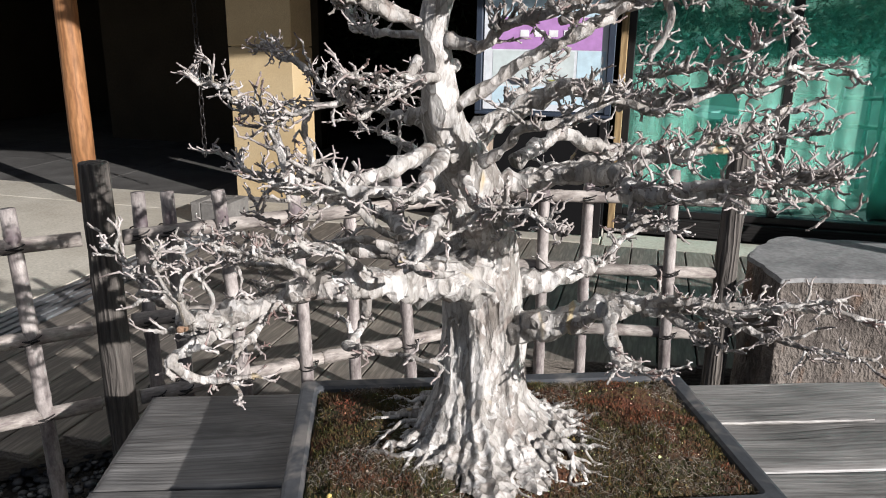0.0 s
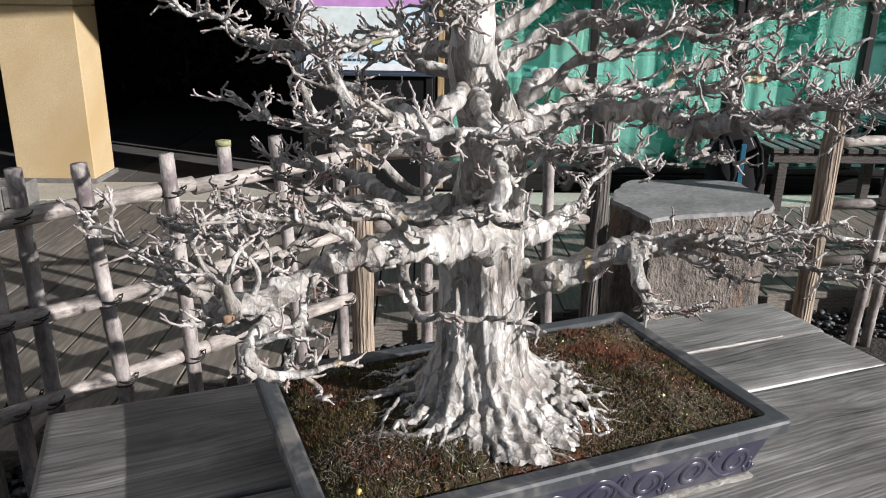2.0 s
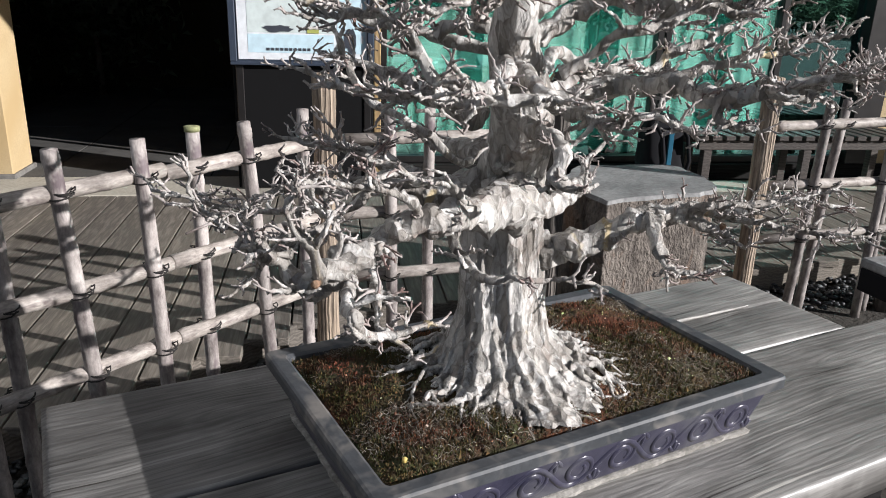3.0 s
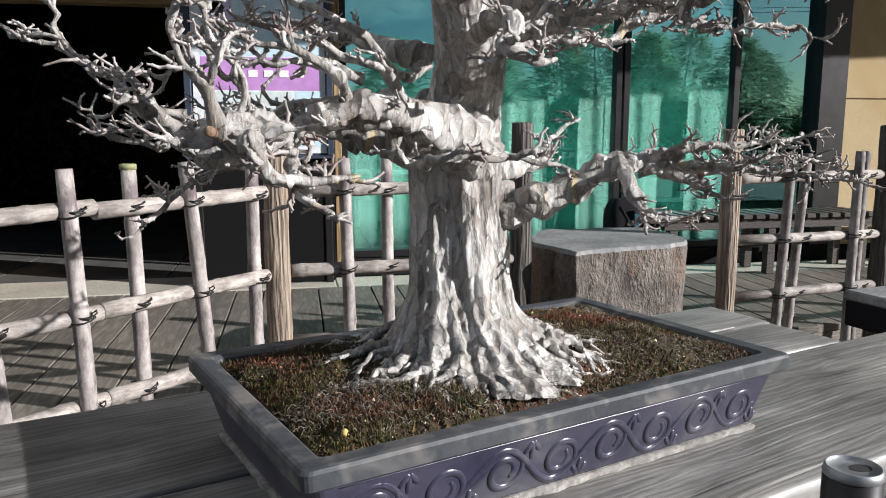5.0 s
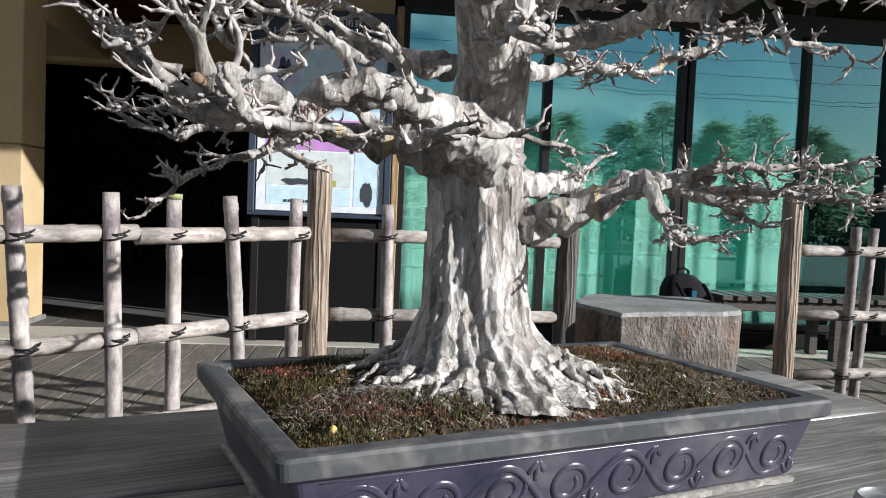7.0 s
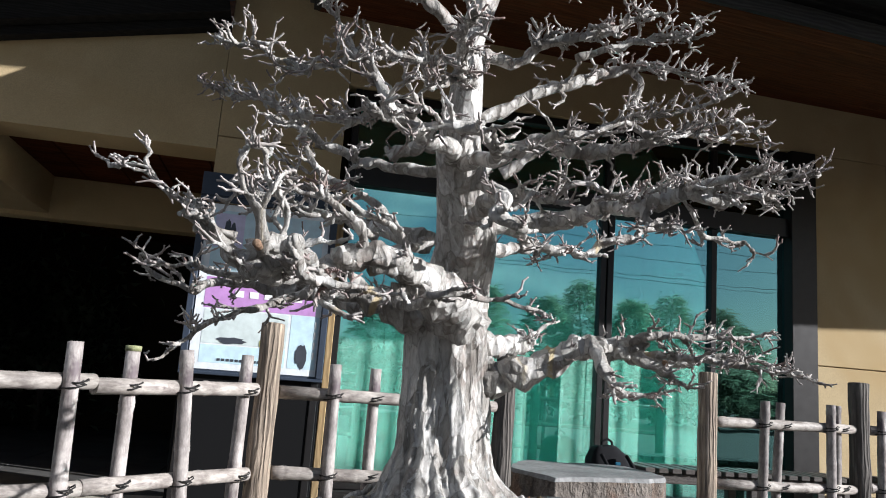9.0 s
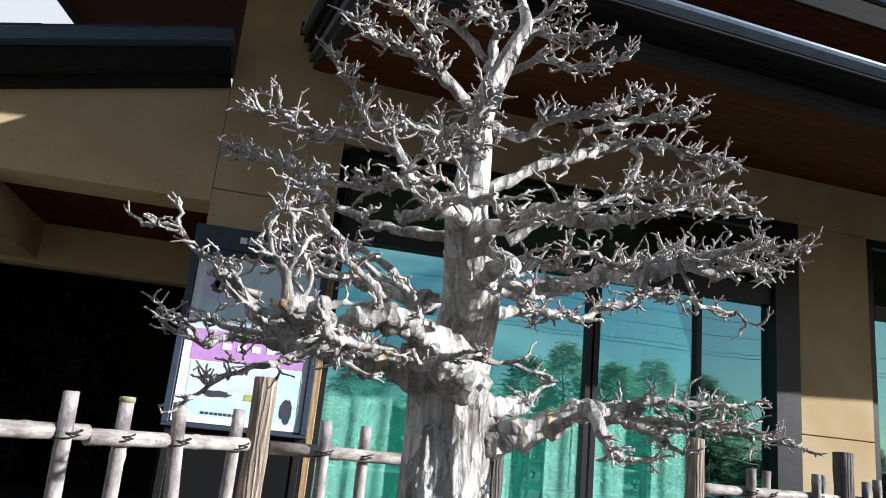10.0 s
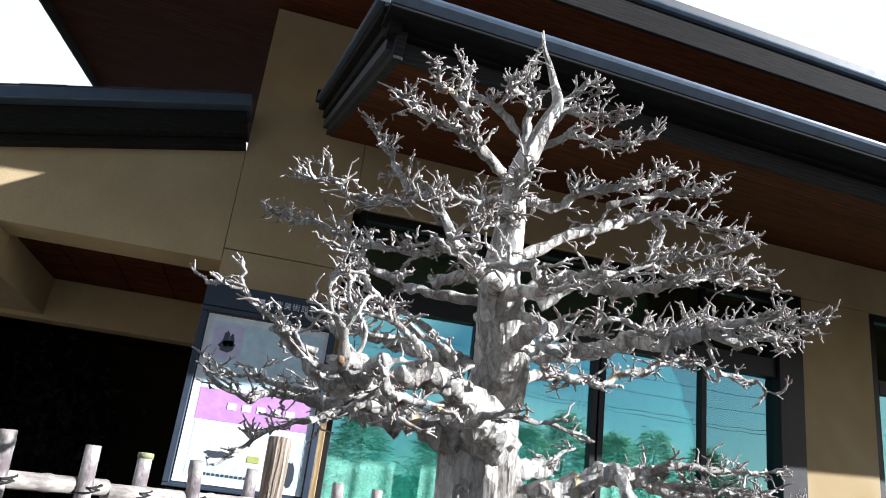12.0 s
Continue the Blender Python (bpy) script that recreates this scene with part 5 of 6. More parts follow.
limb([(-0.050, 1.220, 0.950, 0.0560), (-0.078, 1.140, 0.974, 0.0420), (-0.128, 1.055, 0.988, 0.0310), (-0.170, 0.990, 1.005, 0.0250), (-0.202, 0.950, 1.012, 0.0200), (-0.241, 0.944, 1.008, 0.0180), (-0.288, 0.945, 0.992, 0.0175), (-0.318, 0.905, 0.978, 0.0170), (-0.344, 0.871, 0.965, 0.0160), (-0.365, 0.835, 0.966, 0.0140), (-0.397, 0.844, 0.986, 0.0115), (-0.421, 0.838, 1.003, 0.0095), (-0.434, 0.845, 1.033, 0.0048), (-0.458, 0.850, 1.034, 0.0042), (-0.476, 0.852, 1.044, 0.0036), (-0.488, 0.855, 1.062, 0.0030), (-0.506, 0.857, 1.065, 0.0021), (-0.520, 0.860, 1.063, 0.0012)], 15, 0.055, 0.25)
limb([(-0.359, 0.810, 0.989, 0.0082), (-0.365, 0.805, 1.005, 0.0076), (-0.372, 0.800, 1.024, 0.0064), (-0.385, 0.798, 1.040, 0.0052), (-0.389, 0.795, 1.063, 0.0040), (-0.385, 0.792, 1.086, 0.0029), (-0.381, 0.790, 1.101, 0.0014)], 7, 0.045, 0.50)
limb([(-0.348, 0.840, 0.989, 0.0055), (-0.335, 0.835, 1.017, 0.0037), (-0.346, 0.830, 1.043, 0.0042), (-0.358, 0.827, 1.058, 0.0036), (-0.364, 0.823, 1.078, 0.0030), (-0.360, 0.820, 1.091, 0.0015)], 6, 0.045, 0.45)
limb([(-0.391, 0.850, 0.999, 0.0055), (-0.419, 0.840, 1.004, 0.0042), (-0.437, 0.830, 1.009, 0.0030), (-0.447, 0.830, 1.011, 0.0015)], 5, 0.045, 0.30)
limb([(-0.327, 0.860, 0.970, 0.0100), (-0.330, 0.790, 0.972, 0.0085), (-0.327, 0.723, 0.975, 0.0070), (-0.310, 0.740, 0.945, 0.0060), (-0.278, 0.754, 0.943, 0.0045), (-0.240, 0.770, 0.950, 0.0020)], 7, 0.050, 0.00)
limb([(-0.183, 1.000, 0.985, 0.0110), (-0.183, 1.000, 0.957, 0.0090), (-0.170, 0.950, 0.948, 0.0070), (-0.166, 0.873, 0.957, 0.0060), (-0.120, 0.860, 0.958, 0.0045), (-0.049, 0.861, 0.955, 0.0035), (-0.010, 0.850, 0.945, 0.0015)], 7, 0.045, 0.10)
limb([(-0.300, 0.930, 0.985, 0.0080), (-0.300, 0.870, 0.958, 0.0070), (-0.300, 0.823, 0.952, 0.0060), (-0.290, 0.790, 0.930, 0.0040), (-0.270, 0.770, 0.920, 0.0020)], 5, 0.045, -0.10)
limb([(-0.240, 0.940, 1.015, 0.0080), (-0.250, 0.920, 1.040, 0.0060), (-0.285, 0.900, 1.060, 0.0050), (-0.330, 0.885, 1.070, 0.0030), (-0.360, 0.870, 1.085, 0.0015)], 8, 0.050, 0.25)
limb([(-0.160, 1.000, 1.010, 0.0080), (-0.200, 0.960, 1.050, 0.0060), (-0.250, 0.940, 1.070, 0.0050), (-0.300, 0.960, 1.085, 0.0030), (-0.350, 0.970, 1.100, 0.0015)], 8, 0.050, 0.20)
limb([(-0.100, 1.130, 1.200, 0.0140), (-0.120, 1.020, 1.185, 0.0120), (-0.161, 0.945, 1.170, 0.0115), (-0.190, 0.910, 1.175, 0.0110), (-0.216, 0.893, 1.182, 0.0110), (-0.233, 0.860, 1.172, 0.0090), (-0.257, 0.880, 1.235, 0.0061), (-0.273, 0.900, 1.252, 0.0054), (-0.292, 0.930, 1.252, 0.0048), (-0.336, 0.955, 1.251, 0.0048), (-0.377, 0.980, 1.268, 0.0041), (-0.404, 0.987, 1.283, 0.0033), (-0.437, 0.993, 1.287, 0.0025), (-0.452, 1.000, 1.290, 0.0012)], 16, 0.055, 0.20)
limb([(-0.090, 1.100, 1.190, 0.0130), (-0.085, 1.000, 1.170, 0.0110), (-0.080, 0.915, 1.160, 0.0090), (-0.140, 0.866, 1.170, 0.0080), (-0.188, 0.874, 1.168, 0.0070), (-0.238, 0.866, 1.172, 0.0060), (-0.268, 0.900, 1.169, 0.0050), (-0.330, 0.930, 1.175, 0.0030), (-0.380, 0.950, 1.190, 0.0015)], 14, 0.055, 0.15)
limb([(-0.100, 1.190, 1.200, 0.0130), (-0.163, 1.230, 1.213, 0.0115), (-0.205, 1.258, 1.220, 0.0100), (-0.237, 1.256, 1.226, 0.0090), (-0.300, 1.245, 1.245, 0.0075), (-0.345, 1.235, 1.268, 0.0065), (-0.367, 1.235, 1.285, 0.0060), (-0.413, 1.250, 1.315, 0.0061), (-0.442, 1.275, 1.312, 0.0051), (-0.475, 1.300, 1.329, 0.0052), (-0.496, 1.310, 1.340, 0.0026)], 13, 0.055, 0.15)
limb([(-0.113, 1.160, 1.236, 0.0137), (-0.144, 1.180, 1.240, 0.0128), (-0.169, 1.200, 1.229, 0.0109), (-0.186, 1.210, 1.216, 0.0100)], 2, 0.030, 0.10)
limb([(-0.125, 1.120, 1.071, 0.0082), (-0.163, 1.085, 1.051, 0.0070), (-0.216, 1.050, 1.099, 0.0060), (-0.261, 1.065, 1.124, 0.0061), (-0.294, 1.080, 1.135, 0.0061), (-0.315, 1.103, 1.167, 0.0054), (-0.334, 1.127, 1.213, 0.0046), (-0.348, 1.150, 1.232, 0.0037), (-0.387, 1.150, 1.239, 0.0028)], 10, 0.050, 0.20)
limb([(-0.219, 1.000, 1.043, 0.0073), (-0.274, 0.975, 1.062, 0.0055), (-0.315, 0.950, 1.051, 0.0046), (-0.341, 0.940, 1.065, 0.0038), (-0.360, 0.930, 1.040, 0.0037), (-0.380, 0.925, 1.070, 0.0029), (-0.404, 0.920, 1.080, 0.0018)], 8, 0.050, 0.20)
limb([(-0.060, 1.150, 1.100, 0.0160), (-0.068, 1.050, 1.105, 0.0130), (-0.070, 0.970, 1.112, 0.0115), (-0.065, 0.922, 1.100, 0.0110), (-0.085, 0.910, 1.075, 0.0090), (-0.060, 0.900, 1.062, 0.0070), (-0.020, 0.920, 1.060, 0.0030)], 6, 0.045, 0.10)
limb([(-0.094, 1.080, 1.360, 0.0086), (-0.142, 1.100, 1.357, 0.0067), (-0.212, 1.120, 1.361, 0.0058), (-0.260, 1.155, 1.373, 0.0059), (-0.283, 1.190, 1.418, 0.0051), (-0.303, 1.193, 1.454, 0.0051), (-0.326, 1.197, 1.479, 0.0041), (-0.346, 1.200, 1.495, 0.0015)], 11, 0.045, 0.20)
limb([(-0.098, 1.050, 1.362, 0.0121), (-0.137, 1.025, 1.382, 0.0100), (-0.173, 1.000, 1.392, 0.0080), (-0.205, 0.985, 1.402, 0.0070), (-0.236, 0.970, 1.409, 0.0060), (-0.273, 0.962, 1.409, 0.0043), (-0.296, 0.955, 1.415, 0.0034), (-0.311, 0.948, 1.425, 0.0025), (-0.325, 0.940, 1.434, 0.0013)], 12, 0.045, 0.25)
limb([(-0.130, 1.030, 1.382, 0.0082), (-0.168, 1.005, 1.403, 0.0072), (-0.191, 0.980, 1.407, 0.0061), (-0.204, 0.965, 1.424, 0.0052), (-0.225, 0.950, 1.440, 0.0051), (-0.244, 0.943, 1.454, 0.0043), (-0.264, 0.935, 1.454, 0.0034), (-0.272, 0.928, 1.471, 0.0034), (-0.273, 0.920, 1.490, 0.0013)], 10, 0.040, 0.30)
limb([(-0.099, 1.050, 1.471, 0.0076), (-0.123, 1.060, 1.503, 0.0077), (-0.143, 1.070, 1.525, 0.0068), (-0.166, 1.085, 1.539, 0.0059), (-0.185, 1.100, 1.559, 0.0040), (-0.197, 1.100, 1.579, 0.0040), (-0.185, 1.100, 1.607, 0.0040), (-0.200, 1.100, 1.620, 0.0015)], 9, 0.040, 0.30)
limb([(-0.089, 1.050, 1.452, 0.0114), (-0.088, 1.045, 1.493, 0.0086), (-0.084, 1.040, 1.532, 0.0058), (-0.090, 1.037, 1.566, 0.0039), (-0.088, 1.033, 1.596, 0.0029), (-0.095, 1.030, 1.612, 0.0015)], 8, 0.040, 0.35)
limb([(-0.075, 1.040, 1.528, 0.0048), (-0.104, 1.020, 1.529, 0.0042), (-0.127, 1.000, 1.521, 0.0037), (-0.148, 0.980, 1.521, 0.0014)], 6, 0.035, 0.30)
limb([(-0.080, 1.120, 1.315, 0.0110), (-0.090, 1.046, 1.303, 0.0090), (-0.118, 0.999, 1.293, 0.0080), (-0.135, 0.930, 1.293, 0.0060), (-0.139, 0.885, 1.300, 0.0045), (-0.150, 0.840, 1.320, 0.0020)], 9, 0.050, 0.20)
limb([(-0.110, 1.030, 1.327, 0.0082), (-0.136, 0.995, 1.280, 0.0069), (-0.168, 0.960, 1.252, 0.0058), (-0.187, 0.930, 1.273, 0.0049), (-0.218, 0.900, 1.267, 0.0039), (-0.249, 0.880, 1.249, 0.0023)], 8, 0.045, 0.20)
limb([(-0.029, 1.060, 1.557, 0.0059), (-0.011, 1.055, 1.573, 0.0050), (0.011, 1.050, 1.593, 0.0040), (0.034, 1.045, 1.604, 0.0035), (0.044, 1.040, 1.587, 0.0015)], 6, 0.035, 0.25)
limb([(-0.036, 1.060, 1.515, 0.0078), (-0.017, 1.050, 1.537, 0.0078), (0.016, 1.040, 1.531, 0.0049), (0.044, 1.033, 1.541, 0.0039), (0.071, 1.027, 1.535, 0.0029), (0.096, 1.020, 1.541, 0.0015)], 9, 0.040, 0.20)
limb([(-0.059, 1.060, 1.459, 0.0087), (-0.033, 1.050, 1.476, 0.0077), (-0.012, 1.040, 1.485, 0.0067), (0.018, 1.010, 1.469, 0.0047), (0.046, 0.980, 1.455, 0.0037), (0.071, 0.960, 1.447, 0.0027), (0.103, 0.940, 1.467, 0.0014)], 11, 0.040, 0.15)
limb([(-0.078, 1.050, 1.352, 0.0112), (-0.031, 1.040, 1.342, 0.0084), (-0.001, 1.030, 1.359, 0.0074), (0.031, 1.015, 1.379, 0.0074), (0.069, 1.000, 1.383, 0.0074), (0.118, 1.000, 1.407, 0.0056), (0.159, 1.000, 1.433, 0.0038), (0.207, 1.000, 1.446, 0.0014)], 13, 0.045, 0.20)
limb([(0.076, 1.060, 1.377, 0.0077), (0.121, 1.045, 1.392, 0.0068), (0.165, 1.030, 1.410, 0.0058), (0.210, 1.015, 1.413, 0.0039), (0.238, 1.000, 1.415, 0.0034), (0.262, 1.000, 1.451, 0.0015)], 8, 0.040, 0.15)
limb([(-0.069, 1.080, 1.259, 0.0131), (-0.009, 1.090, 1.298, 0.0105), (0.049, 1.100, 1.338, 0.0098), (0.106, 1.125, 1.369, 0.0101), (0.172, 1.150, 1.402, 0.0105), (0.212, 1.140, 1.416, 0.0084), (0.252, 1.130, 1.427, 0.0053), (0.305, 1.120, 1.414, 0.0042), (0.348, 1.095, 1.397, 0.0031), (0.376, 1.070, 1.383, 0.0015)], 16, 0.050, 0.20)
limb([(0.212, 1.140, 1.408, 0.0073), (0.220, 1.120, 1.375, 0.0051), (0.195, 1.100, 1.315, 0.0040), (0.230, 1.083, 1.311, 0.0040), (0.297, 1.067, 1.334, 0.0030), (0.342, 1.050, 1.354, 0.0015)], 10, 0.045, 0.25)
limb([(-0.075, 1.170, 1.200, 0.0200), (0.000, 1.195, 1.245, 0.0165), (0.060, 1.200, 1.272, 0.0150), (0.097, 1.200, 1.280, 0.0145), (0.152, 1.188, 1.272, 0.0150), (0.190, 1.160, 1.268, 0.0120), (0.230, 1.110, 1.280, 0.0090), (0.285, 1.084, 1.296, 0.0060), (0.330, 1.080, 1.310, 0.0035), (0.380, 1.080, 1.325, 0.0015)], 17, 0.050, 0.20)
limb([(-0.027, 1.080, 1.178, 0.0111), (0.012, 1.060, 1.209, 0.0083), (0.036, 1.040, 1.232, 0.0073), (0.095, 1.040, 1.248, 0.0074), (0.145, 1.040, 1.274, 0.0066), (0.208, 1.060, 1.263, 0.0058), (0.278, 1.080, 1.287, 0.0050), (0.336, 1.093, 1.291, 0.0040), (0.403, 1.107, 1.318, 0.0031), (0.462, 1.120, 1.317, 0.0016)], 16, 0.050, 0.20)
limb([(-0.059, 1.080, 1.159, 0.0119), (-0.038, 1.040, 1.137, 0.0106), (-0.010, 1.000, 1.131, 0.0086), (0.015, 0.980, 1.118, 0.0068), (0.032, 0.960, 1.139, 0.0050), (0.075, 0.945, 1.136, 0.0033), (0.105, 0.930, 1.115, 0.0016)], 12, 0.045, 0.15)
limb([(-0.060, 1.190, 1.120, 0.0220), (0.010, 1.200, 1.128, 0.0200), (0.070, 1.215, 1.140, 0.0180), (0.120, 1.205, 1.152, 0.0175), (0.155, 1.150, 1.158, 0.0170), (0.185, 1.080, 1.150, 0.0165), (0.200, 1.040, 1.152, 0.0150), (0.246, 1.010, 1.168, 0.0125), (0.308, 1.013, 1.158, 0.0105), (0.342, 1.038, 1.178, 0.0085), (0.383, 1.030, 1.185, 0.0065), (0.420, 1.050, 1.188, 0.0045), (0.450, 1.069, 1.180, 0.0015)], 20, 0.055, 0.20)
limb([(0.195, 1.045, 1.145, 0.0090), (0.193, 1.036, 1.125, 0.0090), (0.215, 1.030, 1.115, 0.0060), (0.240, 1.020, 1.120, 0.0030)], 4, 0.040, 0.00)
limb([(0.160, 1.130, 1.165, 0.0090), (0.200, 1.120, 1.185, 0.0080), (0.260, 1.120, 1.200, 0.0065), (0.320, 1.130, 1.215, 0.0050), (0.380, 1.150, 1.225, 0.0035), (0.440, 1.150, 1.235, 0.0015)], 14, 0.050, 0.20)
limb([(0.250, 1.000, 1.175, 0.0070), (0.290, 0.975, 1.185, 0.0060), (0.340, 0.965, 1.190, 0.0045), (0.383, 0.975, 1.195, 0.0030), (0.430, 0.960, 1.200, 0.0015)], 12, 0.050, 0.20)
limb([(0.321, 1.130, 1.173, 0.0055), (0.349, 1.140, 1.137, 0.0042), (0.386, 1.150, 1.136, 0.0038), (0.442, 1.160, 1.133, 0.0024), (0.500, 1.170, 1.115, 0.0010)], 3, 0.040, 0.00)
limb([(-0.010, 1.260, 1.150, 0.0180), (0.030, 1.340, 1.175, 0.0140), (0.062, 1.380, 1.182, 0.0135), (0.111, 1.420, 1.158, 0.0133), (0.150, 1.460, 1.151, 0.0148), (0.199, 1.470, 1.148, 0.0115), (0.241, 1.480, 1.158, 0.0117), (0.280, 1.490, 1.148, 0.0082), (0.333, 1.500, 1.185, 0.0108), (0.400, 1.507, 1.197, 0.0109), (0.418, 1.513, 1.220, 0.0073), (0.466, 1.520, 1.233, 0.0062), (0.510, 1.530, 1.251, 0.0025)], 13, 0.050, 0.15)
limb([(-0.020, 1.240, 0.868, 0.0400), (0.030, 1.220, 0.875, 0.0330), (0.060, 1.210, 0.885, 0.0290), (0.110, 1.197, 0.908, 0.0260), (0.170, 1.193, 0.935, 0.0220), (0.210, 1.205, 0.938, 0.0195), (0.251, 1.216, 0.934, 0.0180), (0.296, 1.255, 0.930, 0.0145), (0.340, 1.260, 0.922, 0.0120), (0.390, 1.250, 0.925, 0.0095), (0.440, 1.250, 0.940, 0.0070), (0.500, 1.250, 0.945, 0.0050), (0.560, 1.250, 0.935, 0.0035), (0.620, 1.260, 0.925, 0.0015)], 24, 0.055, 0.15)
limb([(0.170, 1.170, 0.935, 0.0130), (0.172, 1.137, 0.908, 0.0120), (0.185, 1.130, 0.880, 0.0090), (0.205, 1.125, 0.862, 0.0070), (0.240, 1.120, 0.858, 0.0040), (0.270, 1.120, 0.865, 0.0015)], 7, 0.045, -0.10)
limb([(0.250, 1.210, 0.935, 0.0120), (0.285, 1.200, 0.918, 0.0110), (0.310, 1.197, 0.908, 0.0120), (0.325, 1.195, 0.895, 0.0060), (0.350, 1.190, 0.885, 0.0030)], 5, 0.045, 0.00)
limb([(0.290, 1.250, 0.932, 0.0090), (0.330, 1.200, 0.930, 0.0080), (0.390, 1.160, 0.925, 0.0060), (0.460, 1.140, 0.920, 0.0040), (0.530, 1.130, 0.910, 0.0015)], 13, 0.050, 0.05)
limb([(0.220, 1.200, 0.940, 0.0080), (0.270, 1.170, 0.960, 0.0070), (0.340, 1.160, 0.965, 0.0060), (0.420, 1.170, 0.970, 0.0040), (0.500, 1.180, 0.985, 0.0015)], 13, 0.050, 0.25)
limb([(-0.015, 1.280, 0.925, 0.0260), (0.030, 1.295, 0.928, 0.0240), (0.058, 1.312, 0.932, 0.0230), (0.106, 1.375, 0.938, 0.0180), (0.140, 1.430, 0.945, 0.0110), (0.163, 1.490, 0.960, 0.0080), (0.200, 1.520, 0.990, 0.0050), (0.250, 1.550, 1.010, 0.0020)], 10, 0.050, 0.30)
limb([(-0.05, 1.26, 1.09, 0.024), (0.01, 1.34, 1.11, 0.018), (0.09, 1.42, 1.13, 0.013), (0.18, 1.48, 1.15, 0.008), (0.29, 1.52, 1.17, 0.002)], 9, 0.06, 0.3)
limb([(-0.09, 1.27, 1.03, 0.024), (-0.115, 1.38, 1.015, 0.017), (-0.14, 1.48, 1.0, 0.012), (-0.17, 1.56, 1.01, 0.007), (-0.22, 1.65, 1.03, 0.002)], 10, 0.065, 0.3)
limb([(-0.08, 1.22, 1.17, 0.02), (-0.05, 1.32, 1.22, 0.014), (-0.02, 1.41, 1.26, 0.009), (0.02, 1.5, 1.3, 0.002)], 9, 0.055, 0.35)
limb([(-0.11, 1.24, 1.09, 0.022), (-0.18, 1.33, 1.12, 0.016), (-0.26, 1.4, 1.15, 0.01), (-0.35, 1.45, 1.17, 0.002)], 10, 0.06, 0.3)
limb([(-0.2, 1.29, 0.975, 0.022), (-0.27, 1.38, 1.0, 0.016), (-0.35, 1.42, 1.01, 0.01), (-0.45, 1.45, 1.03, 0.002)], 10, 0.065, 0.3)

# swollen burrs and a few old pruning cuts on the thick limbs
for x, y, z, r in ((-0.355, 0.83, 0.985, 0.02), (-0.33, 0.87, 0.985, 0.018), (-0.265, 0.94, 1.0, 0.017), (-0.215, 0.945, 1.005, 0.018), (0.255, 1.2, 0.945, 0.017), (0.175, 1.175, 0.935, 0.017), (-0.11, 1.09, 0.985, 0.024), (-0.07, 1.18, 1.03, 0.02), (-0.07, 1.14, 1.12, 0.018), (0.19, 1.06, 1.155, 0.014), (-0.15, 1.02, 0.985, 0.016)):
    bm = bmesh.new()
    bmesh.ops.create_icosphere(bm, subdivisions=3, radius=r)
    for v in bm.verts:
        d = v.co.normalized()
        v.co = Vector((x, y, z)) + Vector((v.co.x * 1.3, v.co.y * 1.1, v.co.z * 0.85)) * (1 + 0.7 * noise.noise(d * 1.7 + Vector((x * 50, y * 30, 0))) + 0.25 * noise.noise(d * 5 + Vector((z * 90, 0, 0))))
    part("burr", bm, BARK, tree, smooth=True)
for p, d, r in (((0.31, 1.188, 0.92), (0.2, -0.5, 0.9), 0.005), ((-0.365, 0.795, 0.985), (-0.2, -1, 0.2), 0.0042)):
    d = Vector(d).normalized()
    rod("pruning_cut", [Vector(p) - d * 0.012, Vector(p) + d * 0.001, Vector(p) + d * 0.003], [r * 1.08, r, r * 0.7], CUT, tree, 14, "orange-brown old pruning cut", 0.3, 60.0)

# ---- bamboo fence ----
RAILS = (0.79, 0.527, 0.287)


def fence_y(x):
    return 2.13 + (x + 0.842) if x < -0.358 else 2.63 + 0.19 * (x + 0.358)


def culm(name, a, b, r, mat, parent, seed, nodes=0.2):
    """A bamboo culm with swollen joints and a slight bend."""
    rnd = random.Random(seed)
    a, b = Vector(a), Vector(b)
    ln = (b - a).length
    stops = {0.0, 1.0}
    u = rnd.uniform(0.02, nodes) / ln
    ring = []
    while u < 0.985:
        ring.append(u)
        u += nodes * rnd.uniform(0.75, 1.2) / ln
    cuts = sorted([(0.0, 1.0), (1.0, 0.98)] + [(q + o / ln, f) for q in ring for o, f in ((-0.016, 1.0), (-0.004, 1.1), (0.0, 1.03), (0.004, 1.1), (0.016, 1.0)) if 0 < q + o / ln < 1])
    bend = Vector((rnd.uniform(-1, 1), rnd.uniform(-1, 1), rnd.uniform(-0.5, 0.5))) * 0.006
    pts = [a.lerp(b, q) + bend * math.sin(math.pi * q) for q, _ in cuts]
    rad = [r * f * (1.0 - 0.06 * q) for q, f in cuts]
    run = (b - a).normalized()
    pts += [pts[-1] + run * 0.0005, pts[-1] - run * 0.016]
    rad += [rad[-1] * 0.76, rad[-1] * 0.7]
    acc = ([], [])
    tube(acc, pts, rad, 14, 0.05, 40.0)
    origin = pts[0]
    rot = (b - a).to_track_quat("Z", "Y").to_matrix().to_4x4()
    mw = Matrix.Translation(origin) @ rot
    inv = mw.inverted()
    ob = mesh_part(name, [tuple(inv @ Vector(v)) for v in acc[0]], acc[1], mat, parent)
    for p in ob.data.polygons:
        if len(p.vertices) > 4:
            p.use_smooth = False
    ob.matrix_basis = mw
    return ob


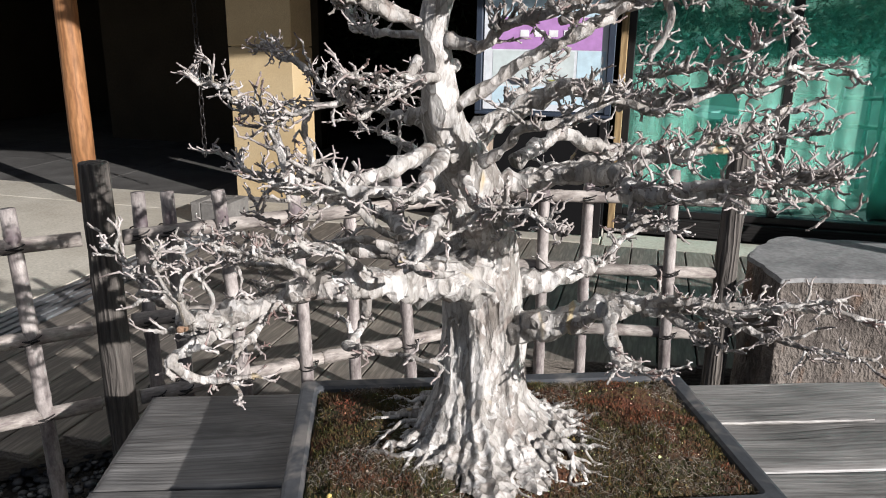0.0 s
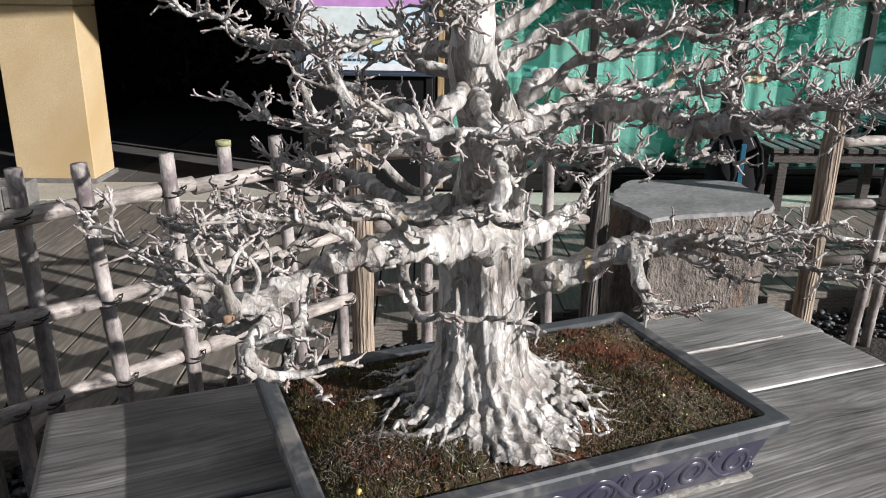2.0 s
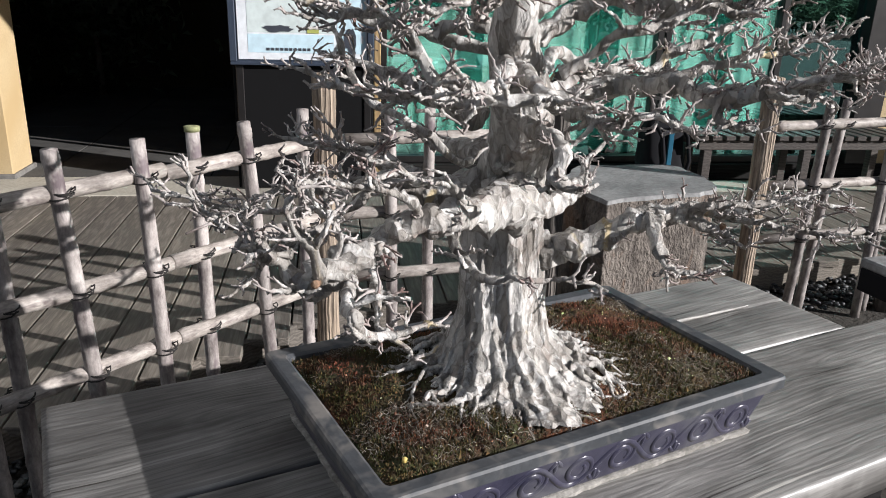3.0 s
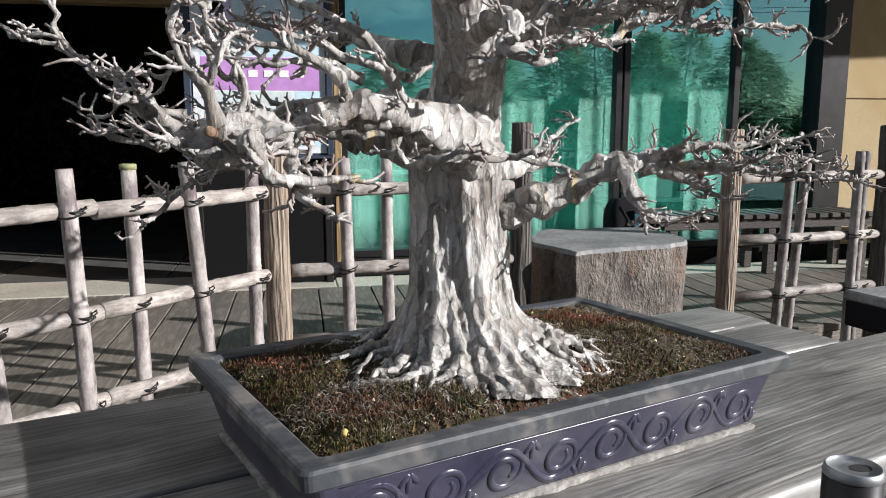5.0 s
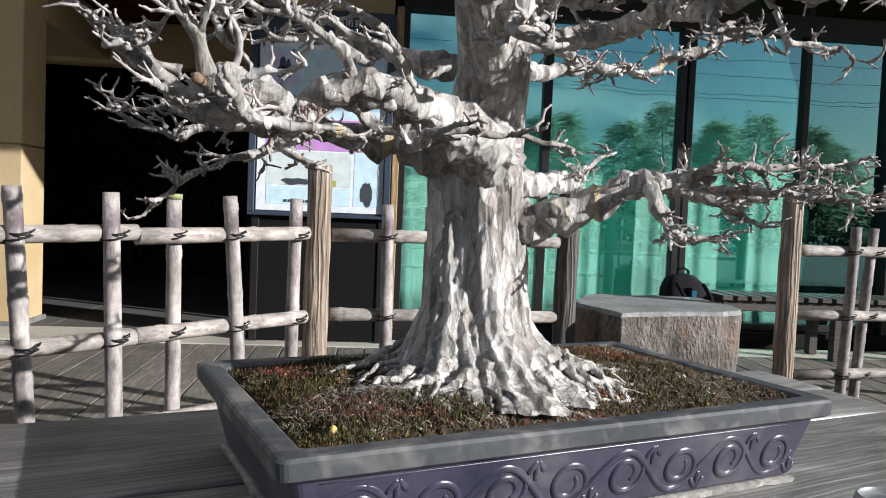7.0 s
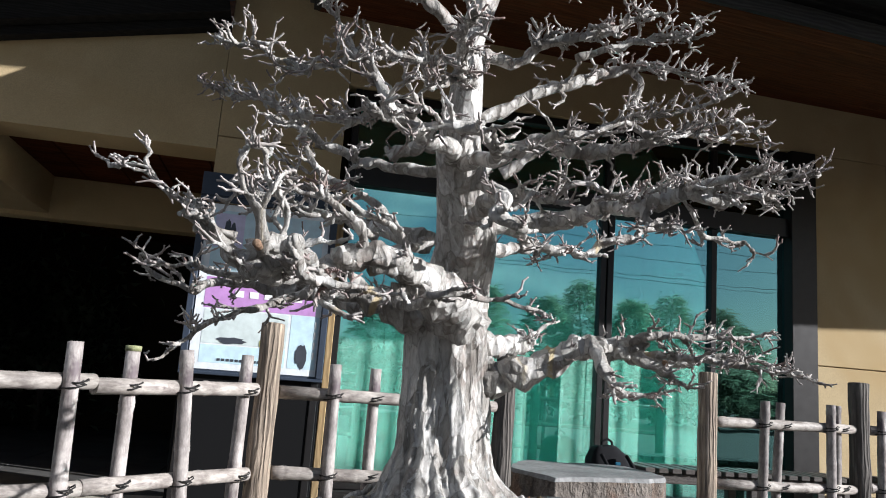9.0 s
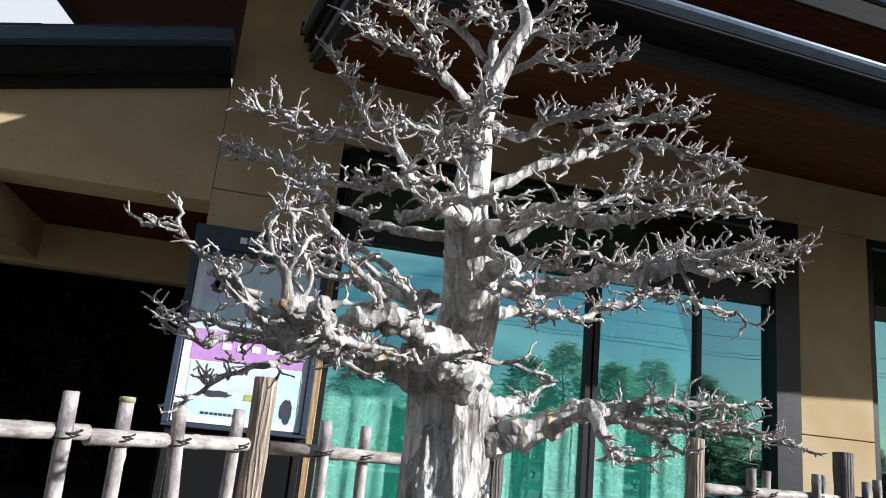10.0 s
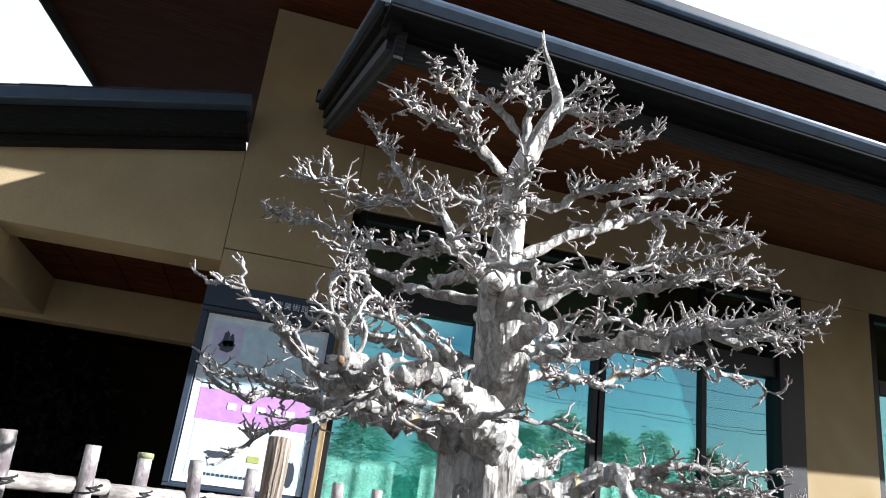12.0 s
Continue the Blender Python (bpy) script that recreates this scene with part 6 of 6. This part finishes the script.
def tie(p, along, parent, r=0.0265, deep=0.033):
    """Black cord wound crosswise where a post meets a rail."""
    acc = ([], [])
    turn, path = pose(0, 0, 0, 0, 0, along), []
    for k in range(37):
        a = 6.283 * k / 12
        s = -1 if k < 18 else 1
        off = -0.007 + 0.014 * (k % 18) / 18
        path.append(Vector(p) + turn @ Vector((math.cos(a) * r * 0.98 + off, math.sin(a) * deep, 0.005 * s * math.cos(a) + off * 1.3)))
    tube(acc, path, [0.0021] * len(path), 5)
    return mesh_part("cord_tie", *acc, CORD, parent, "knotted black palm cord")


def big_post(x, y, top, r, parent, seed, mat=POSTWOOD):
    acc = ([], [])
    pts = [(x, y, -0.16 + (top + 0.16) * k / 14) for k in range(15)]
    pts += [(x, y, top + 0.004), (x, y, top + 0.006)]
    tube(acc, pts, [r * (1.03 - 0.06 * k / 14) for k in range(15)] + [r * 0.9, r * 0.6], 20, 0.12, 22.0)
    mw = pose(x, y, 0)
    ob = mesh_part("main_post", [(v[0] - x, v[1] - y, v[2]) for v in acc[0]], acc[1], mat, parent, "cracked round timber post")
    ob.matrix_basis = mw
    return ob


def fence(label, xs, posts, mains, rails, seed):
    f = thing("bamboo_fence", label, "fence", "bamboo fence panels")
    for i, (x, off, top, lean) in enumerate(posts):
        y = fence_y(x) + off
        culm("post", (x + 1.6 * lean, fence_y(x + 1.6 * lean) + off, -0.15), (x, y, top), 0.0215, BAMBOO, f, seed + i, 0.22)
        along = 45.0 if x < -0.358 else 10.8
        for z in rails:
            xz = x + lean * (top - z) / 0.65
            tie((xz, fence_y(xz) + off / 2, z), along, f, 0.0265, 0.031 + abs(off) / 2)
    for i, z in enumerate(rails):
        for k, (a, b) in enumerate(zip(xs, xs[1:])):
            dz = random.Random(seed + 31 * i + k).uniform(-0.006, 0.006)
            culm("rail", (a, fence_y(a + 1e-4) - 0.002, z + dz), (b, fence_y(b - 1e-4) - 0.002, z - dz), 0.0225, BAMBOO_RAIL, f, seed + 50 + i * 9 + k, 0.26)
    for i, (x, top, r) in enumerate(mains):
        # The post near x 0.5 has its shade put into the darker wood colour.
        big_post(x, fence_y(x), top, r, f, seed + i, GREYPOST if 0.4 < x < 1.0 or x > 2.0 or x < -1.1 else POSTWOOD)
    return f


fence("weathered bamboo fence panel tied with black cord, facing the forecourt", (-2.6, -1.285), [(-1.404, 0.0, 0.897, 0.012), (-1.62, 0.03, 0.9, 0.01), (-1.9, 0.0, 0.9, -0.01), (-2.2, 0.0, 0.9, 0.0)], [], RAILS, 100)
beside = fence("weathered bamboo fence panel tied with black cord, beside the display table", (-1.21, -0.80, -0.395), [(-1.19, 0.035, 0.905, 0.004), (-1.134, 0.035, 0.9, 0.006), (-1.006, -0.03, 0.9, 0.03), (-0.842, -0.035, 0.895, 0.012), (-0.733, 0.035, 0.897, 0.006), (-0.597, -0.03, 0.9, 0.035), (-0.432, 0.05, 0.903, 0.002)], [(-1.249, 1.0, 0.042), (-0.362, 1.012, 0.04)], RAILS, 200)
rod("mossy_tip", [(-0.733, fence_y(-0.733) + 0.035, 0.884), (-0.733, fence_y(-0.733) + 0.035, 0.8985), (-0.733, fence_y(-0.733) + 0.035, 0.8995)], [0.0222, 0.0222, 0.018], MOSSTIP, beside, 14, "yellow-green mossy cut end")
fence("weathered bamboo fence panel tied with black cord, behind the pot", (-0.32, 0.475), [(-0.14, -0.03, 0.897, 0.01), (0.01, 0.03, 0.894, 0.008), (0.3, -0.03, 0.9, 0.03)], [(0.512, 1.01, 0.04)], RAILS, 300)
fence("weathered bamboo fence panel tied with black cord, before the slatted bench", (1.5, 2.305), [(1.755, -0.03, 0.89, -0.03), (1.892, 0.03, 0.888, -0.04), (2.14, -0.03, 0.896, 0.0), (2.232, 0.03, 0.895, 0.0)], [(1.463, 0.987, 0.04), (2.345, 1.005, 0.046)], RAILS, 400)
fence("weathered bamboo fence panel tied with black cord, running past the facade", (2.39, 3.6), [(2.46, -0.03, 0.885, 0.0), (2.6, 0.03, 0.9, 0.0), (2.9, -0.03, 0.9, 0.0), (3.1, 0.03, 0.9, 0.0)], [(3.65, 1.0, 0.045)], RAILS, 500)

# ---- stone block ----
stump = thing("stone_block", "rough split stone block seat with a flat sawn grey top", "stone block")
oc = (0.93, 3.0)
body = [(0.74, 3.25), (0.67, 3.13), (0.6, 2.96), (0.63, 2.83), (0.675, 2.69), (0.72, 2.685), (0.9, 2.74), (1.14, 2.79), (1.21, 2.86), (1.25, 3.0), (1.25, 3.15), (1.22, 3.28), (1.1, 3.3), (0.9, 3.29), (0.8, 3.28)]
ring = spline(body + body[:1], 9)[:-1]
verts, faces, rows, rim = [], [], 26, []
for j in range(rows + 1):
    z = -0.14 + (0.545 + 0.14) * j / rows
    for i, (x, y) in enumerate(ring):
        ang = math.atan2(y - oc[1], x - oc[0])
        w = 1.0 + 0.03 * noise.noise(Vector((math.cos(ang) * 5, math.sin(ang) * 5, z * 2.5))) + 0.035 * noise.noise(Vector((x * 22, y * 22, z * 5))) + 0.04 * max(0, 0.2 - z) + 0.03 * noise.noise(Vector((x * 9, y * 9, z * 14 + 4))) * (1 - 0.6 * j / rows)
        verts.append((oc[0] + (x - oc[0]) * w, oc[1] + (y - oc[1]) * w, z))
        if j == rows:
            rim.append((verts[-1][0], verts[-1][1]))
m = len(ring)
for j in range(rows):
    for i in range(m):
        k = (i + 1) % m
        faces.append((j * m + i, j * m + k, (j + 1) * m + k, (j + 1) * m + i))
mesh_part("block", verts, faces, STUMP, stump, "rough split side")
bm = bmesh.new()
top = [bm.verts.new((oc[0] + (x - oc[0]) * 0.985, oc[1] + (y - oc[1]) * 0.985, 0.558 + 0.003 * noise.noise(Vector((x * 9, y * 9, 0))))) for x, y in rim]
low = [bm.verts.new((oc[0] + (x - oc[0]) * 1.003, oc[1] + (y - oc[1]) * 1.003, 0.543)) for x, y in rim]
bm.faces.new(top)
bm.faces.new(list(reversed(low)))
for i in range(m):
    bm.faces.new((low[i], low[(i + 1) % m], top[(i + 1) % m], top[i]))
part("sawn_top", bm, STUMPTOP, stump, "flat sawn grey top")

# ---- slatted benches and backpack ----


def slat_bench(x0, x1, y0, y1, h, label):
    b = thing("slatted_bench", label, "bench", "slatted benches")
    n = int((x1 - x0) / 0.095)
    for i in range(n):
        a = x0 + (x1 - x0) * i / n
        boxed("slat", (a, y0, h - 0.032), (a + 0.07, y1, h), BENCHWOOD, b, bevel=0.004)
    for y in (y0 + 0.03, y1 - 0.08):
        boxed("rail", (x0 + 0.02, y, h - 0.1), (x1 - 0.02, y + 0.05, h - 0.034), BENCHWOOD, b, bevel=0.004)
    for x in (x0 + 0.06, (x0 + x1) / 2 - 0.03, x1 - 0.13):
        for y in (y0 + 0.025, y1 - 0.085):
            boxed("leg", (x, y, 0.0), (x + 0.06, y + 0.06, h - 0.102), BENCHWOOD, b, bevel=0.004)
    return b


slat_bench(2.1, 3.75, 4.78, 5.16, 0.42, "dark slatted timber bench standing before the window")
slat_bench(4.1, 5.6, 4.78, 5.16, 0.42, "dark slatted timber bench further along the facade")

pack = thing("backpack", "black nylon backpack with a blue stripe leaning by the bench", "backpack")
bm = bmesh.new()
bmesh.ops.create_cube(bm, size=1.0)
bmesh.ops.subdivide_edges(bm, edges=bm.edges, cuts=6, use_grid_fill=True)
for v in bm.verts:
    q = v.co.copy()
    rr = (abs(q.x * 2) ** 4 + abs(q.y * 2) ** 4 + abs(q.z * 2) ** 4) ** 0.25
    q = q / max(rr, 0.4)
    w = 1 - 0.22 * (q.z + 0.5) + 0.08 * noise.noise(q * 5)
    v.co = Vector((2.12 + q.x * 0.34 * w, 4.72 + q.y * 0.26 * w + 0.1 * (q.z + 0.5), 0.0 + (q.z + 0.5) * 0.53 + 0.015 * noise.noise(q * 6) * (q.z + 0.5)))
part("bag", bm, BLACKCLOTH, pack, smooth=True)
bm = bmesh.new()
box(bm, (2.09, 4.585, 0.12), (2.125, 4.60, 0.44), pose(0, 0, 0), bevel=0.004)
part("stripe", bm, BLUECLOTH, pack, "blue stripe")
rod("carry_loop", [(2.08, 4.8, 0.5), (2.085, 4.8, 0.555), (2.12, 4.8, 0.575), (2.155, 4.8, 0.555), (2.16, 4.8, 0.5)], 0.009, BLACKCLOTH, pack)
for x in (2.02, 2.2):
    rod("shoulder_strap", [(x, 4.66, 0.48), (x + 0.03, 4.6, 0.4), (x + 0.04, 4.56, 0.25), (x + 0.02, 4.6, 0.08)], 0.014, BLACKCLOTH, pack, 6)
pack.matrix_basis = Matrix.Translation((-0.19, 0.22, 0.0))

# ---- porch furniture ----
log = rod("porch_log_post", [(-4.09, 5.0, 0.0), (-4.09, 5.0, 0.6), (-4.09, 5.0, 1.4), (-4.09, 5.0, 2.9)], [0.088, 0.086, 0.084, 0.08], LOG, None, 22, lumps=0.05, lump_scale=6)
tagged(log, "round orange-brown timber post standing on the paving", "post", kind="structure")
basin = thing("stone_drip_basin", "small square grey stone basin under the rain chain", "basin")
for lo, hi in (((-2.98, 4.96, 0.0), (-2.9, 5.26, 0.15)), ((-2.76, 4.96, 0.0), (-2.68, 5.26, 0.15)), ((-2.9, 4.96, 0.0), (-2.76, 5.03, 0.15)), ((-2.9, 5.19, 0.0), (-2.76, 5.26, 0.15))):
    boxed("basin_side", lo, hi, STONE, basin, bevel=0.008)
boxed("basin_floor", (-2.9, 5.03, 0.0), (-2.76, 5.19, 0.05), STONE, basin)
basin.matrix_basis = Matrix.Translation((0.06, -0.33, 0.0))
chain = thing("rain_chain", "dark metal rain chain hanging from the porch eave", "chain")
for i in range(34):
    z = 0.42 + 0.075 * i
    pts = [Vector((-3.13 + (0.018 * math.cos(a) if i % 2 else 0.0), 5.2 + (0.0 if i % 2 else 0.018 * math.cos(a)), z + 0.048 * math.sin(a))) for a in np.linspace(0, 6.283, 13)]
    rod("link", pts, 0.005, BRONZE, chain, 5)

# ---- second display table, label and steel post ----
side_table = thing("side_display_table", "low display table draped in black beyond the first one", "table")
M2 = pose(1.37, 2.165, 0.046, 0, 0, -81)
boxed("table_top", (0.0, 0.0, 0.42), (1.6, 0.75, 0.452), STUMPTOP, side_table, m=M2, bevel=0.006)
boxed("black_apron", (0.004, 0.004, 0.34), (1.596, 0.746, 0.418), BLACKCLOTH, side_table, m=M2, bevel=0.004)
for u in (0.4, 1.15):
    for v in (0.3, 0.5):
        boxed("leg", (u, v, -0.186), (u + 0.06, v + 0.06, 0.339), FASCIA, side_table, m=M2)

for x, y, top, r in ((0.285, 0.8, 0.63, 0.03),):
    post = thing("barrier_post", "slim dark metal barrier post with a dull steel cap", "post", "barrier posts before the table")
    rod("shaft", [(x, y, -0.14), (x, y, top - 0.012)], r, BRONZE, post, 20)
    acc = ([], [])
    prof = [(r, -0.011), (r * 1.02, -0.008), (r * 0.96, -0.001), (r * 0.92, 0.0), (r * 0.88, -0.001), (r * 0.84, -0.005), (r * 0.4, -0.0045), (0.0006, -0.0045)]
    for rr, dz in prof:
        acc[0].extend((x + rr * math.cos(6.283 * k / 28), y + rr * math.sin(6.283 * k / 28), top + dz) for k in range(28))
    for s in range(len(prof) - 1):
        acc[1].extend((28 * s + k, 28 * s + (k + 1) % 28, 28 * s + 28 + (k + 1) % 28, 28 * s + 28 + k) for k in range(28))
    cap = mesh_part("cap", *acc, STEEL, post, "dull steel cap with a raised rim")
    acc = ([], [])
    acc[0].extend((x + r * (0.3 + 0.42 * math.cos(6.283 * k / 16)), y + r * 0.3 * math.sin(6.283 * k / 16), top - dz) for dz in (0.004, 0.0046) for k in range(16))
    acc[1].append(tuple(range(16)))
    acc[1].extend((k, 16 + k, 16 + (k + 1) % 16, (k + 1) % 16) for k in range(16))
    mesh_part("opening", *acc, CORD, cap, "dark oval opening", smooth=False)

# ---- pebbles ----
rnd = random.Random(31)
acc = ([], [])
ico = bmesh.new()
bmesh.ops.create_icosphere(ico, subdivisions=1, radius=1.0)
iv = [v.co.copy() for v in ico.verts]
ifc = [tuple(v.index for v in f.verts) for f in ico.faces]
ico.free()
for _ in range(2600):
    x = rnd.uniform(-2.4, 4.2)
    y = deck_edge(x) - rnd.uniform(0.0, 0.3)
    s = rnd.uniform(0.009, 0.02)
    sc = Vector((s * rnd.uniform(0.8, 1.4), s * rnd.uniform(0.8, 1.3), s * rnd.uniform(0.45, 0.75)))
    a = rnd.uniform(0, 3.14)
    base = len(acc[0])
    z = -0.125 + rnd.uniform(0, 0.03)
    for v in iv:
        q = Vector((v.x * sc.x, v.y * sc.y, v.z * sc.z)) * rnd.uniform(0.9, 1.1)
        acc[0].append((x + q.x * math.cos(a) - q.y * math.sin(a), y + q.x * math.sin(a) + q.y * math.cos(a), z + q.z))
    acc[1].extend(tuple(base + i for i in f) for f in ifc)
tagged(mesh_part("pebbles", *acc, PEBBLE), "strip of dark rounded pebbles along the deck edge", "pebbles", kind="stuff")

# ---- trees and wires across the garden ----


def conifer(x, y, h, seed):
    rnd = random.Random(seed)
    t = thing("garden_tree", "tall feathery evergreen across the garden", "tree", "evergreens across the garden")
    rod("trunk", [(x, y, -0.14), (x + rnd.uniform(-0.2, 0.2), y, h * 0.5), (x + rnd.uniform(-0.3, 0.3), y, h)], [0.05, 0.04, 0.01], TRUNKBROWN, t, 8)
    verts, faces = [], []
    for _ in range(520):
        u = rnd.random() ** 0.8
        z = h * (0.1 + 0.92 * u)
        a = rnd.uniform(0, 6.283)
        reach = (1.9 * (1 - u) ** 0.7 + 0.25) * rnd.uniform(0.35, 1.05)
        c = Vector((x + reach * math.cos(a), y + reach * math.sin(a), z - 0.1 * reach))
        for _ in range(9):
            d = Vector((math.cos(a) + rnd.gauss(0, 0.7), math.sin(a) + rnd.gauss(0, 0.7), rnd.gauss(-0.05, 0.35))).normalized()
            s = Vector((rnd.gauss(0, 1), rnd.gauss(0, 1), rnd.gauss(0, 1))).normalized() * rnd.uniform(0.014, 0.034)
            k = len(verts)
            o = c + Vector((rnd.gauss(0, 0.14), rnd.gauss(0, 0.14), rnd.gauss(0, 0.1)))
            ln = rnd.uniform(0.2, 0.45)
            verts += [tuple(o - s), tuple(o + s), tuple(o + d * ln)]
            faces.append((k, k + 1, k + 2))
    mesh_part("crown", verts, faces, LEAF, t, smooth=False)


for i, (x, y, h) in enumerate(((9.5, -17, 4.4), (11.8, -19, 5.4), (13.6, -18, 4.7), (16.4, -20, 5.4), (18.2, -19, 4.8), (20.5, -21, 4.4), (24.5, -22, 3.0), (27.5, -23, 2.8), (31, -24, 2.9), (6.5, -18, 4.6), (3.5, -19, 4.3), (7.9, -20, 5.0), (15.0, -21, 5.0))):
    conifer(x, y, h, 900 + i)
rnd = random.Random(77)
verts, faces = [], []
for _ in range(16000):
    x = rnd.uniform(-8, 40)
    z = (2.6 if x < 21 else 1.9) * rnd.random() ** 0.7 * (0.85 + 0.3 * noise.noise(Vector((x * 0.5, 0, 3))))
    o = Vector((x, -16.6 - 0.18 * max(0, x) + rnd.gauss(0, 0.35), z - 0.1))
    d = Vector((rnd.gauss(0, 1), rnd.gauss(0, 1), rnd.gauss(0.4, 1))).normalized() * rnd.uniform(0.2, 0.42)
    w = Vector((rnd.gauss(0, 1), rnd.gauss(0, 1), rnd.gauss(0, 1))).normalized() * rnd.uniform(0.06, 0.13)
    k = len(verts)
    verts += [tuple(o - w), tuple(o + w), tuple(o + d)]
    faces.append((k, k + 1, k + 2))
tagged(mesh_part("garden_hedge", verts, faces, HEDGE, smooth=False), "dense dark evergreen hedge across the garden", "hedge", kind="stuff")
wires = thing("overhead_wires", "thin dark overhead wires on a utility pole", "wires")
for k in range(4):
    z = 7.2 + (0.0, 0.22, 1.1, 1.9)[k]
    rod("wire", [(x, -24 - 0.1 * k, z - 0.4 * math.sin(math.pi * (x + 40) / 120)) for x in range(-40, 81, 10)], 0.011, CORD, wires, 4)
rod("utility_pole", [(30.5, -24.2, -0.14), (30.5, -24.2, 9.8)], [0.16, 0.12], CONCRETE, wires, 10)
shrub = thing("passage_shrub", "dark green shrub at the far end of the passage", "shrub")
verts, faces = [], []
rnd = random.Random(5)
for _ in range(1600):
    o = Vector((-3.0 + rnd.gauss(0, 0.4), 9.7 + rnd.gauss(0, 0.2), abs(rnd.gauss(1.1, 0.4))))
    d = Vector((rnd.gauss(0, 1), rnd.gauss(0, 1), rnd.gauss(0.3, 1))).normalized() * 0.12
    s = Vector((rnd.gauss(0, 1), rnd.gauss(0, 1), rnd.gauss(0, 1))).normalized() * 0.035
    k = len(verts)
    verts += [tuple(o - s), tuple(o + s), tuple(o + d)]
    faces.append((k, k + 1, k + 2))
mesh_part("foliage", verts, faces, LEAF, shrub, smooth=False)
rod("stem", [(-3.0, 9.7, 0.0), (-3.0, 9.7, 1.1)], [0.05, 0.02], TRUNKBROWN, shrub, 8)
